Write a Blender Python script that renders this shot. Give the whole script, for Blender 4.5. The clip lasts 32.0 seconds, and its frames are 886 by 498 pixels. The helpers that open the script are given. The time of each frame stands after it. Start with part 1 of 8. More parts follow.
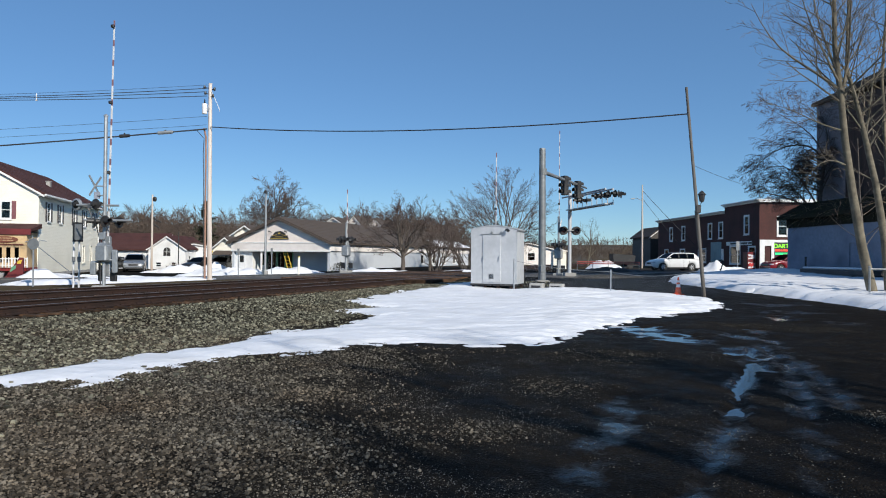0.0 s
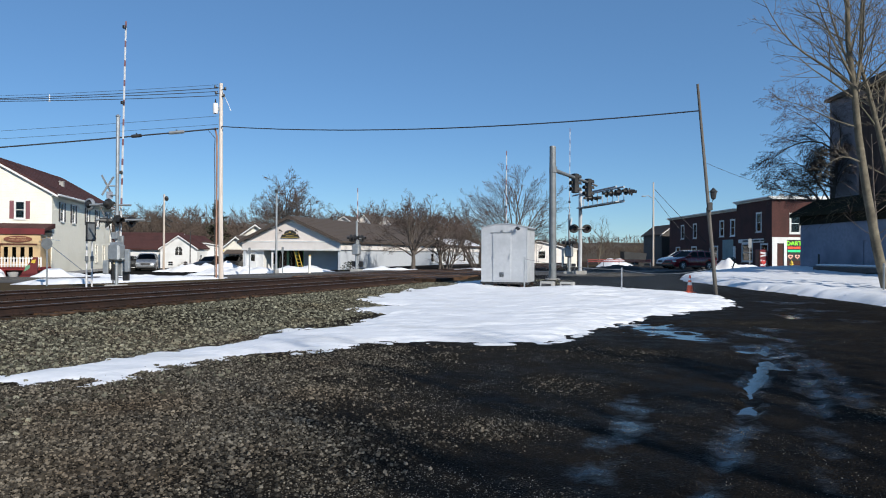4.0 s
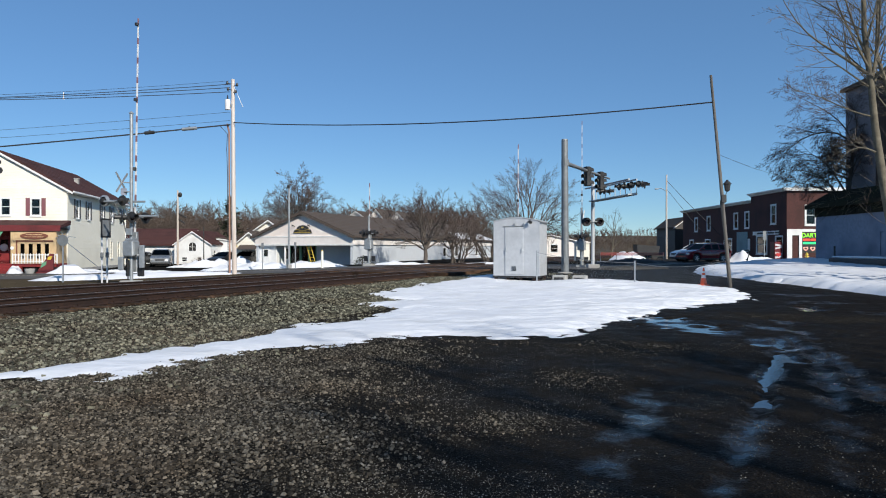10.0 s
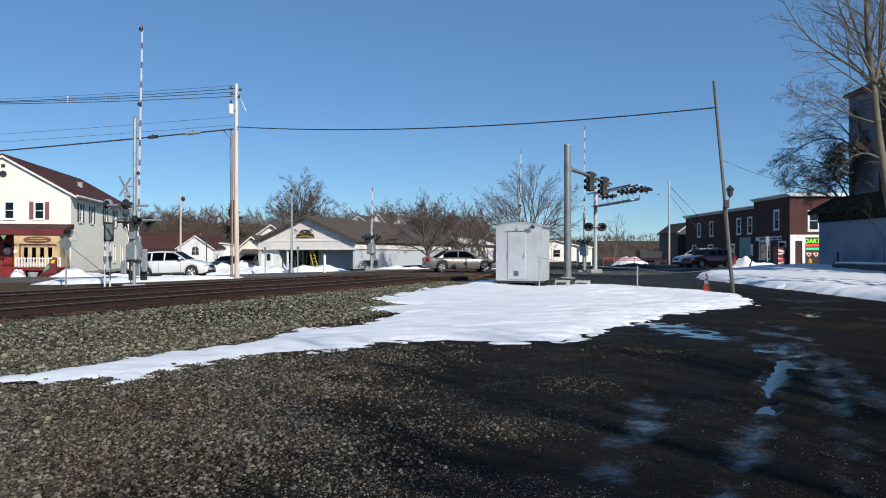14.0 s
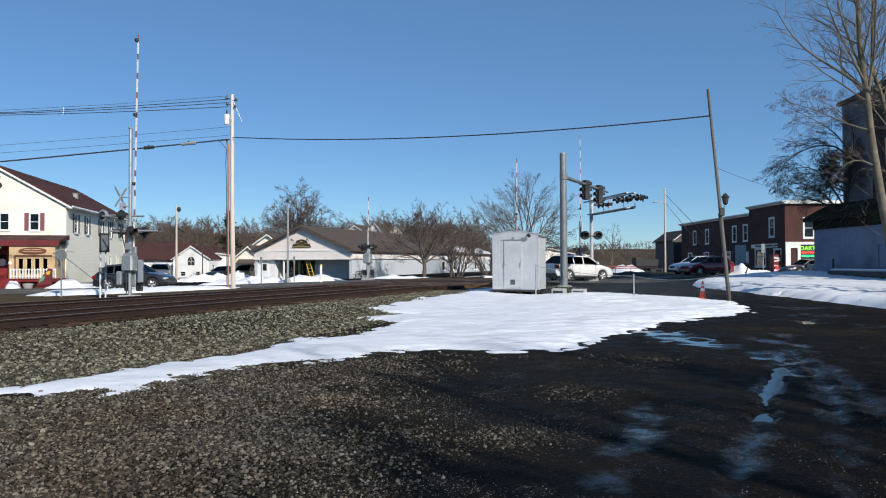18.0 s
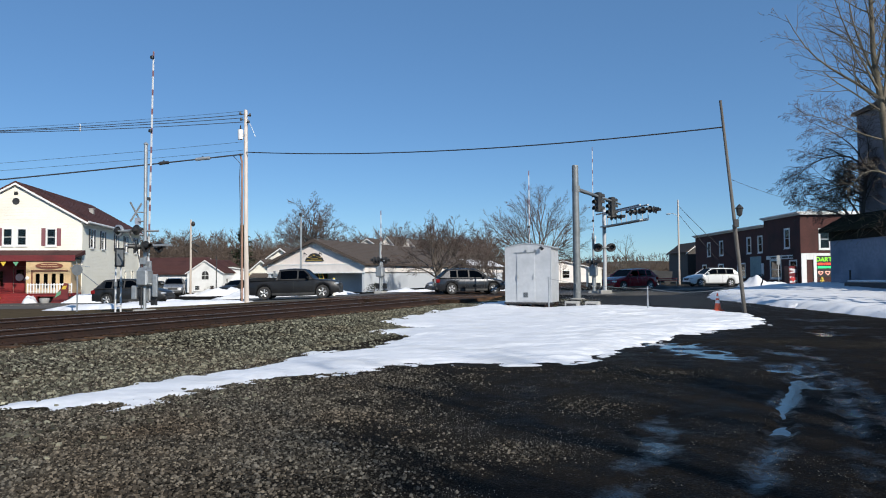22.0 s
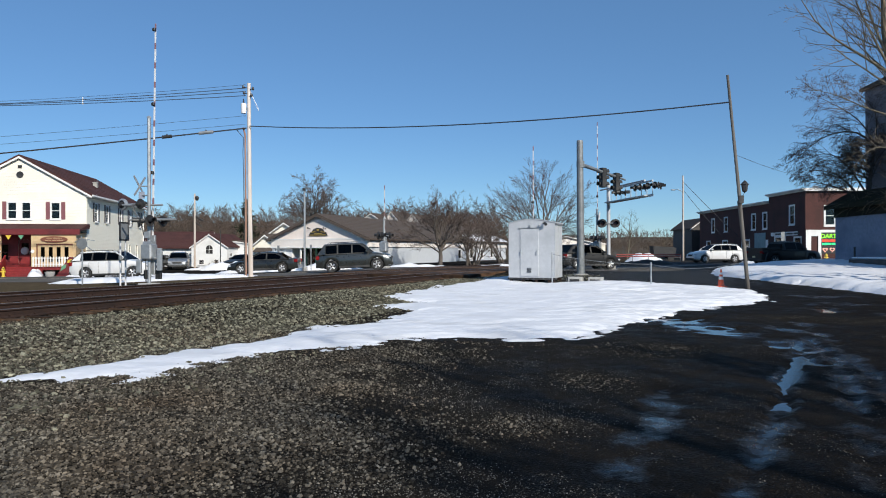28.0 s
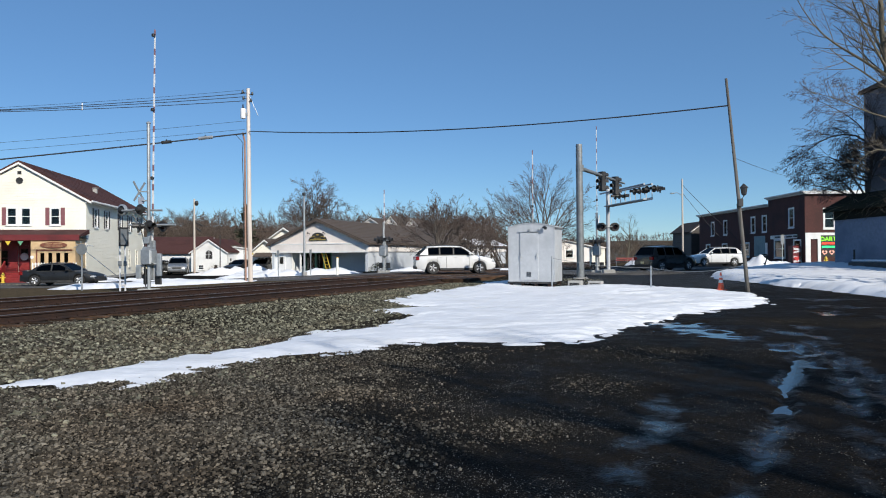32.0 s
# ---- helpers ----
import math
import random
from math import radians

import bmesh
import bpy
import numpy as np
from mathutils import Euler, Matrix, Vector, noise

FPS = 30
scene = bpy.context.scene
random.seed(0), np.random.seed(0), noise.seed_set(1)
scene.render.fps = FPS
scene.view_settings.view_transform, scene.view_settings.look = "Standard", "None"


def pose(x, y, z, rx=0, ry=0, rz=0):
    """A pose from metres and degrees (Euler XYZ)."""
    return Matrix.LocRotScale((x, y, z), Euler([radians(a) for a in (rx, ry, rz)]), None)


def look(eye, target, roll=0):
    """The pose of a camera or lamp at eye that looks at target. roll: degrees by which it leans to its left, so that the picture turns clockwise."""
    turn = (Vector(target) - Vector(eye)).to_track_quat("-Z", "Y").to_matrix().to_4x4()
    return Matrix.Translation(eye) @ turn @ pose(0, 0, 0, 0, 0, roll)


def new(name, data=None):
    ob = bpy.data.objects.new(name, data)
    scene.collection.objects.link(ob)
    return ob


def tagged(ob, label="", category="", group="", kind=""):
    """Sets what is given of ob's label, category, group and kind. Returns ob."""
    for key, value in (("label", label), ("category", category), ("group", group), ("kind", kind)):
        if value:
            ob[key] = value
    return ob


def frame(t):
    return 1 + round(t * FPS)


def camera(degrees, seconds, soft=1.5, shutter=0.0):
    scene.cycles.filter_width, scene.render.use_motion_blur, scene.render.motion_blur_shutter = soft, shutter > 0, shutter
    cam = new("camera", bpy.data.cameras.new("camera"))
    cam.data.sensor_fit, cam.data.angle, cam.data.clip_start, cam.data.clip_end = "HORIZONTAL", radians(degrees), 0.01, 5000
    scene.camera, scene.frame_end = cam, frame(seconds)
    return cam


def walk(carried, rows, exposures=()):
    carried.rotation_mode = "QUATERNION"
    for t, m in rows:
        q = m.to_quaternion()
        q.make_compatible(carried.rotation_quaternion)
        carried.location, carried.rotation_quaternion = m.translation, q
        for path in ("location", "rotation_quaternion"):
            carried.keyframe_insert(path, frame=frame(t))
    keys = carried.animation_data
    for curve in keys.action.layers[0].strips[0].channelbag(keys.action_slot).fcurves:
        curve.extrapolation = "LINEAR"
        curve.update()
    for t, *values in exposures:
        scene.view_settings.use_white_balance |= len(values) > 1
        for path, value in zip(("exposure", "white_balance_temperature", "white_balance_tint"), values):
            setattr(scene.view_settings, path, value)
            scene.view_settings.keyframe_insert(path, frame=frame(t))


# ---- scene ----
cam = camera(65.0, 32.0, soft=1.05)
TURNS = [  # seconds, tilt, lean, heading of the hand-held camera
    (0, 90.567, -0.526, -1.651), (0.5, 90.54, -0.401, -1.349), (1, 90.738, -0.454, -1.447), (1.5, 90.738, -0.453, -1.441),
    (2, 90.458, -0.777, -1.075), (2.5, 90.453, -0.55, -1.082), (3, 90.416, -0.434, -0.89), (3.5, 90.452, -0.485, -0.922),
    (5.5, 90.307, 0.274, -0.181), (6, 90.321, 0.332, -0.432), (6.5, 90.443, 0.248, -0.246), (7, 90.198, 0.229, -0.506),
    (7.5, 90.161, 0.663, 0.21), (8, 90.73, 0.371, 0.45), (8.5, 90.648, 0.282, 0.047), (9, 90.279, 0, -0),
    (9.5, 90.002, 0.251, 0.156), (10, 89.948, -0.019, 0.193), (10.5, 90.193, 0.003, 0.253), (11, 89.959, -0.046, 0.381),
    (11.5, 89.99, 0.055, 0.288), (12, 90.084, -0.089, 0.608), (12.5, 90.266, 0.082, 0.558), (13, 90.534, -0.093, 0.462),
    (13.5, 90.275, -0.091, 0.59), (14, 90.334, -0.173, 0.394), (14.5, 90.254, -0.199, 0.36), (16.5, 90.237, 0.394, 0.856),
    (17, 91.404, -0.369, 0.263), (17.5, 91.246, 0.135, 0.104), (18, 91.081, 0.137, 0.101), (18.5, 91.085, -0.047, -0.287),
    (19, 91.548, 0.256, 0.343), (19.5, 91.832, 0.348, 1.015), (20, 91.877, 0.401, 0.615), (20.5, 91.768, 0.362, 0.325),
    (21, 91.955, 0.345, 0.898), (21.5, 91.983, 0.358, 0.988), (22, 92.165, 0.392, 1.137), (22.5, 92.368, 0.415, 1.421),
    (23, 92.409, 0.372, 1.68), (23.5, 92.16, 0.314, 1.917), (24, 91.997, 0.347, 1.775), (24.5, 91.154, 0.292, 1.823),
    (25, 90.676, 0.293, 1.998), (25.5, 90.573, 0.34, 1.988), (27.5, 90.144, 0.241, 1.474), (28, 90.12, 0.157, 1.431),
    (28.5, 90.07, 0.079, 1.249), (29, 89.918, 0.208, 1.187), (29.5, 89.711, 0.106, 1.17), (30, 90.025, 0.283, 1.277),
    (30.5, 90.264, 0.174, 1.152), (31, 90.521, 0.176, 1.341), (31.5, 90.41, 0.493, 1.124), (32, 90.472, 0.376, 1.407),
]
walk(cam, [(t, pose(0, 0, 1.6, a, b, c)) for t, a, b, c in TURNS], [(0.0, 0.02), (32.0, 0.02)])

# ---- daylight: a low winter sun high over the camera's right shoulder, clear sky ----
SUN_WAY = Vector((0.56, -0.83, 0.0)).normalized()
SUN_UP = radians(32)
world = bpy.data.worlds.new("winter_sky")
world.use_nodes = True
scene.world = world
sky = world.node_tree.nodes.new("ShaderNodeTexSky")
sky.sky_type = "NISHITA"
sky.sun_disc = False
sky.sun_elevation = SUN_UP
sky.sun_rotation = math.atan2(SUN_WAY.x, SUN_WAY.y)
sky.altitude = 1500
sky.air_density = 1.0
sky.dust_density = 0.0
sky.ozone_density = 5.0
back = world.node_tree.nodes["Background"]
back.inputs["Strength"].default_value = 0.122
rich = world.node_tree.nodes.new("ShaderNodeHueSaturation")
rich.inputs["Hue"].default_value = 0.505
rich.inputs["Saturation"].default_value = 1.05
cool = world.node_tree.nodes.new("ShaderNodeMixRGB")
cool.blend_type = "MULTIPLY"
cool.inputs[0].default_value = 1.0
cool.inputs[2].default_value = (0.87, 1.0, 0.985, 1)
world.node_tree.links.new(sky.outputs[0], rich.inputs["Color"])
world.node_tree.links.new(rich.outputs[0], cool.inputs[1])
even = world.node_tree.nodes.new("ShaderNodeMixRGB")
even.inputs[0].default_value = 0.40
even.inputs[2].default_value = (1.04, 2.28, 4.2, 1)
world.node_tree.links.new(cool.outputs[0], even.inputs[1])
world.node_tree.links.new(even.outputs[0], back.inputs["Color"])
sun = new("sun", bpy.data.lights.new("sun", "SUN"))
sun.data.energy = 4.9
sun.data.angle = radians(0.53)
sun.data.color = (1.0, 0.945, 0.855)
sun_from = Vector((SUN_WAY.x * math.cos(SUN_UP), SUN_WAY.y * math.cos(SUN_UP), math.sin(SUN_UP)))
sun.matrix_world = look(sun_from * 100, (0, 0, 0))

# ---- materials ----
def surface(name, colours, rough=0.7, metal=0.0, grain=8.0, stain=0.6, bump=0.0, bump_scale=40.0, island=0.0, coords="Object", stretch=(1, 1, 1), spec=0.5, coat=0.0, random=0.0, skew=0.0):
    """A worn surface: colours[0] and [1] mixed by fine grain, colours[-1] by broad stains."""
    m = bpy.data.materials.new(name)
    m.use_nodes = True
    nt = m.node_tree
    b = nt.nodes["Principled BSDF"]
    tc = nt.nodes.new("ShaderNodeTexCoord")
    mp = nt.nodes.new("ShaderNodeMapping")
    mp.inputs["Scale"].default_value = stretch
    nt.links.new(tc.outputs[coords], mp.inputs["Vector"])
    cols = [(*c, 1) for c in colours]
    fine = nt.nodes.new("ShaderNodeTexNoise")
    fine.inputs["Scale"].default_value = grain
    fine.inputs["Detail"].default_value = 6
    fine.inputs["Roughness"].default_value = 0.65
    nt.links.new(mp.outputs[0], fine.inputs["Vector"])
    ramp = nt.nodes.new("ShaderNodeValToRGB")
    ramp.color_ramp.elements[0].position, ramp.color_ramp.elements[1].position = 0.35, 0.65
    ramp.color_ramp.elements[0].color, ramp.color_ramp.elements[1].color = cols[0], cols[min(1, len(cols) - 1)]
    nt.links.new(fine.outputs["Fac"], ramp.inputs[0])
    out = ramp.outputs[0]
    if len(cols) > 2:
        broad = nt.nodes.new("ShaderNodeTexNoise")
        broad.inputs["Scale"].default_value = stain
        broad.inputs["Detail"].default_value = 4
        nt.links.new(mp.outputs[0], broad.inputs["Vector"])
        sharp = nt.nodes.new("ShaderNodeMapRange")
        sharp.inputs[1].default_value, sharp.inputs[2].default_value = 0.48, 0.72
        nt.links.new(broad.outputs["Fac"], sharp.inputs[0])
        mix = nt.nodes.new("ShaderNodeMixRGB")
        nt.links.new(sharp.outputs[0], mix.inputs[0])
        nt.links.new(out, mix.inputs[1])
        mix.inputs[2].default_value = cols[2]
        out = mix.outputs[0]
    if island or random:
        src = nt.nodes.new("ShaderNodeNewGeometry" if island else "ShaderNodeObjectInfo")
        vary = nt.nodes.new("ShaderNodeMapRange")
        amount = island or random
        vary.inputs[3].default_value, vary.inputs[4].default_value = 1 - amount, 1 + amount
        chance = src.outputs["Random Per Island" if island else "Random"]
        if skew:
            power = nt.nodes.new("ShaderNodeMath")
            power.operation = "POWER"
            power.inputs[1].default_value = skew
            nt.links.new(chance, power.inputs[0])
            chance = power.outputs[0]
            vary.inputs[3].default_value, vary.inputs[4].default_value = 0.4, 0.4 + 2 * amount
        nt.links.new(chance, vary.inputs[0])
        hsv = nt.nodes.new("ShaderNodeHueSaturation")
        nt.links.new(vary.outputs[0], hsv.inputs["Value"])
        nt.links.new(out, hsv.inputs["Color"])
        out = hsv.outputs[0]
    nt.links.new(out, b.inputs["Base Color"])
    rr = nt.nodes.new("ShaderNodeMapRange")
    rr.inputs[3].default_value, rr.inputs[4].default_value = max(0.02, rough - 0.12), min(1, rough + 0.12)
    nt.links.new(fine.outputs["Fac"], rr.inputs[0])
    nt.links.new(rr.outputs[0], b.inputs["Roughness"])
    b.inputs["Metallic"].default_value = metal
    b.inputs["Specular IOR Level"].default_value = spec
    b.inputs["Coat Weight"].default_value = coat
    b.inputs["Coat Roughness"].default_value = 0.05
    if bump:
        bn = nt.nodes.new("ShaderNodeTexNoise")
        bn.inputs["Scale"].default_value = bump_scale
        bn.inputs["Detail"].default_value = 5
        nt.links.new(mp.outputs[0], bn.inputs["Vector"])
        bp = nt.nodes.new("ShaderNodeBump")
        bp.inputs["Strength"].default_value = bump
        bp.inputs["Distance"].default_value = 0.02
        nt.links.new(bn.outputs["Fac"], bp.inputs["Height"])
        nt.links.new(bp.outputs[0], b.inputs["Normal"])
    return m


def boards(name, colours, pitch, rough=0.6, axis="z", depth=0.5, stain=0.4):
    """Lapped siding or ribbed sheet: a saw-tooth relief every `pitch` metres along one axis."""
    m = surface(name, colours, rough, grain=3.0, stain=stain)
    nt = m.node_tree
    tc = nt.nodes.new("ShaderNodeTexCoord")
    sep = nt.nodes.new("ShaderNodeSeparateXYZ")
    nt.links.new(tc.outputs["Object"], sep.inputs[0])
    div = nt.nodes.new("ShaderNodeMath")
    div.operation = "DIVIDE"
    div.inputs[1].default_value = pitch
    nt.links.new(sep.outputs["xyz".index(axis)], div.inputs[0])
    fr = nt.nodes.new("ShaderNodeMath")
    fr.operation = "FRACT"
    nt.links.new(div.outputs[0], fr.inputs[0])
    bp = nt.nodes.new("ShaderNodeBump")
    bp.inputs["Strength"].default_value = depth
    bp.inputs["Distance"].default_value = 0.03
    bp.invert = axis == "z"
    nt.links.new(fr.outputs[0], bp.inputs["Height"])
    nt.links.new(bp.outputs[0], nt.nodes["Principled BSDF"].inputs["Normal"])
    return m


def paint(name, colour, rough=0.25, coat=0.6, metal=0.0):
    m = surface(name, [colour, tuple(c * 0.93 for c in colour), tuple(c * 0.85 + 0.008 for c in colour)], rough, metal, grain=5, stain=0.9, coat=coat)
    return m


def glowing(name, colour, strength):
    m = bpy.data.materials.new(name)
    m.use_nodes = True
    b = m.node_tree.nodes["Principled BSDF"]
    b.inputs["Base Color"].default_value = (*colour, 1)
    b.inputs["Emission Color"].default_value = (*colour, 1)
    b.inputs["Emission Strength"].default_value = strength
    return m


def glazing(name, tint=(0.35, 0.4, 0.42), shine=0.9):
    """Window glass: mirrors by Fresnel, lets tinted light through."""
    m = bpy.data.materials.new(name)
    m.use_nodes = True
    nt = m.node_tree
    nt.nodes.remove(nt.nodes["Principled BSDF"])
    tr = nt.nodes.new("ShaderNodeBsdfTransparent")
    tr.inputs[0].default_value = (*tint, 1)
    gl = nt.nodes.new("ShaderNodeBsdfGlossy")
    gl.inputs["Roughness"].default_value = 0.03
    gl.inputs["Color"].default_value = (shine, shine * 1.02, shine * 1.04, 1)
    fr = nt.nodes.new("ShaderNodeFresnel")
    fr.inputs[0].default_value = 1.5
    mx = nt.nodes.new("ShaderNodeMixShader")
    nt.links.new(fr.outputs[0], mx.inputs[0])
    nt.links.new(tr.outputs[0], mx.inputs[1])
    nt.links.new(gl.outputs[0], mx.inputs[2])
    nt.links.new(mx.outputs[0], nt.nodes["Material Output"].inputs["Surface"])
    return m


M_snow = surface("snow", [(0.70, 0.71, 0.73), (0.77, 0.78, 0.80), (0.62, 0.625, 0.63)], 0.6, grain=9, stain=0.9, bump=0.5, bump_scale=7, stretch=(0.8, 1.2, 1))
M_dirty_snow = surface("dirty_snow", [(0.70, 0.70, 0.71), (0.82, 0.82, 0.83), (0.45, 0.43, 0.40)], 0.7, grain=4, stain=0.8, bump=0.5, bump_scale=8)
# ploughed snow with the shade over it put into a near-black colour
M_shade_snow = surface("shade_dark_snow", [(0.012, 0.0115, 0.011), (0.038, 0.037, 0.036), (0.10, 0.10, 0.10)], 0.8, grain=3, stain=0.9, bump=0.5, bump_scale=8)
M_stone = surface("ballast_stone", [(0.073, 0.071, 0.052), (0.160, 0.156, 0.117), (0.105, 0.092, 0.064)], 0.9, spec=0.12, grain=9, stain=0.5, island=1.0, skew=2.2)
M_drive_stone = surface("driveway_stone", [(0.054, 0.048, 0.038), (0.113, 0.102, 0.082), (0.078, 0.060, 0.042)], 0.9, spec=0.12, grain=9, stain=0.5, island=1.05, skew=2.3)
M_grit = surface("pale_grit", [(0.085, 0.082, 0.072), (0.145, 0.139, 0.124), (0.11, 0.098, 0.078)], 0.9, spec=0.12, grain=9, stain=0.5, island=0.9, skew=1.6)
M_bed_stone = surface("rusty_ballast", [(0.030, 0.024, 0.019), (0.070, 0.056, 0.043), (0.05, 0.035, 0.025)], 0.9, spec=0.12, grain=9, stain=0.5, island=0.5)
M_asphalt = surface("asphalt", [(0.06, 0.057, 0.054), (0.10, 0.095, 0.09), (0.13, 0.125, 0.12)], 0.9, spec=0.2, grain=30, stain=0.25, bump=0.2, bump_scale=80)
M_line = surface("road_paint", [(0.55, 0.50, 0.30), (0.45, 0.40, 0.22)], 0.7, grain=10)
M_rust = surface("rusty_steel", [(0.019, 0.009, 0.006), (0.042, 0.019, 0.011), (0.013, 0.008, 0.006)], 0.8, 0.2, grain=12, stain=1.5, bump=0.2)
M_railhead = surface("rail_head", [(0.20, 0.18, 0.165), (0.28, 0.26, 0.24)], 0.5, 0.8, grain=20)
M_tie = surface("creosoted_tie", [(0.026, 0.017, 0.011), (0.075, 0.045, 0.028), (0.15, 0.082, 0.045)], 0.9, spec=0.15, grain=4, stain=1.5, bump=0.6, bump_scale=15, random=0.55)
M_wood_pole = surface("weathered_pole", [(0.50, 0.43, 0.37), (0.62, 0.55, 0.48), (0.38, 0.29, 0.22)], 0.85, grain=6, stain=0.8, bump=0.5, bump_scale=20, stretch=(3, 3, 0.15))
M_grey_pole = surface("grey_pole", [(0.10, 0.092, 0.082), (0.17, 0.157, 0.14), (0.06, 0.052, 0.045)], 0.9, grain=6, stain=0.8, bump=0.5, bump_scale=20, stretch=(3, 3, 0.15))
M_galv = surface("galvanised_steel", [(0.36, 0.38, 0.39), (0.46, 0.48, 0.49), (0.30, 0.32, 0.33)], 0.45, 0.6, grain=7, stain=1.0)
M_weathered = surface("weathered_galvanised", [(0.19, 0.205, 0.21), (0.26, 0.275, 0.28), (0.15, 0.16, 0.165)], 0.5, 0.35, grain=7, stain=1.0)
M_silver = surface("aluminium_paint", [(0.47, 0.485, 0.50), (0.53, 0.545, 0.56), (0.42, 0.435, 0.45)], 0.55, 0.15, grain=6, stain=1.2, bump=0.05)
M_black = surface("black_paint", [(0.015, 0.015, 0.016), (0.03, 0.03, 0.03), (0.05, 0.048, 0.045)], 0.5, grain=8, stain=1.0)
M_rubber = surface("rubber", [(0.018, 0.018, 0.018), (0.03, 0.03, 0.03), (0.06, 0.055, 0.05)], 0.8, grain=14, stain=3)
M_cable = surface("cable", [(0.02, 0.02, 0.02), (0.03, 0.03, 0.032)], 0.6)
M_cream = boards("cream_siding", [(0.80, 0.77, 0.66), (0.84, 0.81, 0.71), (0.74, 0.70, 0.60)], 0.12)
M_pale = boards("pale_siding", [(0.85, 0.81, 0.67), (0.88, 0.84, 0.71), (0.80, 0.76, 0.63)], 0.12)
M_white = surface("white_trim", [(0.76, 0.76, 0.74), (0.82, 0.82, 0.80), (0.66, 0.65, 0.62)], 0.5, grain=4, stain=0.7)
M_concrete = surface("concrete", [(0.34, 0.33, 0.31), (0.44, 0.43, 0.40), (0.26, 0.25, 0.23)], 0.9, grain=5, stain=0.7, bump=0.25, bump_scale=25)
M_maroon = surface("maroon_paint", [(0.12, 0.014, 0.016), (0.16, 0.022, 0.022), (0.085, 0.014, 0.014)], 0.55, grain=4, stain=0.8)
M_dark_shutter = surface("dark_shutter_paint", [(0.06, 0.05, 0.045), (0.09, 0.075, 0.07)], 0.6, grain=6)
M_shutter = surface("shutter_paint", [(0.19, 0.07, 0.08), (0.23, 0.09, 0.10)], 0.6, grain=6)
M_roof_brown = surface("brown_shingle", [(0.058, 0.025, 0.023), (0.096, 0.046, 0.041), (0.048, 0.024, 0.022)], 0.9, spec=0.15, grain=9, stain=0.5, bump=0.5, bump_scale=10)
M_roof_dark = surface("dark_shingle", [(0.066, 0.053, 0.045), (0.115, 0.094, 0.080), (0.088, 0.070, 0.060)], 0.9, spec=0.15, grain=9, stain=0.4, bump=0.5, bump_scale=10)
M_tan = surface("tan_wood", [(0.55, 0.38, 0.20), (0.62, 0.45, 0.25), (0.48, 0.32, 0.17)], 0.6, grain=4, stain=0.9)
M_porch_red = surface("porch_red_paint", [(0.19, 0.016, 0.017), (0.25, 0.026, 0.024), (0.14, 0.014, 0.013)], 0.5, grain=4, stain=0.8)
M_signwood = surface("sign_wood", [(0.14, 0.045, 0.025), (0.20, 0.07, 0.04)], 0.5, grain=5)
M_brick = surface("dark_red_wall", [(0.055, 0.018, 0.015), (0.090, 0.031, 0.026), (0.042, 0.016, 0.013)], 0.85, grain=6, stain=0.5, bump=0.4, bump_scale=14)
M_pink_stucco = boards("beige_siding", [(0.86, 0.77, 0.70), (0.90, 0.81, 0.74), (0.81, 0.72, 0.66)], 0.2, axis="x", depth=0.08)
M_fascia = surface("fascia_panel", [(0.80, 0.75, 0.70), (0.85, 0.80, 0.75), (0.73, 0.68, 0.63)], 0.6, grain=3, stain=0.6)
M_bluewall = boards("pale_blue_panel", [(0.52, 0.55, 0.58), (0.57, 0.60, 0.63), (0.46, 0.49, 0.52)], 0.3, axis="x", depth=0.1)
M_glass = glazing("window_glass")
M_carglass = glazing("vehicle_glass", (0.05, 0.055, 0.06), 0.28)
M_dark = surface("dark_room", [(0.02, 0.02, 0.02), (0.035, 0.033, 0.03)], 0.9)
M_bark = surface("grey_bark", [(0.085, 0.070, 0.058), (0.15, 0.125, 0.105), (0.06, 0.05, 0.042)], 0.9, grain=6, stain=1.2, bump=0.6, bump_scale=18)
M_pale_bark = surface("pale_bark", [(0.115, 0.098, 0.068), (0.20, 0.172, 0.12), (0.06, 0.05, 0.036)], 0.9, grain=5, stain=1.0, bump=0.5, bump_scale=16)
M_twig = surface("twig", [(0.060, 0.040, 0.034), (0.105, 0.074, 0.062)], 0.9, grain=4, island=0.3)
M_pale_twig = surface("pale_twig", [(0.11, 0.09, 0.068), (0.17, 0.142, 0.108)], 0.9, grain=4, island=0.35)
M_far_twig = surface("far_twig", [(0.078, 0.055, 0.042), (0.138, 0.100, 0.076), (0.068, 0.053, 0.040)], 0.95, grain=0.4, stain=0.03, island=0.35)
M_evergreen = surface("evergreen", [(0.03, 0.042, 0.02), (0.06, 0.07, 0.035)], 0.9, grain=2, island=0.4)
M_orange = surface("cone_orange", [(0.74, 0.09, 0.028), (0.80, 0.12, 0.035), (0.5, 0.08, 0.035)], 0.5, grain=5, stain=2)
M_white_band = surface("white_band", [(0.8, 0.8, 0.8), (0.7, 0.7, 0.7)], 0.4)
M_dull_white = surface("dull_white_band", [(0.62, 0.62, 0.62), (0.72, 0.72, 0.71)], 0.5)
M_vending = surface("dark_red_enamel", [(0.14, 0.010, 0.013), (0.19, 0.016, 0.018)], 0.4)
M_red = surface("red_plastic", [(0.55, 0.03, 0.03), (0.62, 0.05, 0.04)], 0.4)
M_yellow = surface("yellow_paint", [(0.62, 0.42, 0.04), (0.70, 0.50, 0.06)], 0.5)
M_gold = surface("dull_gold_paint", [(0.42, 0.29, 0.06), (0.50, 0.36, 0.09)], 0.5)
M_green = surface("green_paint", [(0.10, 0.28, 0.16), (0.14, 0.34, 0.2)], 0.5)
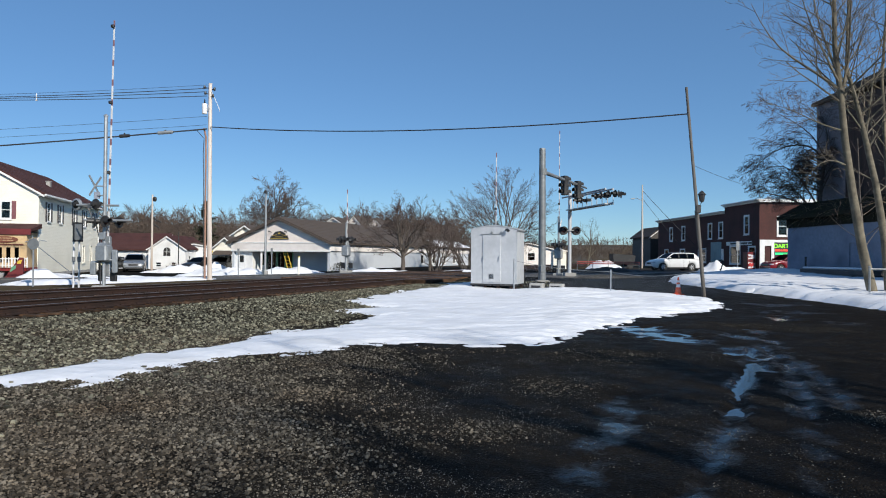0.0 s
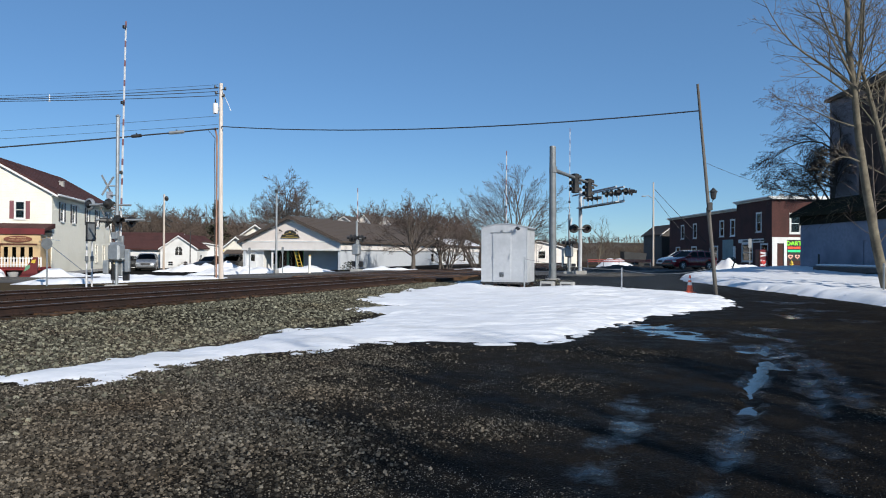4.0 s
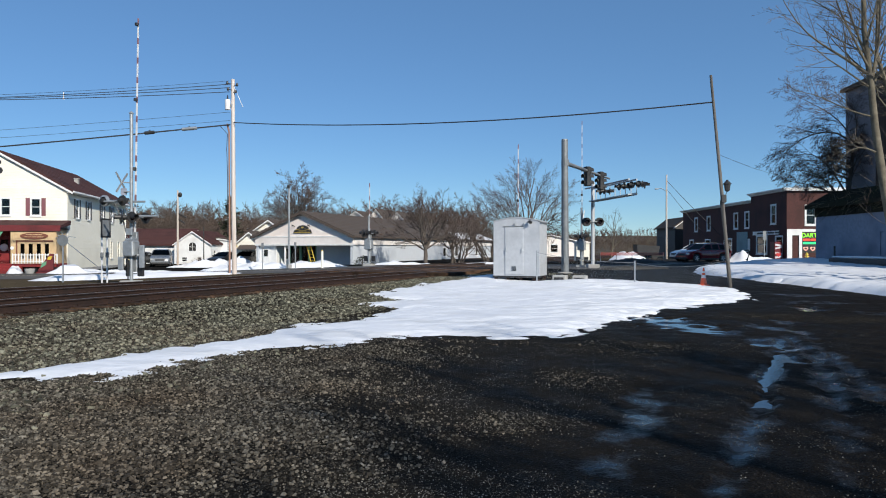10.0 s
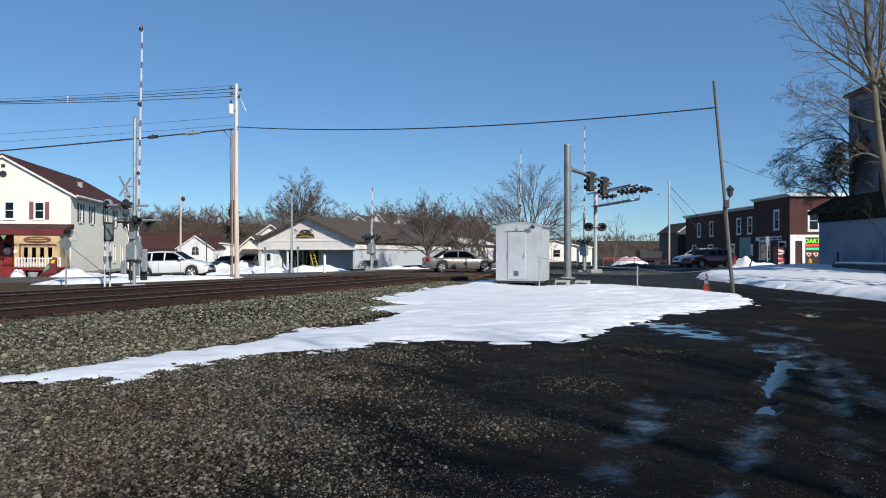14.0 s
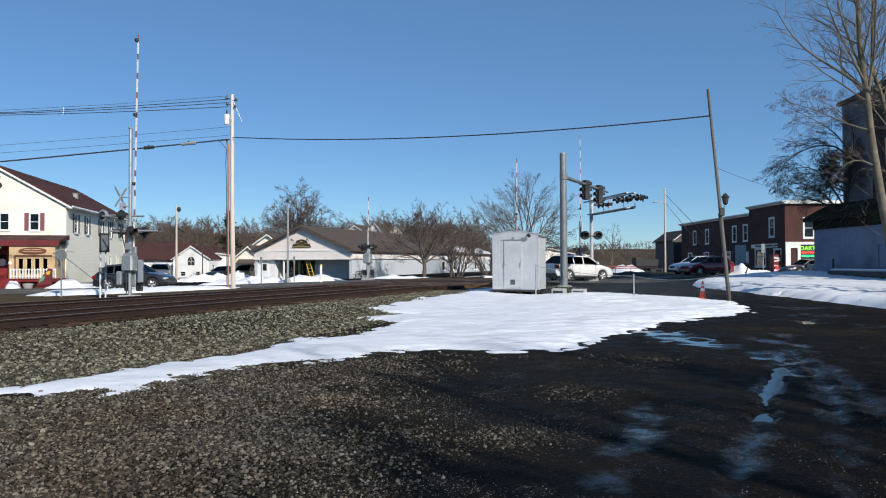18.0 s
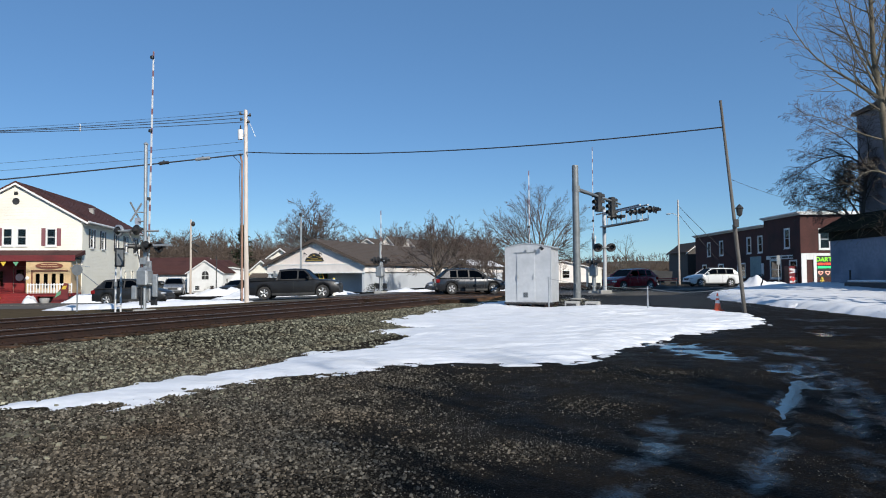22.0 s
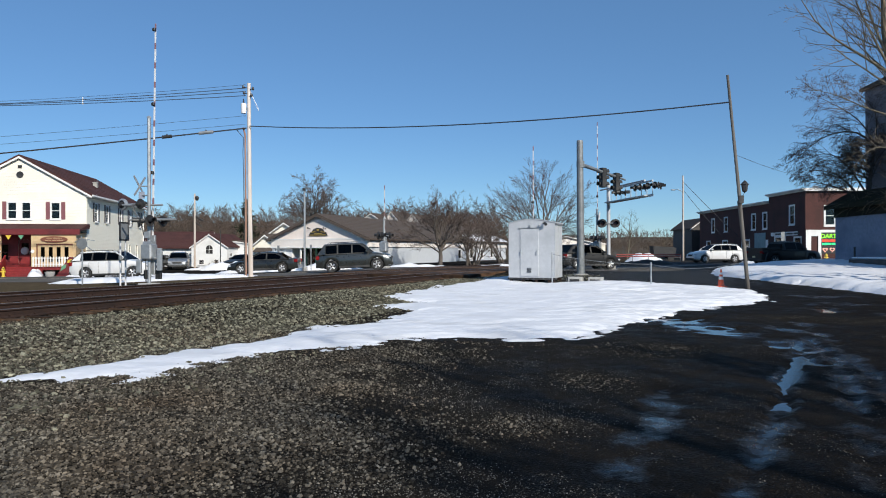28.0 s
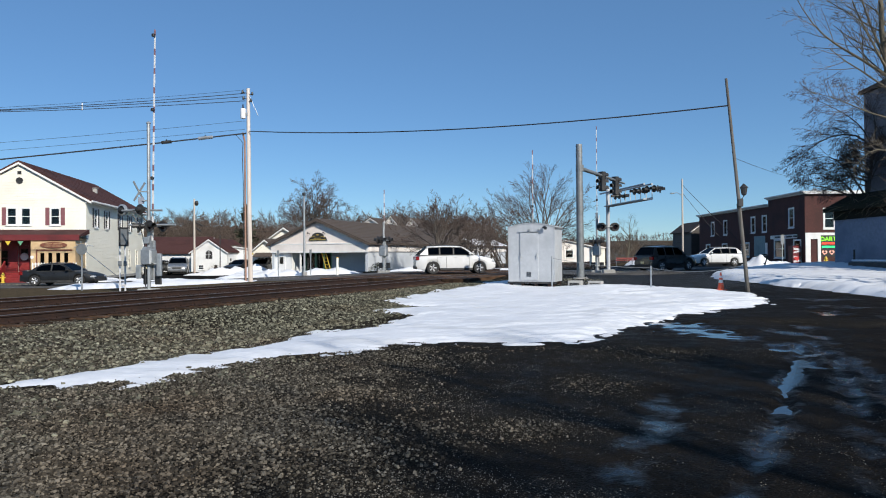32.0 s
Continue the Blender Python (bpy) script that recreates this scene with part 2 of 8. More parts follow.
M_water = surface("puddle_water", [(0.012, 0.012, 0.012), (0.02, 0.018, 0.015)], 0.04, spec=0.35, bump=0.10, bump_scale=10)
M_mossy = surface("mossy_shingle", [(0.014, 0.012, 0.008), (0.034, 0.029, 0.019), (0.024, 0.026, 0.012)], 0.9, spec=0.12, grain=7, stain=0.6, bump=0.5, bump_scale=10)
M_teal = surface("teal_paint", [(0.20, 0.30, 0.31), (0.26, 0.36, 0.37), (0.16, 0.24, 0.25)], 0.7, grain=4, stain=0.6)
M_shed = surface("painted_block", [(0.20, 0.225, 0.28), (0.26, 0.285, 0.345), (0.15, 0.168, 0.21)], 0.9, spec=0.1, grain=4, stain=0.5, bump=0.2, bump_scale=12)
M_silo = surface("elevator_sheet", [(0.22, 0.205, 0.225), (0.30, 0.28, 0.30), (0.18, 0.165, 0.18)], 0.85, spec=0.15, grain=3, stain=0.3, bump=0.2, bump_scale=6)
M_silo_brown = surface("elevator_boards", [(0.08, 0.052, 0.042), (0.12, 0.077, 0.062), (0.06, 0.04, 0.033)], 0.85, spec=0.15, grain=4, stain=0.5, stretch=(4, 4, 0.3))

# ---- building kit ----
class Geo:
    """Vertices and faces of one mesh, gathered piece by piece."""

    def __init__(self):
        self.v, self.f = [], []

    def add(self, verts, faces):
        n = len(self.v)
        self.v += [tuple(p) for p in verts]
        self.f += [tuple(i + n for i in f) for f in faces]
        return self

    def box(self, x0, x1, y0, y1, z0, z1, c=0.0):
        if c <= 0:
            v = [(x, y, z) for z in (z0, z1) for y in (y0, y1) for x in (x0, x1)]
            return self.add(v, [(0, 2, 3, 1), (4, 5, 7, 6), (0, 1, 5, 4), (2, 6, 7, 3), (0, 4, 6, 2), (1, 3, 7, 5)])
        c = min(c, (x1 - x0) * 0.45, (y1 - y0) * 0.45, (z1 - z0) * 0.45)
        rings = []
        for z, i in ((z0, c), (z0 + c, 0), (z1 - c, 0), (z1, c)):
            a, b, p, q = x0 + i, x1 - i, y0 + i, y1 - i
            rings.append([(a + c, p, z), (b - c, p, z), (b, p + c, z), (b, q - c, z), (b - c, q, z), (a + c, q, z), (a, q - c, z), (a, p + c, z)])
        return self.rings(rings, True)

    def rings(self, rings, caps=False, closed=True):
        n, m = len(rings[0]), len(rings)
        f = []
        for k in range(m - 1):
            for i in range(n if closed else n - 1):
                j = (i + 1) % n
                f.append((k * n + i, k * n + j, (k + 1) * n + j, (k + 1) * n + i))
        if caps:
            f += [tuple(range(n))[::-1], tuple(range((m - 1) * n, m * n))]
        return self.add([p for r in rings for p in r], f)

    def tube(self, points, radii, n=8, caps=True):
        pts = [Vector(p) for p in points]
        if not hasattr(radii, "__len__"):
            radii = [radii] * len(pts)
        rings = []
        for i, p in enumerate(pts):
            d = (pts[min(i + 1, len(pts) - 1)] - pts[max(i - 1, 0)]).normalized()
            a = d.cross(Vector((0, 0, 1)) if abs(d.z) < 0.9 else Vector((1, 0, 0))).normalized()
            b = a.cross(d)
            rings.append([p + (a * math.cos(k * math.tau / n) + b * math.sin(k * math.tau / n)) * radii[i] for k in range(n)])
        return self.rings([r[::-1] for r in rings], caps)

    def lathe(self, profile, n=16, centre=(0, 0, 0), axis="z"):
        rings = []
        for r, h in profile:
            ring = []
            for k in range(n):
                c, s = r * math.cos(k * math.tau / n), r * math.sin(k * math.tau / n)
                p = {"z": (c, s, h), "y": (s, h, c), "x": (h, c, s)}[axis]
                ring.append((p[0] + centre[0], p[1] + centre[1], p[2] + centre[2]))
            rings.append(ring)
        return self.rings(rings, True)

    def prism(self, poly, lo, hi, axis="y"):
        """A polygon pushed from lo to hi along an axis; poly is in the two other axes, in order."""
        put = {"x": lambda p, t: (t, p[0], p[1]), "y": lambda p, t: (p[0], t, p[1]), "z": lambda p, t: (p[0], p[1], t)}[axis]
        return self.rings([[put(p, lo) for p in poly], [put(p, hi) for p in poly]], True)

    def turned(self, m):
        self.v = [tuple(m @ Vector(p)) for p in self.v]
        return self

    def join(self, other):
        return self.add(other.v, other.f)


def mesh_of(name, geo, material, smooth=False):
    me = bpy.data.meshes.new(name)
    me.from_pydata(geo.v, [], geo.f)
    bm = bmesh.new()
    bm.from_mesh(me)
    bmesh.ops.recalc_face_normals(bm, faces=bm.faces)
    bm.to_mesh(me)
    bm.free()
    if smooth:
        me.shade_smooth()
        me.set_sharp_from_angle(angle=radians(smooth if smooth > 1 else 40))
    for m in material if isinstance(material, (list, tuple)) else [material]:
        me.materials.append(m)
    return me


def part(name, geo, material, parent, label="", at=None, smooth=False):
    """One mesh object under a thing or a part."""
    ob = new(name, mesh_of(name, geo, material, smooth))
    ob.parent = parent
    if at is not None:
        ob.matrix_basis = at
    return tagged(ob, label)


def thing(name, label, category, at=None, group="", kind=""):
    ob = new(name)
    ob.empty_display_size = 0.2
    if at is not None:
        ob.matrix_basis = at
    return tagged(ob, label, category, group, kind)


def solo(name, geo, material, label, category, at=None, group="", kind="", smooth=False):
    ob = new(name, mesh_of(name, geo, material, smooth))
    if at is not None:
        ob.matrix_basis = at
    return tagged(ob, label, category, group, kind)


def sheet(name, xs, ys, height, material, label="", category="", kind="structure"):
    """A height field over a grid; height takes arrays."""
    X, Y = np.meshgrid(xs, ys)
    Z = height(X, Y)
    nx, ny = len(xs), len(ys)
    v = np.stack([X, Y, Z], -1).reshape(-1, 3)
    i = (np.arange(ny - 1)[:, None] * nx + np.arange(nx - 1)[None, :]).ravel()
    f = np.stack([i, i + 1, i + nx + 1, i + nx], -1)
    me = bpy.data.meshes.new(name)
    me.from_pydata(v.tolist(), [], f.tolist())
    me.shade_smooth()
    me.materials.append(material)
    return tagged(new(name, me), label, category, "", kind)


def sstep(a, b, x):
    t = np.clip((x - a) / (b - a), 0, 1)
    return t * t * (3 - 2 * t)


_lattice = np.random.RandomState(7).rand(256, 256)


def rough(x, y, size, octaves=4):
    """Value noise in -1..1 over arrays; size: metres of the largest bumps."""
    total, amp, norm = 0.0, 1.0, 0.0
    for k in range(octaves):
        u, v = np.asarray(x) / size * 2 ** k + 17.3 * k, np.asarray(y) / size * 2 ** k + 5.1 * k
        i, j = np.floor(u).astype(int), np.floor(v).astype(int)
        a, b = u - i, v - j
        a, b = a * a * (3 - 2 * a), b * b * (3 - 2 * b)
        g = lambda p, q: _lattice[p % 256, q % 256]
        total = total + amp * ((g(i, j) * (1 - a) + g(i + 1, j) * a) * (1 - b) + (g(i, j + 1) * (1 - a) + g(i + 1, j + 1) * a) * b)
        norm, amp = norm + amp, amp * 0.5
    return total / norm * 2 - 1


def inside(px, py, poly):
    """Signed distance to a polygon, positive inside, over arrays."""
    px, py = np.asarray(px, float), np.asarray(py, float)
    best, odd = np.full(px.shape, 1e9), np.zeros(px.shape, bool)
    for (ax, ay), (bx, by) in zip(poly, poly[1:] + poly[:1]):
        dx, dy = bx - ax, by - ay
        t = np.clip(((px - ax) * dx + (py - ay) * dy) / (dx * dx + dy * dy), 0, 1)
        best = np.minimum(best, np.hypot(px - ax - t * dx, py - ay - t * dy))
        cross = (ay > py) != (by > py)
        odd ^= cross & (px < (bx - ax) * (py - ay) / (by - ay if by != ay else 1e-9) + ax)
    return np.where(odd, best, -best)

# ---- the lie of the land ----
TRACK_P, TRACK_D, TRACK_N = (-8.47, 13.3), (0.3453, 0.9385), (-0.9385, 0.3453)


def across(x, y):
    """Metres from the near tie ends, growing away over both tracks."""
    return (x - TRACK_P[0]) * TRACK_N[0] + (y - TRACK_P[1]) * TRACK_N[1]


def along(x, y):
    return (x - TRACK_P[0]) * TRACK_D[0] + (y - TRACK_P[1]) * TRACK_D[1]


def bed_z(y):
    return 0.27 - 0.07 * sstep(15, 32, y)


def road_z(x):
    return -0.25 + 0.44 * sstep(-26, -5, x) + 0.14 * sstep(-9, -4, x) * (1 - sstep(5, 12, x)) + 0.11 * sstep(6, 22, x)


def land(x, y):
    """Height of the bare ground."""
    x, y = np.asarray(x, float), np.asarray(y, float)
    z = sstep(22, 36, y) * road_z(x)
    z = z + 0.35 * sstep(14, 30, x) * sstep(36, 52, y) * (1 - sstep(54, 60, y))
    u = across(x, y)
    w = sstep(-4.2, -0.5, u) * (1 - sstep(8.3, 10.5, u)) * (1 - sstep(38, 41, y) * (1 - sstep(50, 54, y)))
    z = z * (1 - w) + (bed_z(y) - 0.02) * w
    z = z - 0.19 * np.exp(-((x - 3.4) / 2.4) ** 2 - ((y - 31.2) / 1.7) ** 2)
    far = np.hypot(x, y)
    z = z + 6.5 * np.exp(-((x / np.maximum(y, 50.0) - 0.26) / 0.2) ** 2) * sstep(220, 420, y)
    z = z + (4.5 + 13.5 * sstep(70, -110, x)) * sstep(200, 560, far) * (0.75 + 0.25 * rough(x, y, 300, 2))
    return z


# lanes of the main road, seen in plan: the near lane's centre line
LANE = [(-260, 43.0), (-120, 43.6), (-70, 44), (-30, 44.3), (-5, 44.6), (6, 46.2), (13, 50.3), (20, 55.5), (28, 58.8), (40, 60.5), (70, 61.2), (130, 62), (260, 63)]


def lane_points(step=1.0):
    """The centre line as a dense smooth polyline."""
    pts = np.array(LANE, float)
    xs = np.arange(pts[0, 0], pts[-1, 0], step)
    ys = np.interp(xs, pts[:, 0], pts[:, 1])
    for _ in range(40):
        ys[1:-1] = (ys[:-2] + 2 * ys[1:-1] + ys[2:]) / 4
    return xs, ys


LANE_X, LANE_Y = lane_points()


def lane_at(x, side=0.0):
    """Place and heading (degrees) on the road, `side` metres beyond the near lane's centre."""
    y = float(np.interp(x, LANE_X, LANE_Y))
    h = math.atan2(float(np.interp(x + 1, LANE_X, LANE_Y)) - float(np.interp(x - 1, LANE_X, LANE_Y)), 2)
    return x - math.sin(h) * side, y + math.cos(h) * side, math.degrees(h)


def street_z(x, y):
    return road_z(x) + 0.03

# ---- ground: one sheet to the horizon ----
POOLS = [  # hollows that hold melt water: x, y, half length, half width, turn, depth
    (4.95, 14.8, 0.95, 1.9, 0.1, 0.044), (4.6, 16.2, 0.55, 0.7, 0.2, 0.042), (5.3, 13.3, 0.5, 0.5, 0.2, 0.04), (5.5, 11.6, 0.40, 0.8, 0.0, 0.042),
    (5.0, 10.4, 0.18, 0.6, 0.1, 0.037), (9.75, 18.8, 0.75, 0.9, 0.0, 0.075), (7.6, 15.6, 0.4, 0.5, 0.5, 0.036), (6.6, 14.2, 0.3, 0.9, -0.4, 0.036),
    (11.5, 20.7, 1.8, 0.4, 0.3, 0.04), (12.4, 24.0, 2.0, 0.4, 0.5, 0.04), (10.6, 17.2, 0.6, 0.3, 0.1, 0.03),
]
RUTS = [  # wheel ruts with standing melt water: points, half width, depth
    (((5.9, 12.4), (4.95, 10.2), (3.80, 8.3), (3.3, 7.2), (2.55, 5.9), (1.8, 4.6)), 0.06, 0.0425),
    (((6.3, 12.8), (5.45, 10.2), (4.6, 8.4), (3.85, 6.7), (2.8, 4.8)), 0.09, 0.030),
    (((2.35, 8.2), (1.95, 6.9), (1.15, 5.0)), 0.16, 0.029),
    (((7.6, 16.0), (6.6, 12.6), (5.4, 9.4), (4.6, 7.4)), 0.10, 0.026),
]
WATER_Z = -0.036


def rut_distance(x, y, pts):
    """Metres from a polyline, over arrays."""
    best = np.full(np.shape(x), 1e9)
    for (ax, ay), (bx, by) in zip(pts[:-1], pts[1:]):
        dx, dy = bx - ax, by - ay
        t = np.clip(((x - ax) * dx + (y - ay) * dy) / (dx * dx + dy * dy), 0, 1)
        best = np.minimum(best, np.hypot(x - ax - t * dx, y - ay - t * dy))
    return best


def hollow(x, y):
    h = np.zeros(np.shape(x))
    for cx, cy, a, b, turn, depth in POOLS:
        dx, dy = x - cx, y - cy
        p, q = dx * math.cos(turn) + dy * math.sin(turn), -dx * math.sin(turn) + dy * math.cos(turn)
        r = np.hypot(p / a / 0.75, q / b) + 0.9 * rough(x, y, 0.8, 4) + 1.3 * rough(x * 0.8, y * 1.2, 0.3, 4)
        h = np.maximum(h, depth * (1 - sstep(0.2, 1.5, r)))
    bend = 0.10 * rough(x + 9, y, 0.9, 3)
    for pts, half, depth in RUTS:
        r = rut_distance(x + bend, y, pts) / half + 1.5 * rough(x, y * 0.8, 0.28, 4) + 1.3 * rough(x, y + 30, 1.2, 3)
        h = np.maximum(h, depth * (0.62 + 0.38 * sstep(6.2, 7.4, y)) * (1 - sstep(0.3, 1.7, r)))
    return h


PATCHES = ((3.1, 11.2, 1.5, 1.0), (7.6, 16.6, 1.3, 0.8), (1.6, 8.6, 0.7, 0.7), (0.6, 6.4, 0.6, 0.5), (4.6, 6.9, 0.5, 0.5), (9.0, 15.6, 0.9, 0.8))  # drier gravelly spots: x, y, sizes


def patchy(x, y):
    p = np.zeros(np.shape(x))
    for cx, cy, a, b in PATCHES:
        p = np.maximum(p, np.exp(-((x - cx) / a) ** 2 - ((y - cy) / b) ** 2) * (0.7 + 0.5 * rough(x, y, 0.5, 4)))
    return p


def wet_and_shade(x, y):
    """0 on dry loose stone, 1 on soaked dark dirt; tree shadow streaks are painted in as well."""
    n = rough(x, y, 2.6, 4)
    w = sstep(-1.5, 1.5, x + 1.05 - 0.27 * (np.clip(y, 3, 11) - 4.5) + 1.5 * n + 0.3 * np.sin(0.9 * y + 0.6 * x))
    # a diagonal tree-limb shadow, painted as a darker band
    line = 1.5 - 0.42 * (y - 4.8) + 0.006 * (y - 4.8) ** 2 + 0.25 * rough(x * 0, y, 2.5, 2)
    w = np.maximum(w, (1 - sstep(0.06, 0.34, np.abs(x - line) + 0.12 * rough(x, y, 0.5, 3))) * 0.5 * sstep(3, 4, y) * (1 - sstep(9.5, 11.5, y)))
    hem = sstep(-0.3, 0.3, inside(x, y, SNOW) + 0.45) * 0.8 * sstep(-2.5, 0.5, x)
    # bare soil patches, made stronger to paint in streaky tree shade too
    u, v = 0.8 * x + 0.6 * y + 0.35 * n, 0.8 * y - 0.6 * x
    soil = sstep(-0.12, 0.62, rough(u + 7, v + 3, 0.95, 5)) * 0.8 * sstep(-3.5, -1.0, x)
    w = np.maximum(w, soil) * (1 - 0.75 * patchy(x, y))
    return np.clip(np.maximum(w * 0.95, hem * (1 + 0.3 * n)), 0, 1)


SNOW = [
    (-9.5, 5.6), (-5.29, 8.2), (-4.79, 8.2), (-4.4, 8.75), (-3.87, 8.3), (-3.74, 9.6), (-3.0, 10.7), (-2.07, 11.3), (-1.06, 12.4),
    (0.17, 12.7), (0.9, 12.2), (1.59, 12.5), (2.0, 12.3), (2.92, 13.7), (4.38, 16.4), (5.87, 18.1), (8.88, 21.0), (10.1, 23.3),
    (10.65, 25.9), (10.3, 27.8), (8.2, 29.6), (6.6, 30.6), (4.6, 31.6), (2.8, 34.5), (1.2, 34.0), (0.2, 29.5), (-1.0, 27.3), (-2.3, 22.8), (-1.6, 21.05),
    (-2.3, 19.7), (-1.2, 18.1), (-2.0, 15.3), (-3.0, 14.3), (-3.6, 12.4), (-4.5, 11.0), (-5.6, 9.1), (-9.8, 6.5),
]


def ground_z(x, y):
    near = 1 - sstep(26, 34, np.hypot(x, y))
    return land(x, y) - hollow(x, y) * near + near * (0.012 * rough(x, y, 1.6, 3) + 0.012 * rough(x, y, 0.40, 4))


def spread(lo, hi, step, far, growth=1.13):
    """Grid lines: even from lo to hi, then ever wider out to far on both sides."""
    core = list(np.arange(lo, hi, step))
    up, d = [core[-1]], step
    while up[-1] < far:
        d *= growth
        up.append(up[-1] + d)
    down, d = [core[0]], step
    while down[-1] > -far:
        d *= growth
        down.append(down[-1] - d)
    return np.array(down[:0:-1] + core + up[1:])


def ground_material():
    m = surface("ground", [(0.012, 0.011, 0.009), (0.040, 0.036, 0.030), (0.024, 0.018, 0.013)], 0.9, spec=0.08, grain=26, stain=0.9, bump=1.0, bump_scale=45)
    nt = m.node_tree
    b = nt.nodes["Principled BSDF"]
    dry = b.inputs["Base Color"].links[0].from_socket
    dry_rough = b.inputs["Roughness"].links[0].from_socket

    def mixed(fac, a, c, clash=None):
        n = nt.nodes.new("ShaderNodeMixRGB")
        nt.links.new(fac, n.inputs[0])
        for sock, val in ((n.inputs[1], a), (n.inputs[2], c)):
            if isinstance(val, tuple):
                sock.default_value = val
            else:
                nt.links.new(val, sock)
        return n.outputs[0]

    tc = nt.nodes.new("ShaderNodeTexCoord")
    noise_ = nt.nodes.new("ShaderNodeTexNoise")
    noise_.inputs["Scale"].default_value = 1.6
    noise_.inputs["Detail"].default_value = 12
    noise_.inputs["Roughness"].default_value = 0.78
    nt.links.new(tc.outputs["Object"], noise_.inputs["Vector"])
    mud = nt.nodes.new("ShaderNodeValToRGB")
    mud.color_ramp.elements[0].position, mud.color_ramp.elements[1].position = 0.40, 0.66
    mud.color_ramp.elements[0].color, mud.color_ramp.elements[1].color = (0.0032, 0.003, 0.003, 1), (0.020, 0.0165, 0.013, 1)
    nt.links.new(noise_.outputs["Fac"], mud.inputs[0])
    # loose stones too small to lift singly
    def pebbles(scale, lo, hi, power):
        vo = nt.nodes.new("ShaderNodeTexVoronoi")
        vo.inputs["Scale"].default_value = scale
        nt.links.new(tc.outputs["Object"], vo.inputs["Vector"])
        one = nt.nodes.new("ShaderNodeSeparateColor")
        nt.links.new(vo.outputs["Color"], one.inputs[0])
        pw = nt.nodes.new("ShaderNodeMath")
        pw.operation = "POWER"
        pw.inputs[1].default_value = power
        nt.links.new(one.outputs[0], pw.inputs[0])
        rim = nt.nodes.new("ShaderNodeMapRange")
        rim.inputs[1].default_value, rim.inputs[2].default_value = 0.62, 0.25
        nt.links.new(vo.outputs["Distance"], rim.inputs[0])
        mul = nt.nodes.new("ShaderNodeMath")
        mul.operation = "MULTIPLY"
        nt.links.new(pw.outputs[0], mul.inputs[0])
        nt.links.new(rim.outputs[0], mul.inputs[1])
        ra = nt.nodes.new("ShaderNodeValToRGB")
        ra.color_ramp.elements[0].color, ra.color_ramp.elements[1].color = (*lo, 1), (*hi, 1)
        nt.links.new(mul.outputs[0], ra.inputs[0])
        return ra.outputs[0], vo.outputs["Distance"], mul.outputs[0]

    stone_col, stone_d, _ = pebbles(52, (0.0095, 0.008, 0.006), (0.14, 0.127, 0.103), 1.4)
    half = nt.nodes.new("ShaderNodeMath")
    half.operation = "MULTIPLY"
    half.inputs[1].default_value = 0.55
    nt.links.new(noise_.outputs["Fac"], half.inputs[0])
    dry = mixed(half.outputs[0], stone_col, dry)
    grit_col, grit_d, grit_m = pebbles(70, (0.004, 0.0038, 0.0036), (0.075, 0.068, 0.057), 4.0)
    attrs = {}
    for key in ("wet", "paved", "grass", "film"):
        at = nt.nodes.new("ShaderNodeAttribute")
        at.attribute_name = key
        attrs[key] = at.outputs["Fac"]
    few = nt.nodes.new("ShaderNodeMath")
    few.operation = "MULTIPLY"
    few.inputs[1].default_value = 1.4
    nt.links.new(grit_m, few.inputs[0])
    col = mixed(attrs["wet"], dry, mixed(few.outputs[0], mud.outputs[0], grit_col))
    col = mixed(attrs["paved"], col, (0.018, 0.0175, 0.017, 1))
    straw = nt.nodes.new("ShaderNodeValToRGB")
    straw.color_ramp.elements[0].color, straw.color_ramp.elements[1].color = (0.05, 0.040, 0.026, 1), (0.13, 0.10, 0.065, 1)
    nt.links.new(noise_.outputs["Fac"], straw.inputs[0])
    col = mixed(attrs["grass"], col, straw.outputs[0])
    nt.links.new(col, b.inputs["Base Color"])
    damp = nt.nodes.new("ShaderNodeMapRange")
    damp.inputs[1].default_value, damp.inputs[2].default_value = 0.40, 0.62
    damp.inputs[3].default_value, damp.inputs[4].default_value = 0.38, 0.75
    nt.links.new(noise_.outputs["Fac"], damp.inputs[0])
    film_noise = nt.nodes.new("ShaderNodeTexNoise")
    film_noise.inputs["Scale"].default_value = 1.7
    film_noise.inputs["Detail"].default_value = 7
    film_noise.inputs["Roughness"].default_value = 0.72
    nt.links.new(tc.outputs["Object"], film_noise.inputs["Vector"])
    edge = nt.nodes.new("ShaderNodeMath")
    edge.operation = "MULTIPLY"
    nt.links.new(film_noise.outputs["Fac"], edge.inputs[0])
    nt.links.new(attrs["film"], edge.inputs[1])
    film = nt.nodes.new("ShaderNodeMapRange")
    film.inputs[1].default_value, film.inputs[2].default_value = 0.36, 0.52
    nt.links.new(edge.outputs[0], film.inputs[0])
    nt.links.new(mixed(film.outputs[0], mixed(attrs["wet"], dry_rough, damp.outputs[0]), (0.16, 0.16, 0.16, 1)), b.inputs["Roughness"])
    gloss = nt.nodes.new("ShaderNodeMapRange")
    gloss.inputs[3].default_value, gloss.inputs[4].default_value = 0.0, 0.17
    nt.links.new(film.outputs[0], gloss.inputs[0])
    sheen = nt.nodes.new("ShaderNodeMath")
    sheen.operation = "MULTIPLY_ADD"
    sheen.inputs[1].default_value = 0.015
    nt.links.new(attrs["wet"], sheen.inputs[0])
    nt.links.new(gloss.outputs[0], sheen.inputs[2])
    nt.links.new(sheen.outputs[0], b.inputs["Specular IOR Level"])
    relief = nt.nodes.new("ShaderNodeMapRange")
    relief.inputs[3].default_value, relief.inputs[4].default_value = 0.8, 0.12
    nt.links.new(film.outputs[0], relief.inputs[0])
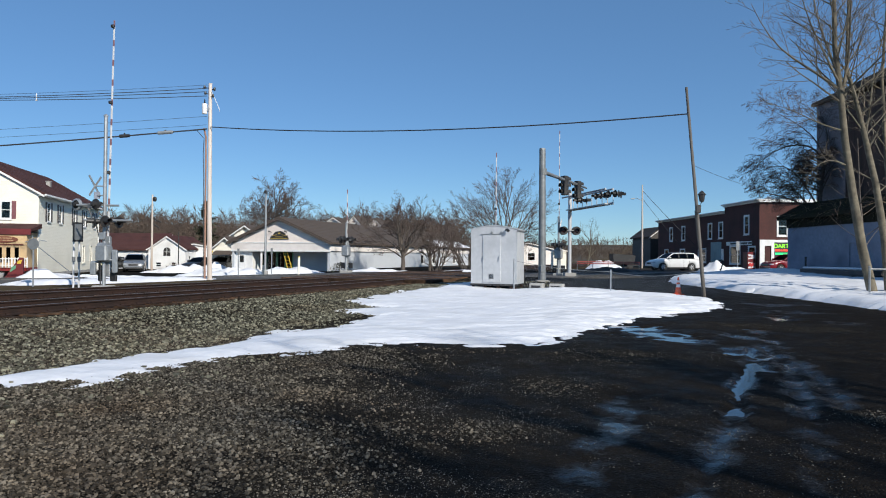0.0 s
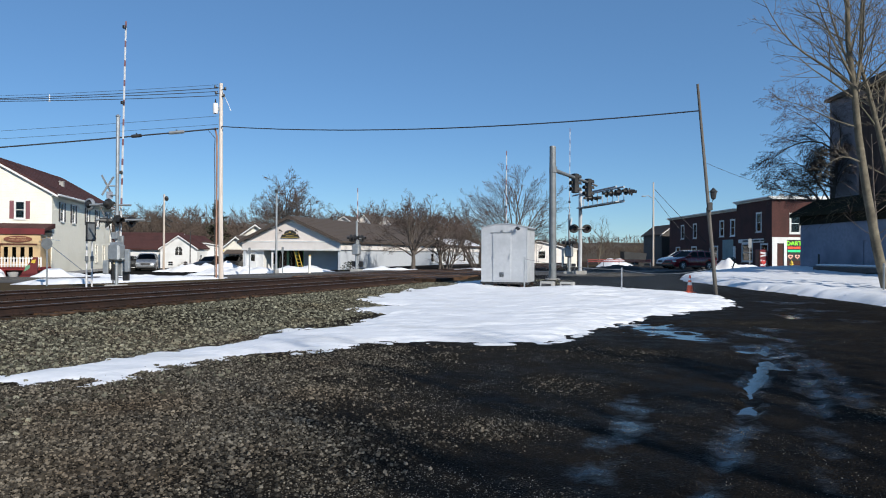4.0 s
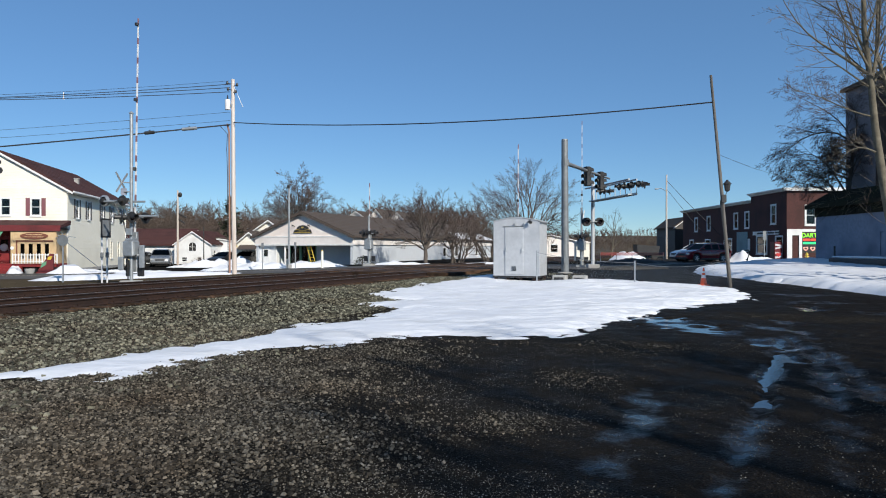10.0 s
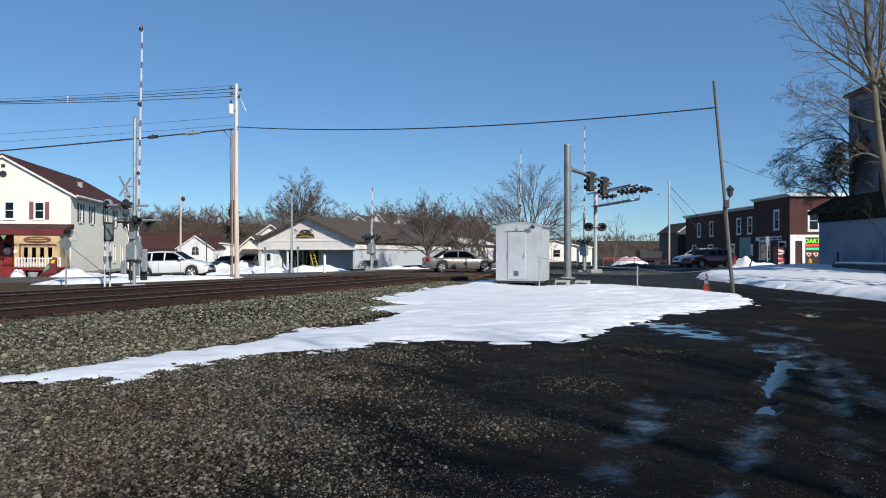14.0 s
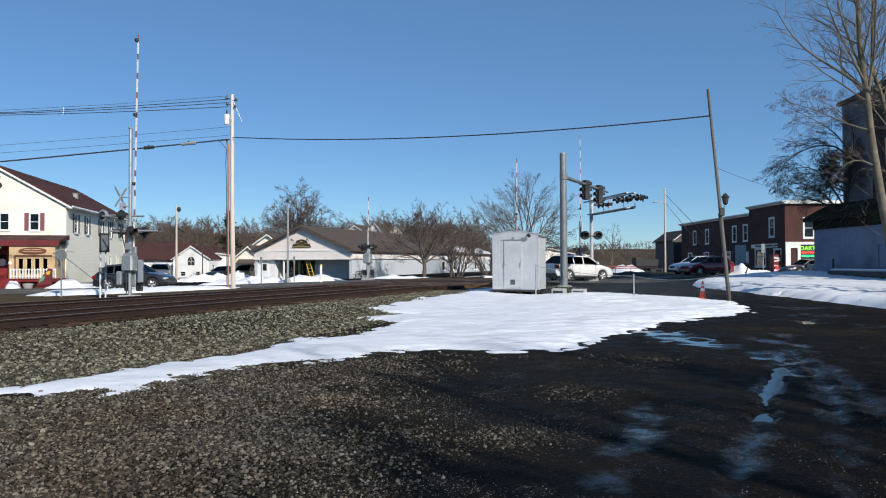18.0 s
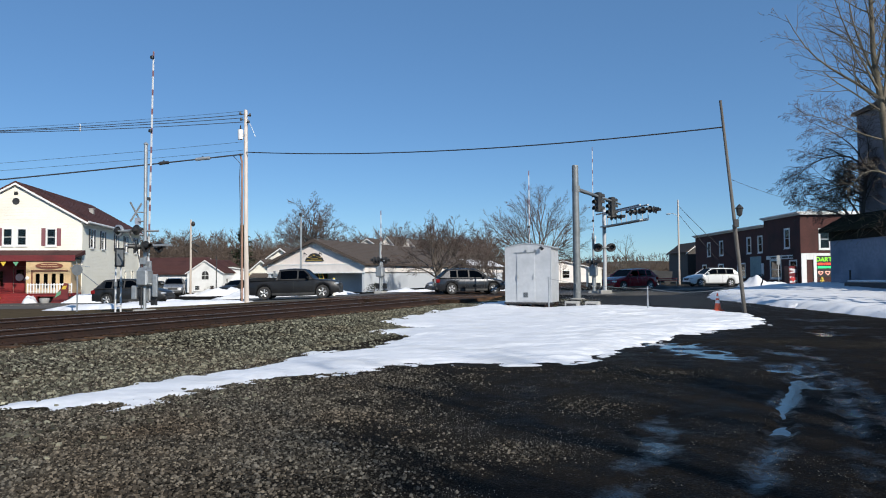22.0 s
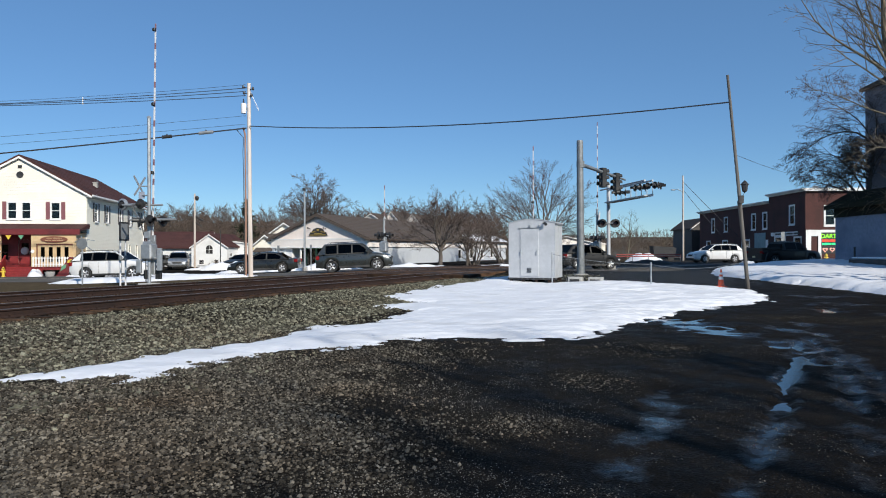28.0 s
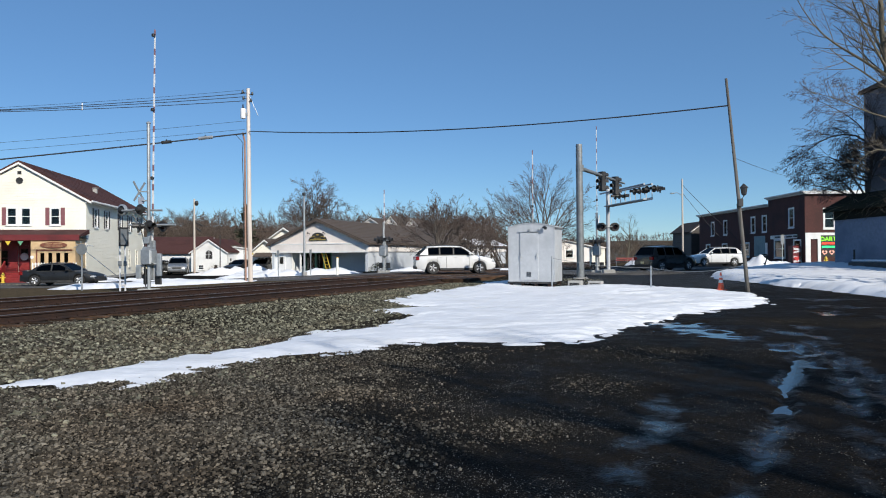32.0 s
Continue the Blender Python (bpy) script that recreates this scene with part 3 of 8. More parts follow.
    bump_node = b.inputs["Normal"].links[0].from_node
    nt.links.new(relief.outputs[0], bump_node.inputs["Strength"])
    pebble_bump = nt.nodes.new("ShaderNodeBump")
    pebble_bump.invert = True
    pebble_bump.inputs["Distance"].default_value = 0.012
    nt.links.new(relief.outputs[0], pebble_bump.inputs["Strength"])
    nt.links.new(stone_d, pebble_bump.inputs["Height"])
    nt.links.new(bump_node.outputs[0], pebble_bump.inputs["Normal"])
    nt.links.new(pebble_bump.outputs[0], b.inputs["Normal"])
    return m


def build_ground():
    xs, ys = spread(-8, 13, 0.07, 1500), spread(3.5, 20, 0.07, 1500)
    ob = sheet("ground", xs, ys, ground_z, ground_material(), "gravel and wet dark dirt ground with thawing ice", "ground")
    X, Y = np.meshgrid(xs, ys)
    u, far = across(X, Y), np.hypot(X, Y)
    # besides damp, these values carry the painted tree shadow streaks
    wet = wet_and_shade(X, Y) * (1 - sstep(-5.5, -3.5, u) * (1 - sstep(9, 12, u)))
    grass = np.clip(sstep(70, 110, far) + sstep(8.8, 10.5, u) * (1 - sstep(40, 42, Y)), 0, 1)
    paved = sstep(26, 33, Y) * (1 - sstep(-4, -2, u) * (1 - sstep(8.4, 10, u))) * (1 - grass)
    film = np.zeros(X.shape)
    for cx, cy, a, b_, turn, depth in POOLS:
        film = np.maximum(film, np.exp(-(((X - cx) / (a + 0.22)) ** 2 + ((Y - cy) / (b_ + 0.5)) ** 2) * 0.7))
    for pts, half, depth in RUTS:
        film = np.maximum(film, np.exp(-(rut_distance(X, Y, pts) / (half + 0.32)) ** 2) * (0.95 + 0.35 * rough(X, Y, 0.8, 3)))
    film = film * wet
    for key, val in (("film", film), ("wet", wet), ("paved", paved), ("grass", grass)):
        a = ob.data.attributes.new(key, "FLOAT", "POINT")
        a.data.foreach_set("value", val.ravel().astype(np.float32))
    g = Geo().box(-3, 16, 3.6, 27, WATER_Z - 0.002, WATER_Z)
    solo("puddle_water", g, M_water, "shallow still melt water in the ruts of the dirt", "puddle", kind="structure")


def snow_sheet(name, poly, height, step, label, edge=1.2, ragged=0.3, material=None, lump=0.02):
    """Snow lying on the ground inside a ragged outline, thin at its rim."""
    a = np.array(poly)
    xs, ys = np.arange(a[:, 0].min() - 1, a[:, 0].max() + 1, step), np.arange(a[:, 1].min() - 1, a[:, 1].max() + 1, step)
    X, Y = np.meshgrid(xs, ys)
    sd = inside(X, Y, poly) + ragged * 0.5 * rough(X, Y, 1.4, 4) + ragged * 0.9 * rough(X * 0.85, Y * 1.05, 0.36, 5) * np.exp(-np.abs(inside(X, Y, poly)) / 0.8)
    ridges = 0.065 * (1 - 2 * np.abs(rough(X * 0.34 + Y * 0.12, Y * 1.2 - X * 0.38, 0.6, 4)))
    for cx, cy, a, b, w in ((3.4, 32.3, 1.3, 0.6, 1.6), (5.5, 26.0, 0.75, 0.40, 1.5), (6.6, 25.6, 0.6, 0.25, 1.0), (-1.1, 21.2, 1.1, 0.45, 1.6), (-2.6, 12.6, 0.35, 0.2, 0.5)):
        sd = sd - w * np.exp(-(((X - cx) / a) ** 2 + ((Y - cy) / b) ** 2)) * (0.8 + 0.6 * rough(X, Y, 0.5, 3))
    ridges = ridges * (0.35 + 0.35 * sstep(11, 17, Y)) * (0.45 + 0.75 * sstep(1.5, 5, X - 0.2 * (Y - 20)))
    fine = 0.014 * rough(X * 0.7, Y * 1.3, 0.28, 3)
    Z = ground_z(X, Y) + height * (0.6 + 0.4 * sstep(11, 17, Y)) * np.tanh(sd / edge) + (lump * rough(X, Y, 0.9, 4) + ridges + fine) * np.clip(sd * 1.5, 0, 1)
    v = np.stack([X, Y, Z], -1).reshape(-1, 3)
    nx, ny = len(xs), len(ys)
    i = (np.arange(ny - 1)[:, None] * nx + np.arange(nx - 1)[None, :])
    keep = (sd[:-1, :-1] > -0.35) | (sd[1:, 1:] > -0.35)
    i = i[keep].ravel()
    f = np.stack([i, i + 1, i + nx + 1, i + nx], -1)
    used, back = np.unique(f, return_inverse=True)
    me = bpy.data.meshes.new(name)
    me.from_pydata(v[used].tolist(), [], back.reshape(-1, 4).tolist())
    me.shade_smooth()
    me.materials.append(material or M_snow)
    return tagged(new(name, me), label, "snow", "", "structure")


def snow_heap(x, y, rx, ry, h, turn=0.0, material=None, label="shovelled heap of old snow beside the road"):
    g, n, m = Geo(), 30, 12
    rings = []
    for k in range(m + 1):
        r = k / m
        ring = []
        for j in range(n):
            t = j * math.tau / n
            edge = 1 + 0.3 * float(rough(x + 2 * math.cos(t), y + 2 * math.sin(t), 1.6, 3))
            px, py = math.cos(t) * r * rx * edge, math.sin(t) * r * ry * edge
            qx, qy = x + px * math.cos(turn) - py * math.sin(turn), y + px * math.sin(turn) + py * math.cos(turn)
            lumps = 0.8 + 0.55 * float(rough(qx, qy, 1.3, 2)) + 0.35 * float(rough(qx, qy, 0.45, 3))
            ring.append((qx, qy, float(land(qx, qy)) - 0.1 + (h * max(0.15, lumps) + 0.1) * (1 - r ** 2.4)))
        rings.append(ring)
    g.rings(rings[::-1])
    g.add(rings[0], [tuple(range(n))])
    return solo("snow_bank", g, material or M_dirty_snow, label, "snow heap", group="heaps of cleared snow", smooth=60)


def stones(name, count, region, size, material, label, seed, keep=None):
    """Loose crushed stone, each piece a small faceted block."""
    r = np.random.RandomState(seed)
    p = region(r, count)
    if keep is not None:
        p = p[keep(p[:, 0], p[:, 1], r)]
    n = len(p)
    cube = np.array([(x, y, z) for z in (-1, 1) for y in (-1, 1) for x in (-1, 1)], float)
    s = size[0] + (size[1] - size[0]) * r.rand(n) ** 2.2
    v = cube[None] * (0.45 + 0.55 * r.rand(n, 8, 3)) * (0.55 + 0.55 * r.rand(n, 1, 3)) * s[:, None, None] * np.array((1, 1, 0.68))
    v[:, 4:, :2] *= 0.72
    q = r.rand(n) * math.tau
    tilt = (r.rand(n) - 0.5) * 1.5
    c, d = np.cos(q)[:, None], np.sin(q)[:, None]
    ct, dt = np.cos(tilt)[:, None], np.sin(tilt)[:, None]
    y1, z1 = v[..., 1] * ct - v[..., 2] * dt, v[..., 1] * dt + v[..., 2] * ct
    x2, y2 = v[..., 0] * c - y1 * d, v[..., 0] * d + y1 * c
    z = ground_z(p[:, 0], p[:, 1])
    out = np.stack([x2 + p[:, :1], y2 + p[:, 1:2], z1 + z[:, None] + s[:, None] * 0.22], -1).reshape(-1, 3)
    quad = np.array([(4, 5, 7, 6), (0, 1, 5, 4), (2, 6, 7, 3), (0, 4, 6, 2), (1, 3, 7, 5)])
    f = (quad[None] + 8 * np.arange(n)[:, None, None]).reshape(-1, 4)
    me = bpy.data.meshes.new(name)
    me.from_pydata(out.tolist(), [], f.tolist())
    me.materials.append(material)
    return tagged(new(name, me), label, "gravel", "", "stuff")


def build_loose():
    snow_sheet("snow_patch", SNOW, 0.085, 0.055, "wide patch of old white snow thawing on the gravel", 0.55, 0.75)
    snow_sheet("snow_lawn", [(13.2, 36), (13.6, 33), (13.8, 30.3), (14.3, 27.8), (14.7, 25.4), (14.6, 22.5), (16, 16), (40, 14), (44, 50), (30, 53.5), (22, 51), (16.5, 45), (14.4, 40)],
               0.26, 0.22, "deep snow over a lawn, ploughed to a ridge at the drive", 0.4, 0.4, lump=0.03)
    snow_sheet("verge_snow", [(-23.2, 38.7), (-21.6, 37.8), (-17, 38.6), (-12.6, 41), (-12.4, 42), (-17, 41.4), (-20.5, 40.9), (-22.4, 40.1)], 0.26, 0.2, "narrow strip of ploughed snow along the road verge", 0.5, 0.5, M_snow, 0.09)

    r_ = random.Random(17)
    rim = [(13.9, 35.0), (13.9, 30.3), (14.4, 27.8), (14.8, 25.4), (14.7, 22.5), (15.4, 19.0)]
    for (ax, ay), (bx, by) in zip(rim[:-1], rim[1:]):
        for k in range(4):
            f = (k + r_.random()) / 4
            snow_heap(ax + (bx - ax) * f + 0.1 + 0.6 * r_.random(), ay + (by - ay) * f, 0.3 + 0.6 * r_.random() ** 2, 0.2 + 0.4 * r_.random(), 0.10 + 0.22 * r_.random() ** 2, r_.random(), M_snow, "ploughed lump of snow at the edge of the lawn")

    # the three near-black heaps carry the road's shade in their colour
    for x, y, rx, ry, h, m in ((-27.4, 50.9, 1.7, 1.0, 0.55, M_snow), (-22.5, 51.4, 2.4, 0.9, 0.32, M_snow), (-16.0, 52.0, 2.8, 1.0, 0.4, M_snow),
                               (-13.6, 53.2, 1.8, 1.0, 0.5, M_snow), (-10.2, 53.6, 3.0, 1.0, 0.5, M_snow), (-3.0, 55.5, 3.6, 0.9, 0.35, M_snow), (3.5, 60.0, 3.0, 0.9, 0.35, M_snow),
                               (-24.5, 67.5, 2.6, 1.0, 0.4, M_dirty_snow), (-19.2, 64.0, 2.2, 1.1, 0.5, M_snow), (-22.6, 66.5, 2.6, 1.0, 0.95, M_snow), (-19.6, 66.0, 2.2, 1.0, 0.85, M_snow), (-17.0, 62.0, 1.8, 1.2, 0.6, M_snow), (27.6, 64.6, 2.0, 1.4, 0.95, M_snow), (29.4, 65.2, 2.0, 1.1, 0.75, M_snow), (31.0, 66.0, 1.4, 0.9, 0.4, M_snow),
                               (20.9, 79.0, 2.2, 1.6, 0.95, M_snow), (13.6, 57.8, 3.6, 0.9, 0.45, M_shade_snow), (17.2, 61.3, 3.0, 1.0, 0.5, M_shade_snow), (36.2, 67.3, 2.0, 1.0, 0.5, M_snow), (12.4, 45.6, 3.0, 0.5, 0.42, M_shade_snow)):
        snow_heap(x, y, rx, ry, h, 0.3, m, "shovelled heap of white snow" if m is M_snow else "heap of old ploughed snow, dirty or coloured dark for shade")

    def slope(r, n):
        s, u = r.rand(n) * 37 - 11, -4.6 + 4.42 * r.rand(n) - 2.4 * (r.rand(n) < 0.14)
        return np.stack([TRACK_P[0] + TRACK_D[0] * s + TRACK_N[0] * u, TRACK_P[1] + TRACK_D[1] * s + TRACK_N[1] * u], -1)

    def bed(r, n):
        s, u = r.rand(n) * 40 - 14, 9.4 * r.rand(n)
        return np.stack([TRACK_P[0] + TRACK_D[0] * s + TRACK_N[0] * u, TRACK_P[1] + TRACK_D[1] * s + TRACK_N[1] * u], -1)

    def drive(r, n):
        near = r.rand(n) < 0.92
        d = 3.6 + 10.9 * r.rand(n) ** 1.3
        x, y = d * (-0.76 + 1.44 * r.rand(n)), d
        return np.stack([np.where(near, x, -9 + 15 * r.rand(n)), np.where(near, y, -4 + 15 * r.rand(n))], -1)

    clear = lambda x, y, r: inside(x, y, SNOW) < 0.1 + 0.3 * r.rand(len(x))
    stones("ballast_shoulder", 36000, slope, (0.020, 0.050), M_stone, "grey crushed stone ballast on the track shoulder", 3, clear)
    stones("ballast_bed", 9000, bed, (0.03, 0.06), M_bed_stone, "rust-stained crushed stone between the ties of the tracks", 4)
    def lies(x, y, r):
        clump = sstep(-0.12, 0.4, rough(x + 40, y, 1.1, 4) + 0.25 * rough(x, y, 0.25, 2)) * (0.16 + 0.5 * sstep(1.2, -0.6, x - 0.12 * y)) + 0.55 * patchy(x, y)
        return (r.rand(len(x)) < clump) & (inside(x, y, SNOW) < 0.15) & (hollow(x, y) < 0.02)

    def dry(x, y, r):
        return (wet_and_shade(x, y) < 0.06 + 0.62 * r.rand(len(x)) ** 2.0) & (inside(x, y, SNOW) < 0.15) & (hollow(x, y) < 0.02)

    def yard(r, n):
        d = 4.0 + 13 * r.rand(n) ** 1.2
        return np.stack([d * (-0.35 + 1.05 * r.rand(n)), d], -1)

    stones("fine_gravel", 130000, yard, (0.0035, 0.0085), M_grit, "fine loose grit in patches on the wet dirt", 6, lies)

    stones("driveway_gravel", 180000, drive, (0.007, 0.024), M_drive_stone, "loose grey driveway gravel over dark dirt", 5, dry)
    stones("coarse_gravel", 9000, drive, (0.016, 0.032), M_drive_stone, "coarse loose stones among the driveway gravel", 8,
           lambda x, y, r: dry(x, y, r) & (r.rand(len(x)) < sstep(0.3, -1.6, x)))


build_ground()
build_loose()


# ---- road and crossing ----
def build_road():
    xs = np.arange(-255, 255, 1.0)
    g, rings = Geo(), []
    for x in xs:
        ring = []
        for side in (-3.2, -3.0, -1.9, 0, 1.85, 3.7, 5.6, 8.6, 8.8):
            px, py, _ = lane_at(float(x), side)
            ring.append((px, py, street_z(px, py) - (0.12 if side in (-3.2, 8.8) else 0.015 * abs(side - 1.85) / 5)))
        rings.append(ring)
    g.rings(rings, closed=False)
    solo("road", g, M_asphalt, "worn grey asphalt two-lane road, damp in places", "road", kind="structure", smooth=60)
    for side, name in ((1.72, "centre_line"), (1.98, "centre_line")):
        g, rings = Geo(), []
        for x in xs[220:]:
            if -7 < x < 7:
                continue
            rings.append([(*lane_at(float(x), side + o)[:2], street_z(x, 0) + 0.006) for o in (-0.05, 0.05)])
        for a, b in zip(rings[:-1], rings[1:]):
            if abs(a[0][0] - b[0][0]) < 2:
                g.add([a[0], a[1], b[1], b[0]], [(0, 1, 2, 3)])
        solo(name, g, M_line, "worn yellow centre line on the asphalt", "road marking", kind="structure")


def track_point(u, s, z=0.0):
    x, y = TRACK_P[0] + TRACK_N[0] * u + TRACK_D[0] * s, TRACK_P[1] + TRACK_N[1] * u + TRACK_D[1] * s
    return x, y, float(bed_z(y)) + z


def build_tracks():
    tie_mesh = None
    plate_mesh = mesh_of("tie_plate", Geo().box(-0.17, 0.17, -0.10, 0.10, 0.0, 0.022, 0.006).box(-0.13, -0.10, -0.06, -0.03, 0.022, 0.06).box(0.10, 0.13, 0.03, 0.06, 0.022, 0.06), M_rust)
    heading = math.degrees(math.atan2(TRACK_N[1], TRACK_N[0]))
    for first in (0.0, 4.25):
        track = thing("railway_track", "rusty steel rails on dark creosoted ties in ballast", "railway track", group="parallel railway tracks", kind="structure")
        steps = list(np.arange(-30, 60, 3.0)) + [80, 120, 200]
        for u in (0.58, 2.09):
            u += first
            rail, head = Geo(), Geo()
            rings, tops = [], []
            for s in steps:
                ring = []
                for o, h in ((-0.07, 0.0), (-0.07, 0.02), (-0.012, 0.05), (-0.012, 0.13), (-0.036, 0.145), (-0.036, 0.172), (0.036, 0.172), (0.036, 0.145), (0.012, 0.13), (0.012, 0.05), (0.07, 0.02), (0.07, 0.0)):
                    ring.append(track_point(u + o, s, h + 0.015))
                rings.append(ring)
                tops.append([track_point(u + o, s, h + 0.015) for o, h in ((-0.030, 0.173), (-0.026, 0.178), (0.026, 0.178), (0.030, 0.173))])
            rail.rings(rings, True)
            head.rings(tops, closed=False)
            r = part("rail", rail, M_rust, track, "rust-brown steel rail")
            part("rail_head", head, M_railhead, r, "worn bright rail head")
        if tie_mesh is None:
            tie_mesh = mesh_of("tie", Geo().box(-1.3, 1.3, -0.115, 0.115, -0.15, 0.02, 0.015), M_tie)
        far = Geo()
        for k in range(-40, 110):
            s = k * 0.52 + 0.03 * math.sin(k * 7.1)
            x, y, z = track_point(first + 1.32 + 0.05 * math.sin(k * 3.7), s)
            if -12 < s < 23:
                tie = new("tie", tie_mesh)
                tie.parent = track
                tie.matrix_basis = pose(x, y, z + 0.002, 0, 0, heading + 0.8 * math.sin(k * 5.3))
                if s < 14:
                    for u in (0.58, 2.09):
                        plate = new("tie_plate", plate_mesh)
                        plate.parent = track
                        px, py, pz = track_point(first + u, s)
                        plate.matrix_basis = pose(px, py, pz + 0.023, 0, 0, heading)
            else:
                far.join(Geo().box(-1.3, 1.3, -0.115, 0.115, -0.15, 0.02).turned(pose(x, y, z, 0, 0, heading)))
        tagged(part("more_ties", far, M_tie, track, "dark creosoted wooden ties"), kind="stuff")
    deck = thing("crossing_deck", "dark timber and rubber panels where the road crosses the rails", "level crossing", kind="structure")
    for first in (0.0, 4.25):
        for u0, u1 in ((-0.9, 0.50), (0.68, 2.0), (2.18, 3.4)):
            for k in range(9):
                s0 = 23.2 + k * 2.1
                v = [track_point(first + u, s, z) for z in (-0.05, 0.175) for u, s in ((u0, s0), (u1, s0), (u1, s0 + 2.06), (u0, s0 + 2.06))]
                part("panel", Geo().add(v, [(3, 2, 1, 0), (4, 5, 6, 7), (0, 1, 5, 4), (1, 2, 6, 5), (2, 3, 7, 6), (3, 0, 4, 7)]), M_tie, deck)


build_road()
build_tracks()

# ---- building parts ----
M_darkside = boards("dark_siding", [(0.035, 0.028, 0.025), (0.05, 0.042, 0.038), (0.03, 0.025, 0.022)], 0.15)
M_dim = surface("dim_room", [(0.07, 0.075, 0.07), (0.12, 0.125, 0.12), (0.05, 0.05, 0.05)], 0.9, grain=1.5)

def wall(parent, length, height, holes, at, material, thick=0.22, name="wall", label=""):
    """A wall in the plane y=0 of `at`, x from 0 to length, outside at -y, with openings (x0, x1, z0, z1) cut through."""
    e = 0.003  # ends stop short of the neighbour's face
    xs = sorted({e, length - e, *[h[0] for h in holes], *[h[1] for h in holes]})
    zs = sorted({0.0, height, *[h[2] for h in holes], *[h[3] for h in holes]})
    g = Geo()
    for x0, x1 in zip(xs[:-1], xs[1:]):
        for z0, z1 in zip(zs[:-1], zs[1:]):
            cx, cz = (x0 + x1) / 2, (z0 + z1) / 2
            if not any(h[0] < cx < h[1] and h[2] < cz < h[3] for h in holes):
                for y in (0, thick):
                    g.add([(x0, y, z0), (x1, y, z0), (x1, y, z1), (x0, y, z1)], [(0, 1, 2, 3)])
    for a, b, c, d in [(e, length - e, 0, height), *holes]:
        for p, q in (((a, c), (b, c)), ((b, c), (b, d)), ((b, d), (a, d)), ((a, d), (a, c))):
            g.add([(p[0], 0, p[1]), (q[0], 0, q[1]), (q[0], thick, q[1]), (p[0], thick, p[1])], [(0, 1, 2, 3)])
    return part(name, g, material, parent, label, at)


def window(parent, hole, at, trim=None, cross=True, border=0.09, sill=True, label="", glass=None, name="window"):
    """A framed window in an opening, with its panes and sill as parts."""
    x0, x1, z0, z1 = hole
    trim = trim or M_white
    g = Geo()
    b = border
    g.box(x0 - b, x0 + 0.03, -0.035, 0.10, z0 - b, z1 + b, 0.008).box(x1 - 0.03, x1 + b, -0.035, 0.10, z0 - b, z1 + b, 0.008)
    g.box(x0 + 0.03, x1 - 0.03, -0.035, 0.10, z1 - 0.03, z1 + b, 0.008).box(x0 + 0.03, x1 - 0.03, -0.035, 0.10, z0 - b, z0 + 0.03, 0.008)
    w = part(name, g, trim, parent, label, at)
    mid = (z0 + z1) / 2
    if cross:
        part("meeting_rail", Geo().box(x0 + 0.031, x1 - 0.031, 0.02, 0.07, mid - 0.025, mid + 0.025, 0.005), trim, w)
    spans = ((z0 + 0.03, mid - 0.025), (mid + 0.025, z1 - 0.03)) if cross else ((z0 + 0.03, z1 - 0.03),)
    for a, c in spans:
        part("pane", Geo().box(x0 + 0.031, x1 - 0.031, 0.045, 0.053, a, c), glass or M_glass, w)
    if sill:
        part("sill", Geo().box(x0 - b - 0.04, x1 + b + 0.04, -0.09, -0.036, z0 - b - 0.05, z0 - b + 0.01, 0.008), trim, w)
    return w


def shutter(parent, x0, x1, z0, z1, at, material=None, label="dusty plum louvred shutter"):
    g = Geo().box(x0, x1, -0.03, -0.002, z0, z1, 0.006)
    n = 9
    for k in range(n):
        z = z0 + 0.06 + (z1 - z0 - 0.12) * k / n
        g.box(x0 + 0.04, x1 - 0.04, -0.042, -0.03, z, z + (z1 - z0) / n * 0.6)
    return part("shutter", g, material or M_shutter, parent, label, at)


def gable_end(parent, width, rise, at, material, thick=0.22):
    return part("gable", Geo().prism([(0, 0), (width, 0), (width / 2, rise)], 0, thick, "y"), material, parent, "", at)


def slope_roof(parent, x_eave, z_eave, x_ridge, z_ridge, y0, y1, at, material, thick=0.14, name="roof", label=""):
    """One roof slope, running along y from y0 to y1, with courses of shingles as small steps."""
    n, poly = 14, [(x_eave, z_eave), (x_ridge, z_ridge)]
    for k in range(n, 0, -1):
        for t, lift in ((k / n, 0.004), ((k - 1) / n, 0.03)):
            poly.append((x_eave + (x_ridge - x_eave) * t, z_eave + (z_ridge - z_eave) * t + thick + lift))
    g = Geo().prism(poly, y0, y1, "y")
    return part(name, g, material, parent, label, at)


def bars(parent, x0, x1, z0, z1, at, material, words=(0.4, 0.25, 0.3), y=-0.012, label="row of unreadable lettering"):
    """Lettering too far to read: plain bars of its size and colour."""
    total = sum(words) + 0.06 * (len(words) - 1)
    x = x0
    g = Geo()
    for w in words:
        l = (x1 - x0) * w / total
        g.box(x, x + l, y, y + 0.008, z0, z1)
        x += l + (x1 - x0) * 0.06 / total
    return part("lettering", g, material, parent, label, at)


def lettering(text, size, material, parent, at, label, name="lettering"):
    c = bpy.data.curves.new(name, "FONT")
    c.body, c.size, c.extrude, c.align_x, c.align_y = text, size, 0.01, "CENTER", "CENTER"
    tmp = bpy.data.objects.new("tmp", c)
    scene.collection.objects.link(tmp)
    me = bpy.data.meshes.new_from_object(tmp.evaluated_get(bpy.context.evaluated_depsgraph_get()))
    bpy.data.objects.remove(tmp)
    me.materials.clear()
    me.materials.append(material)
    ob = new(name, me)
    ob.parent, ob.matrix_basis = parent, at
    return tagged(ob, label)


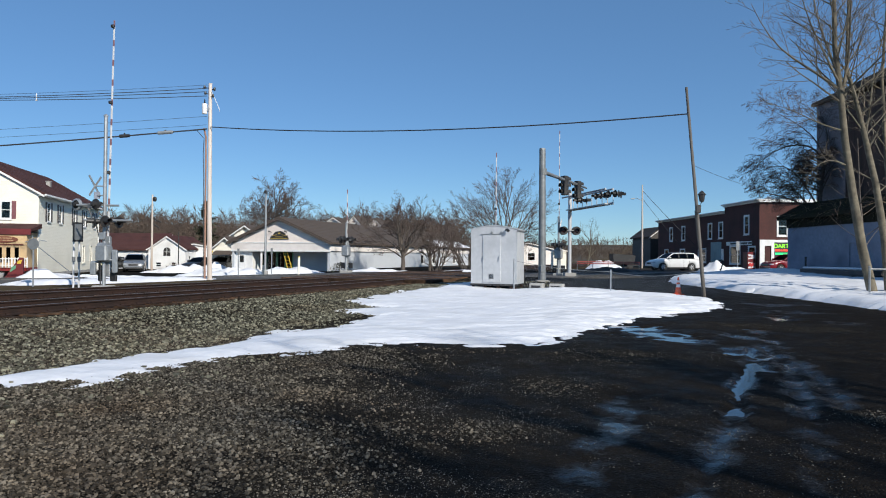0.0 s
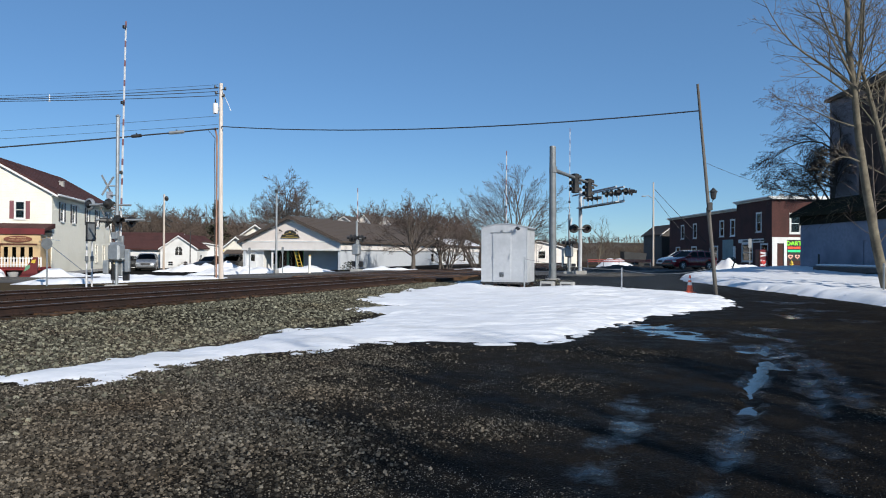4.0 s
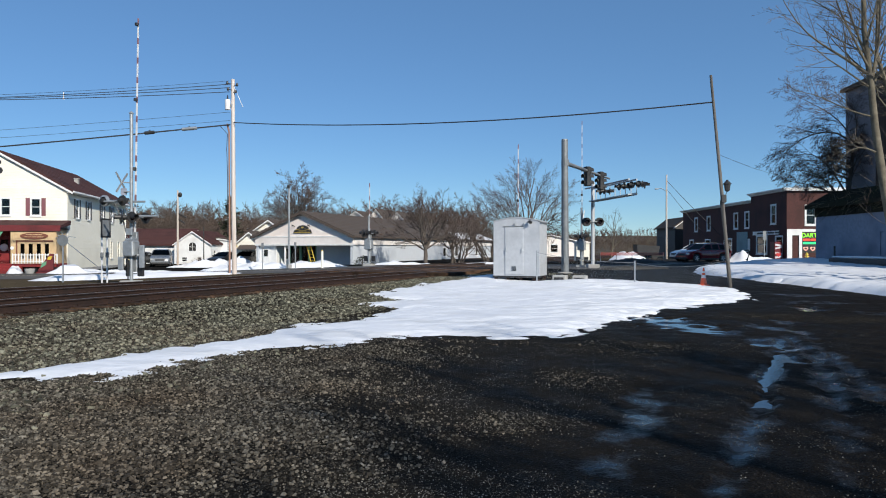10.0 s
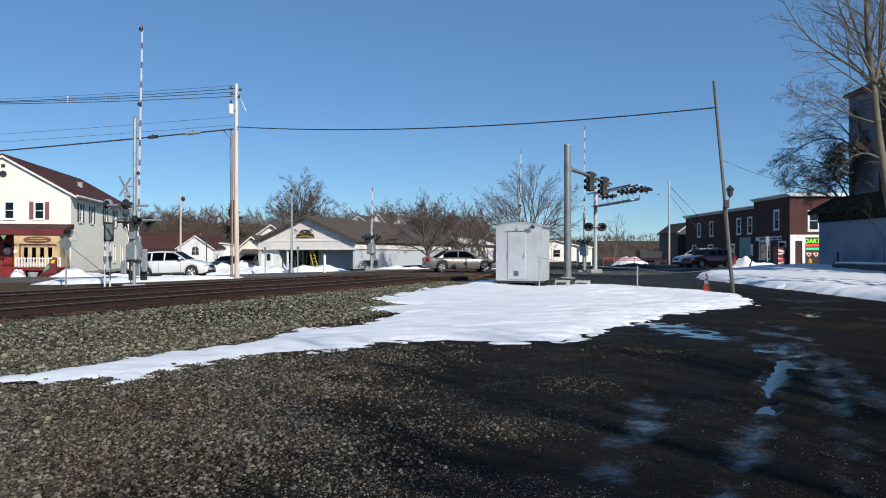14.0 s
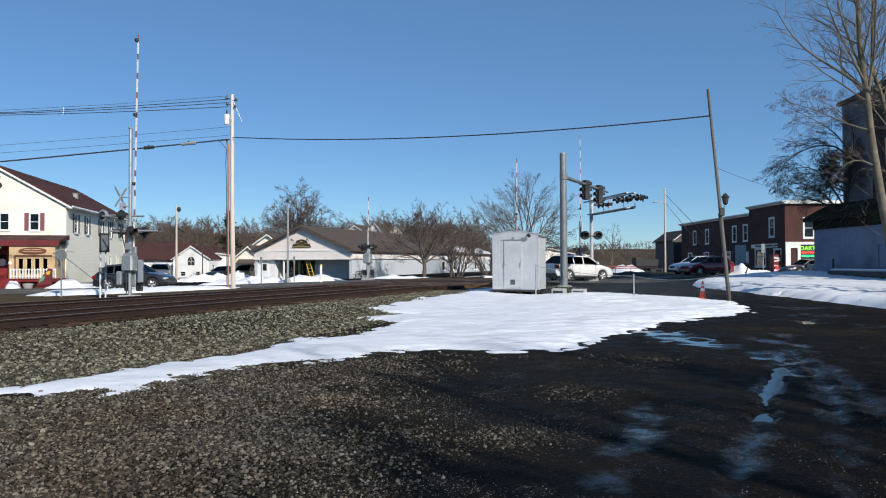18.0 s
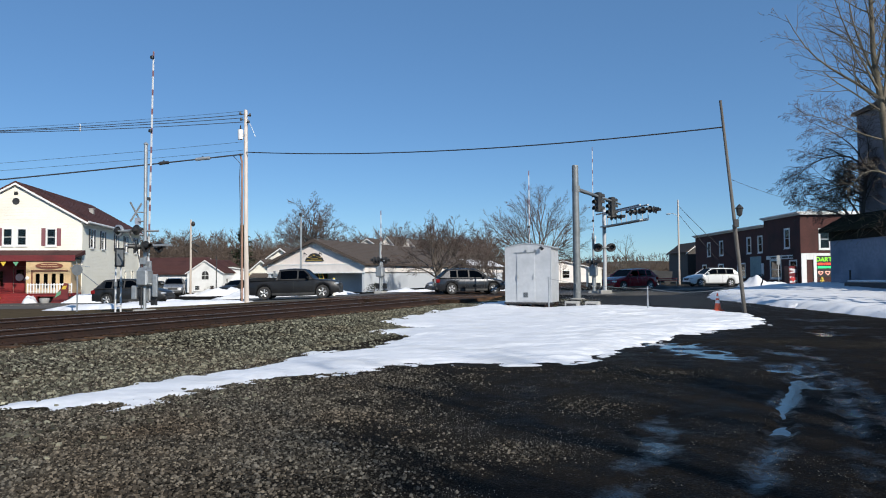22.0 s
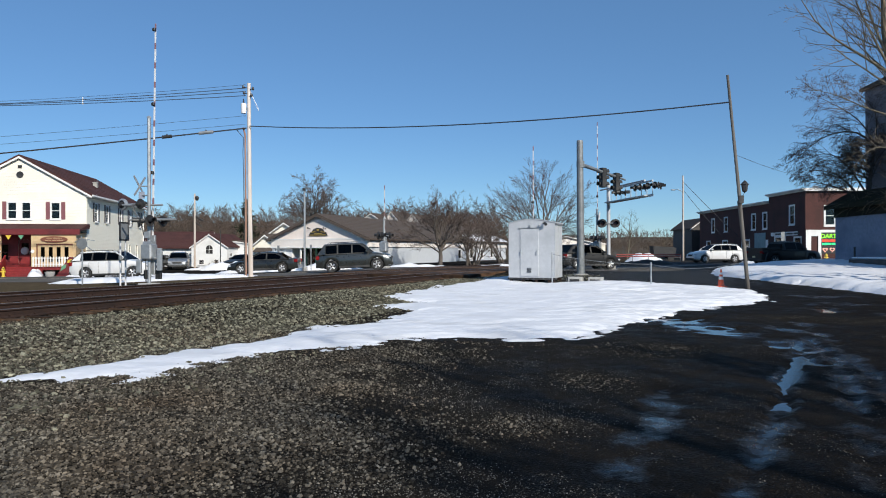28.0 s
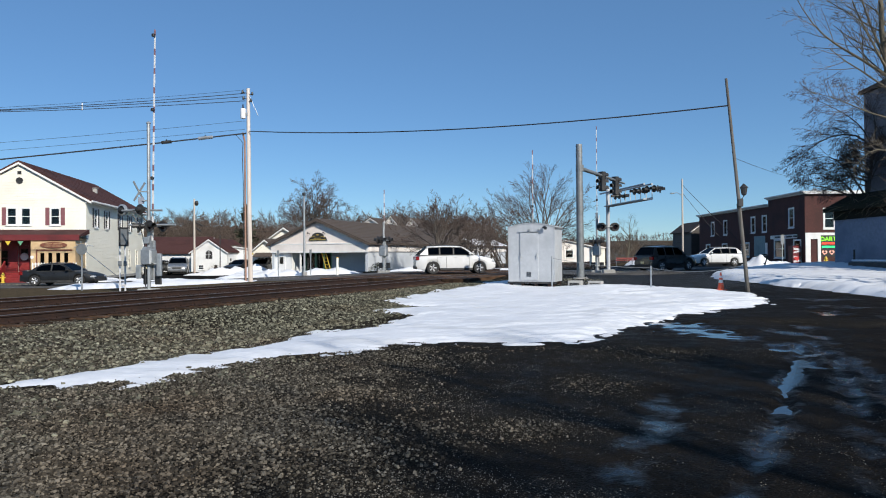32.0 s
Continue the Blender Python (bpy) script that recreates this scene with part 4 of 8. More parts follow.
# ---- the cream shop house beside the crossing ----
def shop_house():
    base = pose(-29.4, 54.0, -0.34, 0, 0, 11.5)
    house = thing("shop_house", "cream two-storey clapboard house with a maroon shop porch", "house", base)
    W, D, EAVE, RISE = 9.6, 18.0, 6.55, 2.75
    front = pose(-W, 0, 0)
    right = pose(0, 0, 0, 0, 0, 90)
    wins = [(W - s - 0.31, W - s + 0.31, 4.5, 5.75) for s in (2.25, 4.35, 5.35, 7.5)]
    shop = (W - 2.55, W - 0.55, 1.0, 2.35)
    doors = [(W - 8.6, W - 7.7, 0.8, 2.85), (W - 4.9, W - 4.0, 0.8, 2.85), (W - 6.9, W - 5.6, 1.3, 2.5)]
    wall(house, W, EAVE, wins + doors + [shop], front, M_cream, label="cream clapboard front wall")
    side_wins = [(y - 0.40, y + 0.40, 4.40, 5.85) for y in (2.4, 5.4, 9.5, 12.7, 16.4)]
    low = [(12.2, 12.9, 1.0, 2.6), (14.9, 15.6, 1.0, 2.6)]
    wall(house, D, EAVE, side_wins + low, right, M_pale, label="pale grey clapboard side wall")
    wall(house, W, EAVE, [], pose(0, D, 0, 0, 0, 180), M_cream)
    wall(house, D, EAVE, [], pose(-W, D, 0, 0, 0, -90), M_pale)
    part("interior", Geo().box(-W + 0.6, -0.6, 1.2, D - 0.6, 0.05, EAVE - 0.1), M_dark, house, "dark unlit rooms")
    part("foundation", Geo().box(-W + 0.03, -0.03, 0.03, D - 0.03, -0.6, 0.35).box(-0.05, 0.02, 0.0, D, -0.6, 0.32), M_concrete, house)
    at = pose(-W, 0, EAVE)
    gable_end(house, W, RISE, at, M_cream)
    gable_end(house, W, RISE, pose(-W, D - 0.22, EAVE), M_cream)
    for s in (-1, 1):
        xe, xr = -W / 2 + s * (W / 2 + 0.45), -W / 2
        slope_roof(house, xe, EAVE - 0.26, xr, EAVE + RISE + 0.02, -0.22, D + 0.4, Matrix(), M_roof_brown, label="brown shingle roof slope")
        part("rake_board", Geo().prism([(xe, EAVE - 0.42), (xr, EAVE + RISE - 0.14), (xr, EAVE + RISE + 0.02), (xe, EAVE - 0.26)], -0.24, -0.20, "y"), M_white, house, "white rake board")
        part("gutter", Geo().box(min(xe, xe + s * 0.12), max(xe, xe + s * 0.12), -0.22, D + 0.4, EAVE - 0.30, EAVE - 0.16, 0.02), M_white, house, "white eaves gutter")
    part("soffit", Geo().box(0.0, 0.42, -0.18, D + 0.3, EAVE - 0.31, EAVE - 0.285), M_white, house)
    chim = part("chimney", Geo().box(-2.0, -1.65, 8.25, 8.6, 7.0, 8.1, 0.03), M_concrete, house, "small pale chimney")
    part("chimney_cap", Geo().box(-2.05, -1.60, 8.2, 8.65, 8.1, 8.17, 0.02), M_concrete, chim)
    part("roof_vent", Geo().lathe([(0.12, 0), (0.12, 0.3), (0.16, 0.32), (0.16, 0.4), (0, 0.45)], 10, (-1.2, 10.6, 6.9)), M_galv, house)
    # windows with shutters
    for h in wins:
        window(house, h, front)
    for i in (0, 3):
        shutter(house, wins[i][1] + 0.10, wins[i][1] + 0.40, 4.44, 5.82, front)
        shutter(house, wins[i][0] - 0.40, wins[i][0] - 0.10, 4.44, 5.82, front)
    shutter(house, wins[2][0] - 0.40, wins[2][0] - 0.10, 4.44, 5.82, front)
    for h in side_wins:
        w = window(house, h, right, M_white, border=0.07)
        part("blind", Geo().box(h[0] + 0.04, h[1] - 0.04, 0.075, 0.085, h[2] + 0.04, h[3] - 0.04), M_white, w, "drawn white window blind")
        for a in (h[0] - 0.44, h[1] + 0.08):
            shutter(house, a, a + 0.36, h[2] - 0.05, h[3] + 0.05, right, M_dark_shutter, "dark brown louvred shutter")
    for h in low:
        window(house, h, right, M_cream, border=0.05)
    # attic vents
    vent = Geo().lathe([(0.0, -0.03), (0.27, -0.03), (0.27, 0.03), (0.0, 0.03)], 8, (-W / 2, 0, EAVE + 1.35), "y")
    part("attic_vent", vent, M_black, house, "dark octagonal attic vent")
    part("attic_vent", Geo().box(-W / 2 - 0.14, -W / 2 + 0.14, -0.03, 0.02, EAVE + 1.85, EAVE + 2.1), M_black, house)
    # porch: roof, deck, posts, doors, enclosed shop bay
    g = Geo().prism([(-2.35, 3.62), (-2.35, 3.45), (0, 3.75), (0, 4.1)], -W - 0.2, 0.25, "x")
    porch = part("porch_roof", g, M_roof_brown, house, "dark maroon porch roof")
    part("fascia", Geo().box(-W - 0.2, 0.25, -2.42, -2.352, 3.2, 3.64, 0.01), M_maroon, porch)
    part("porch_ceiling", Geo().box(-W - 0.1, 0.15, -2.3, -0.03, 3.38, 3.42), M_dark, porch)
    part("deck", Geo().box(-W, 0, -2.35, -0.035, 0.55, 0.8, 0.02), M_porch_red, house, "maroon painted porch deck")
    for k in range(4):
        part("step", Geo().box(-4.82, -2.3, -2.36 - 0.32 * (k + 1), -2.36 - 0.32 * k, -0.1, 0.62 - 0.19 * k, 0.015), M_porch_red, house, "maroon wooden step")
    for x in (-4.95, -7.6):
        cheek = part("stair_cheek", Geo().prism([(-2.36, 0.8), (-2.36, 1.68), (-3.72, 0.62), (-3.72, -0.1)], x, x + 0.1, "x"), M_porch_red, house, "red boarded stair cheek")
        part("newel", Geo().box(x - 0.03, x + 0.13, -3.88, -3.73, -0.1, 0.8, 0.02), M_porch_red, cheek)
    part("window_header", Geo().box(-2.78, -0.25, -2.36, -2.335, 2.42, 2.53, 0.006).box(-2.78, -2.68, -2.36, -2.335, 1.0, 2.41, 0.006), M_signwood, house, "dark brown window header")
    for x in (-W + 0.15, -7.75, -5.35, -3.05):
        p = part("post", Geo().box(x - 0.11, x + 0.11, -2.30, -2.08, 0.8, 3.4, 0.015), M_tan, house, "tan square porch post")
        part("rosette", Geo().lathe([(0.0, -2.36), (0.13, -2.34), (0.13, -2.305), (0, -2.305)], 9, (x, 0, 1.95), "y"), M_white, p)
    wall(house, W - 2.96, 3.36, doors, pose(-W, -0.03, 0), M_porch_red, 0.026, "cladding", "red painted shop front boards")
    for d in doors[:2]:
        dx = -W
        dr = part("door", Geo().box(dx + d[0] + 0.004, dx + d[1] - 0.004, 0.03, 0.09, d[2] + 0.004, d[3] - 0.004, 0.01), M_porch_red, house, "red panelled shop door")
        part("pane", Geo().box(dx + d[0] + 0.2, dx + d[1] - 0.2, 0.018, 0.029, 1.7, 2.6), M_glass, dr)
        part("handle", Geo().box(dx + d[1] - 0.16, dx + d[1] - 0.11, -0.02, 0.03, 1.75, 1.95, 0.01), M_galv, dr)
        part("garland", Geo().lathe([(0.14, -0.06), (0.26, -0.10), (0.30, -0.04), (0.2, 0.0)], 12, (dx + (d[0] + d[1]) / 2, 0.0, 2.0), "y"), M_white, dr, "pale heart-shaped door wreath")
    window(house, doors[2], front, M_maroon)
    bay = part("shop_bay", Geo().box(-2.95, -0.05, -2.30, -2.2, 0.8, 1.0).box(-2.95, -0.05, -2.30, -2.2, 2.4, 3.4).box(-2.95, -2.62, -2.30, -2.2, 1.0, 2.4).box(-0.42, -0.05, -2.30, -2.2, 1.0, 2.4)
               .box(-2.95, -2.85, -2.2, -0.02, 0.8, 3.4).box(-0.15, -0.05, -2.2, -0.02, 0.8, 3.4), M_tan, house, "tan wooden enclosed shop front")
    part("shop_inside", Geo().box(-2.8, -0.2, -1.6, -1.5, 0.82, 3.3), M_dark, bay)
    for k in range(4):
        x = -2.62 + k * 0.55
        fr = part("bay_window", Geo().box(x, x + 0.13, -2.33, -2.21, 1.0, 2.4).box(x + 0.42, x + 0.55, -2.33, -2.21, 1.0, 2.4).box(x + 0.13, x + 0.42, -2.33, -2.21, 2.27, 2.4).box(x + 0.13, x + 0.42, -2.33, -2.21, 1.0, 1.16), M_tan, house, "tan framed shop window")
        part("pane", Geo().box(x + 0.13, x + 0.42, -2.27, -2.262, 1.16, 2.27), M_glass, fr)
    sg = part("sign_board", Geo().prism([(-2.5 + 0.95 + 0.95 * math.cos(a) * (1 if abs(math.cos(a)) < 0.8 else 1.0), 2.85 + 0.24 * math.sin(a)) for a in [k * math.tau / 20 for k in range(20)]], -2.37, -2.32, "y"), M_signwood, house, "dark oval wooden shop sign")
    bars(sg, -2.1, -1.0, 2.925, 2.965, pose(0, -2.365, 0), M_tan, (0.5, 0.7), -0.012)
    bars(sg, -2.2, -0.9, 2.765, 2.80, pose(0, -2.365, 0), M_tan, (0.5, 0.3, 0.5), -0.012)
    # picket rail before the bay
    rail = part("picket_rail", Geo().box(-3.0, 0.1, -2.50, -2.46, 1.42, 1.48).box(-3.0, 0.1, -2.50, -2.46, 0.95, 1.0), M_white, house, "white picket rail")
    for k in range(16):
        x = -2.98 + k * 0.2
        part("picket", Geo().prism([(x, 0.8), (x + 0.09, 0.8), (x + 0.09, 1.5), (x + 0.045, 1.57), (x, 1.5)], -2.53, -2.505, "y"), M_white, rail)
    for k, c in enumerate((M_yellow, M_shutter, M_yellow, M_green, M_red, M_yellow, M_green)):
        x = -W + 0.5 + k * 0.85
        part("bunting_flag", Geo().prism([(x, 3.15), (x + 0.4, 3.15), (x + 0.2, 2.82)], -2.44, -2.43, "y"), c, house, "coloured bunting flag")
    # bracket with a hanging ornament on the corner and its brace
    br = part("bracket", Geo().tube([(-0.1, -2.4, 2.7), (0.75, -2.4, 2.85), (1.3, -2.4, 2.75)], 0.03, 6).tube([(0.2, -2.4, 2.8), (2.3, -0.4, 0.5)], 0.03, 6), M_galv, house, "grey metal bracket and brace")
    star = Geo()
    for k in range(7):
        a = k * math.tau / 7
        star.tube([(0.45, -2.42, 2.75), (0.45 + 0.42 * math.cos(a), -2.42 + 0.1 * math.sin(a * 2), 2.75 + 0.42 * math.sin(a))], [0.06, 0.015], 5)
    part("whirligig", star, M_galv, br, "grey metal whirligig")
    part("downspout", Geo().tube([(0.08, 17.6, 6.2), (0.08, 17.6, 0.2)], 0.05, 6), M_white, house)
    # planter and toys by the steps
    pot = thing("planter_pot", "pale round stone planter beside the porch steps", "planter", base @ pose(-1.45, -3.45, 0))
    part("bowl", Geo().lathe([(0.22, 0), (0.32, 0.25), (0.36, 0.45), (0.30, 0.46), (0.28, 0.40), (0, 0.40)], 14), M_concrete, pot, smooth=40)
    part("soil", Geo().lathe([(0.27, 0.40), (0.2, 0.43), (0, 0.44)], 12), M_dark, pot)
    sled = thing("stair_slide", "maroon and coloured sloping stair cheek with bright panels", "stair rail", base @ pose(-0.45, -3.0, 0))
    part("cheek", Geo().prism([(-0.8, 0), (0.45, 0), (0.45, 1.52), (0.2, 1.55)], -0.1, 0.1, "y"), M_maroon, sled)
    part("panel", Geo().prism([(-0.42, 0.48), (-0.05, 0.72), (0.0, 1.0), (-0.3, 0.85)], -0.125, -0.102, "y"), M_green, sled)
    part("panel", Geo().prism([(0.05, 1.1), (0.3, 1.1), (0.38, 1.38), (0.1, 1.3)], -0.125, -0.102, "y"), M_yellow, sled)


def small_gabled(name, label, at, w, d, eave, rise, walls, roof, holes_front=(), holes_right=(), over=0.35, door=None):
    """A plain gabled house: gable to the front, walls with openings, two roof slopes."""
    h = thing(name, label, "house", at)
    front, right = pose(-w, 0, 0), pose(0, 0, 0, 0, 0, 90)
    wall(h, w, eave, list(holes_front), front, walls)
    wall(h, d, eave, list(holes_right), right, walls)
    wall(h, w, eave, [], pose(0, d, 0, 0, 0, 180), walls)
    wall(h, d, eave, [], pose(-w, d, 0, 0, 0, -90), walls)
    part("interior", Geo().box(-w + 0.5, -0.5, 0.6, d - 0.5, -0.3, eave - 0.05), M_dark, h, "dark unlit inside")
    gable_end(h, w, rise, pose(-w, 0, eave), walls)
    gable_end(h, w, rise, pose(-w, d - 0.22, eave), walls)
    part("foundation", Geo().box(-w + 0.02, -0.02, 0.02, d - 0.02, -0.8, 0.05), M_concrete, h)
    for s in (-1, 1):
        xe, xr = -w / 2 + s * (w / 2 + over), -w / 2
        ze = eave - rise * over / (w / 2)
        slope_roof(h, xe, ze, xr, eave + rise + 0.02, -over, d + over, Matrix(), roof)
        part("rake_board", Geo().prism([(xe, ze - 0.14), (xr, eave + rise - 0.12), (xr, eave + rise + 0.02), (xe, ze)], -over - 0.03, -over - 0.002, "y"), M_white, h)
    for hole in holes_front:
        window(h, hole, front)
    for hole in holes_right:
        window(h, hole, right)
    return h


def restaurant():
    at = pose(-8.0, 60.0, -0.33, 0, 0, -20.6)
    h = thing("restaurant", "long low pale building with a beige gable front", "building", at)
    W, D, EAVE, RISE = 9.9, 41.0, 3.0, 2.08
    # recessed front under the overhang
    front = pose(-W, 1.6, 0)
    holes = [(2.6, 3.6, 0.1, 2.15), (3.75, 4.5, 0.1, 2.15), (4.6, 5.3, 0.1, 2.15), (1.7, 2.4, 0.9, 1.95)]
    wall(h, W, 2.3, holes, front, M_bluewall, label="pale blue panelled front wall")
    for k, ho in enumerate(holes):
        window(h, ho, front, M_green if k < 3 else M_white, cross=False, sill=k == 3, border=0.06, label="glazed shop door" if k < 3 else "")
    part("overhang", Geo().box(-W - 0.1, 0.1, -0.02, 1.6, 2.25, 2.32).box(-W - 0.1, 0.1, -0.06, -0.02, 2.2, EAVE + 0.02), M_fascia, h, "beige fascia over the shop front")
    gable_end(h, W, RISE, pose(-W, -0.04, EAVE), M_pink_stucco)
    part("gable_board", Geo().box(-W - 0.1, 0.1, -0.09, -0.062, 2.18, 2.3).box(-W - 0.1, 0.1, -0.09, -0.062, EAVE - 0.08, EAVE + 0.02), M_white, h)
    right = pose(0, 0, 0, 0, 0, 90)
    side = [(k, k + 1.0, 1.0, 2.0) for k in (22.0, 26.0, 30.0, 34.0)]
    wall(h, D, EAVE, side, right, M_bluewall, label="pale side wall")
    for s in side:
        window(h, s, right, cross=False)
    part("side_fascia", Geo().box(0.02, 0.12, 0, D, 2.25, EAVE, 0.01), M_fascia, h, "beige side fascia")
    wall(h, W, EAVE, [], pose(0, D, 0, 0, 0, 180), M_bluewall)
    wall(h, D, EAVE, [], pose(-W, D, 0, 0, 0, -90), M_bluewall)
    gable_end(h, W, RISE, pose(-W, D - 0.22, EAVE), M_pink_stucco)
    part("interior", Geo().box(-W + 0.5, -0.5, 2.4, D - 0.5, -0.2, 2.2), M_dim, h, "dim inside")
    part("ceiling", Geo().box(-W + 0.3, -0.3, 0.1, D - 0.3, EAVE - 0.06, EAVE), M_dark, h)
    part("foundation", Geo().box(-W + 0.02, -0.02, 0.02, D - 0.02, -0.7, 0.06), M_concrete, h)
    for s in (-1, 1):
        xe, xr = -W / 2 + s * (W / 2 + 0.4), -W / 2
        slope_roof(h, xe, EAVE - 0.14, xr, EAVE + RISE + 0.02, -0.4, D + 0.3, Matrix(), M_roof_dark, label="dark shingle roof slope")
        part("rake_board", Geo().prism([(xe, EAVE - 0.26), (xr, EAVE + RISE - 0.1), (xr, EAVE + RISE + 0.04), (xe, EAVE - 0.12)], -0.44, -0.402, "y"), M_roof_dark, h)
    booth = part("entry_booth", Geo().box(-W + 0.15, -W + 2.0, 0.25, 1.59, 0, 2.2, 0.02), M_white, h, "white boarded entry booth")
    part("door", Geo().box(-W + 0.5, -W + 1.3, 0.20, 0.249, 0.05, 2.0, 0.01), M_white, booth, "white flush door")
    part("pane", Geo().box(-W + 0.7, -W + 1.1, 0.185, 0.199, 1.2, 1.8), M_glass, booth)
    for x in (-W + 0.1, -6.9, -0.1):
        part("porch_post", Geo().box(x - 0.07, x + 0.07, 0.05, 0.19, 0, 2.25, 0.01), M_white, h)
    part("snow_strip", Geo().prism([(0.25, EAVE + 0.05), (-1.6, EAVE + 0.83), (-1.6, EAVE + 0.93), (0.25, EAVE + 0.12)], 27, D + 0.1, "y"), M_snow, h, "snow left on the far roof")
    # oval sign in plain shapes
    sx, sz = -W / 2, EAVE + 0.62
    oval = lambda a, b, dx=0, dz=0: [(sx + dx + a * math.cos(k * math.tau / 24), sz + dz + b * math.sin(k * math.tau / 24)) for k in range(24)]
    sg = part("sign", Geo().prism(oval(0.62, 0.36), -0.12, -0.05, "y").prism([(sx - 0.95, sz - 0.34), (sx + 0.95, sz - 0.34), (sx + 0.8, sz - 0.02), (sx - 0.8, sz - 0.02)], -0.13, -0.05, "y"), M_black, h, "black and gold shaped shop sign")
    part("sign_trim", Geo().prism(oval(0.13, 0.07, 0, 0.16), -0.15, -0.131, "y").prism([(sx - 0.85, sz - 0.31), (sx + 0.85, sz - 0.31), (sx + 0.82, sz - 0.25), (sx - 0.82, sz - 0.25)], -0.15, -0.132, "y").prism([(sx - 0.75, sz - 0.09), (sx - 0.25, sz + 0.02), (sx - 0.25, sz + 0.07), (sx - 0.75, sz - 0.04)], -0.15, -0.132, "y").prism([(sx + 0.25, sz + 0.02), (sx + 0.75, sz - 0.09), (sx + 0.75, sz - 0.04), (sx + 0.25, sz + 0.07)], -0.15, -0.132, "y").prism([(sx - 0.4, sz - 0.17), (sx + 0.4, sz - 0.17), (sx + 0.36, sz - 0.12), (sx - 0.36, sz - 0.12)], -0.15, -0.132, "y"), M_gold, sg)
    for d in (-0.85, 0.75):
        part("sign_lamp", Geo().tube([(sx + d, -0.05, sz + 0.25), (sx + d, -0.45, sz + 0.4), (sx + d + 0.05, -0.5, sz + 0.28)], [0.03, 0.03, 0.07], 6), M_black, h, "black sign lamp")
    lad = thing("ladder", "yellow ladder leaning against the shop front", "ladder", at @ pose(-4.5, 0.25, 0.0))
    for k in (0, 0.42):
        part("stile", Geo().tube([(0.55 + k, -0.2, 0.02), (-0.35 + k, 0.1, 2.25)], 0.035, 6), M_yellow, lad)
    for j in range(7):
        t = (j + 0.7) / 7.5
        part("rung", Geo().tube([(0.55 - 0.9 * t, -0.2 + 0.3 * t, 2.25 * t), (0.97 - 0.9 * t, -0.2 + 0.3 * t, 2.25 * t)], 0.02, 5), M_yellow, lad)


def brick_block():
    h = thing("corner_block", "dark red two-storey corner block with white cornices", "building", pose(34.3, 70.0, 0.3))
    # the street side faces -x, its length along y
    st = lambda y1: pose(0, y1, 0, 0, 0, -90)
    D1, D2 = 8.2, 30.5
    up = lambda y, z0, z1, end, w=0.5: (end - y - w, end - y + w, z0, z1)
    w1 = [up(2.8, 3.95, 5.8, D1)]
    g1 = [up(1.6, 0.1, 2.5, D1, 0.7), up(5.5, 0.8, 2.6, D1, 1.2)]
    wall(h, D1, 7.1, w1 + g1, st(D1), M_brick, label="dark red street wall")
    w2 = [up(y, 3.7, 5.4, D2) for y in (9.2, 12.2, 20.7, 25.2)]
    g2 = [up(10.5, 0.1, 2.3, D2, 0.6), up(14.5, 0.9, 2.4, D2, 1.1), up(21.0, 0.9, 2.4, D2, 0.8), up(27.0, 0.9, 2.4, D2, 0.7)]
    wall(h, D2 - D1, 6.4, w2[1:] + g2 + w2[:1], st(D2), M_brick, label="dark red street wall")
    for x in w1 + g1:
        window(h, x, st(D1), border=0.14)
    for x in w2 + g2:
        window(h, x, st(D2), border=0.14)
    fr = pose(0, 0, 0)
    fw = [(1.95, 2.85, 3.75, 5.55), (5.2, 6.1, 3.75, 5.55)]
    fg = [(0.55, 1.2, 0.05, 2.6), (1.55, 4.3, 0.85, 2.95)]
    wall(h, 8.0, 7.1, fw + fg, fr, M_brick, label="sunlit dark red front wall")
    for x in fw:
        window(h, x, fr, border=0.16)
    part("shop_surround", Geo().box(0.02, 0.53, -0.06, -0.002, 0, 3.25, 0.01).box(1.22, 1.53, -0.06, -0.002, 0, 3.25, 0.01).box(0.53, 1.22, -0.06, -0.002, 2.62, 3.25, 0.01).box(1.53, 5.0, -0.06, -0.002, 2.98, 3.25, 0.01), M_white, h, "white painted shop surround")
    part("door", Geo().box(0.56, 1.19, 0.04, 0.1, 0.06, 2.58, 0.01), M_brick, h, "dark brown door")
    sg = part("lit_sign", Geo().box(1.56, 4.29, -0.03, 0.02, 0.87, 2.93, 0.01), M_black, h, "black lit sign board")
    ink = [glowing("sign_green", (0.25, 0.9, 0.02), 1.0), glowing("sign_red", (0.9, 0.05, 0.02), 0.9), glowing("sign_mint", (0.02, 0.75, 0.2), 0.9), glowing("sign_pink", (0.9, 0.4, 0.3), 0.7)]
    lettering("DART", 0.60, ink[0], sg, pose(2.25, -0.05, 2.6, 90, 0, 0), "bright green lit word")
    bars(sg, 1.62, 2.95, 2.08, 2.28, pose(0, -0.04, 0), ink[1], (0.5, 0.1, 0.5))
    bars(sg, 1.62, 2.95, 1.74, 1.94, pose(0, -0.04, 0), ink[2], (0.9, 0.4))
    for cx in (1.9, 2.6, 3.4):
        heart = [(cx + 0.016 * 16 * math.sin(t) ** 3, 1.28 + 0.016 * (13 * math.cos(t) - 5 * math.cos(2 * t) - 2 * math.cos(3 * t) - math.cos(4 * t))) for t in [k * math.tau / 24 for k in range(24)]]
        inner = [(cx + (x - cx) * 0.6, 1.28 + (z - 1.28) * 0.6) for x, z in heart]
        part("heart", Geo().rings([[(x, -0.042, z) for x, z in heart], [(x, -0.05, z) for x, z in inner]]), ink[3], sg)
    wall(h, 8.0, 7.1, [], pose(8.0, D1, 0, 0, 0, 180), M_brick)
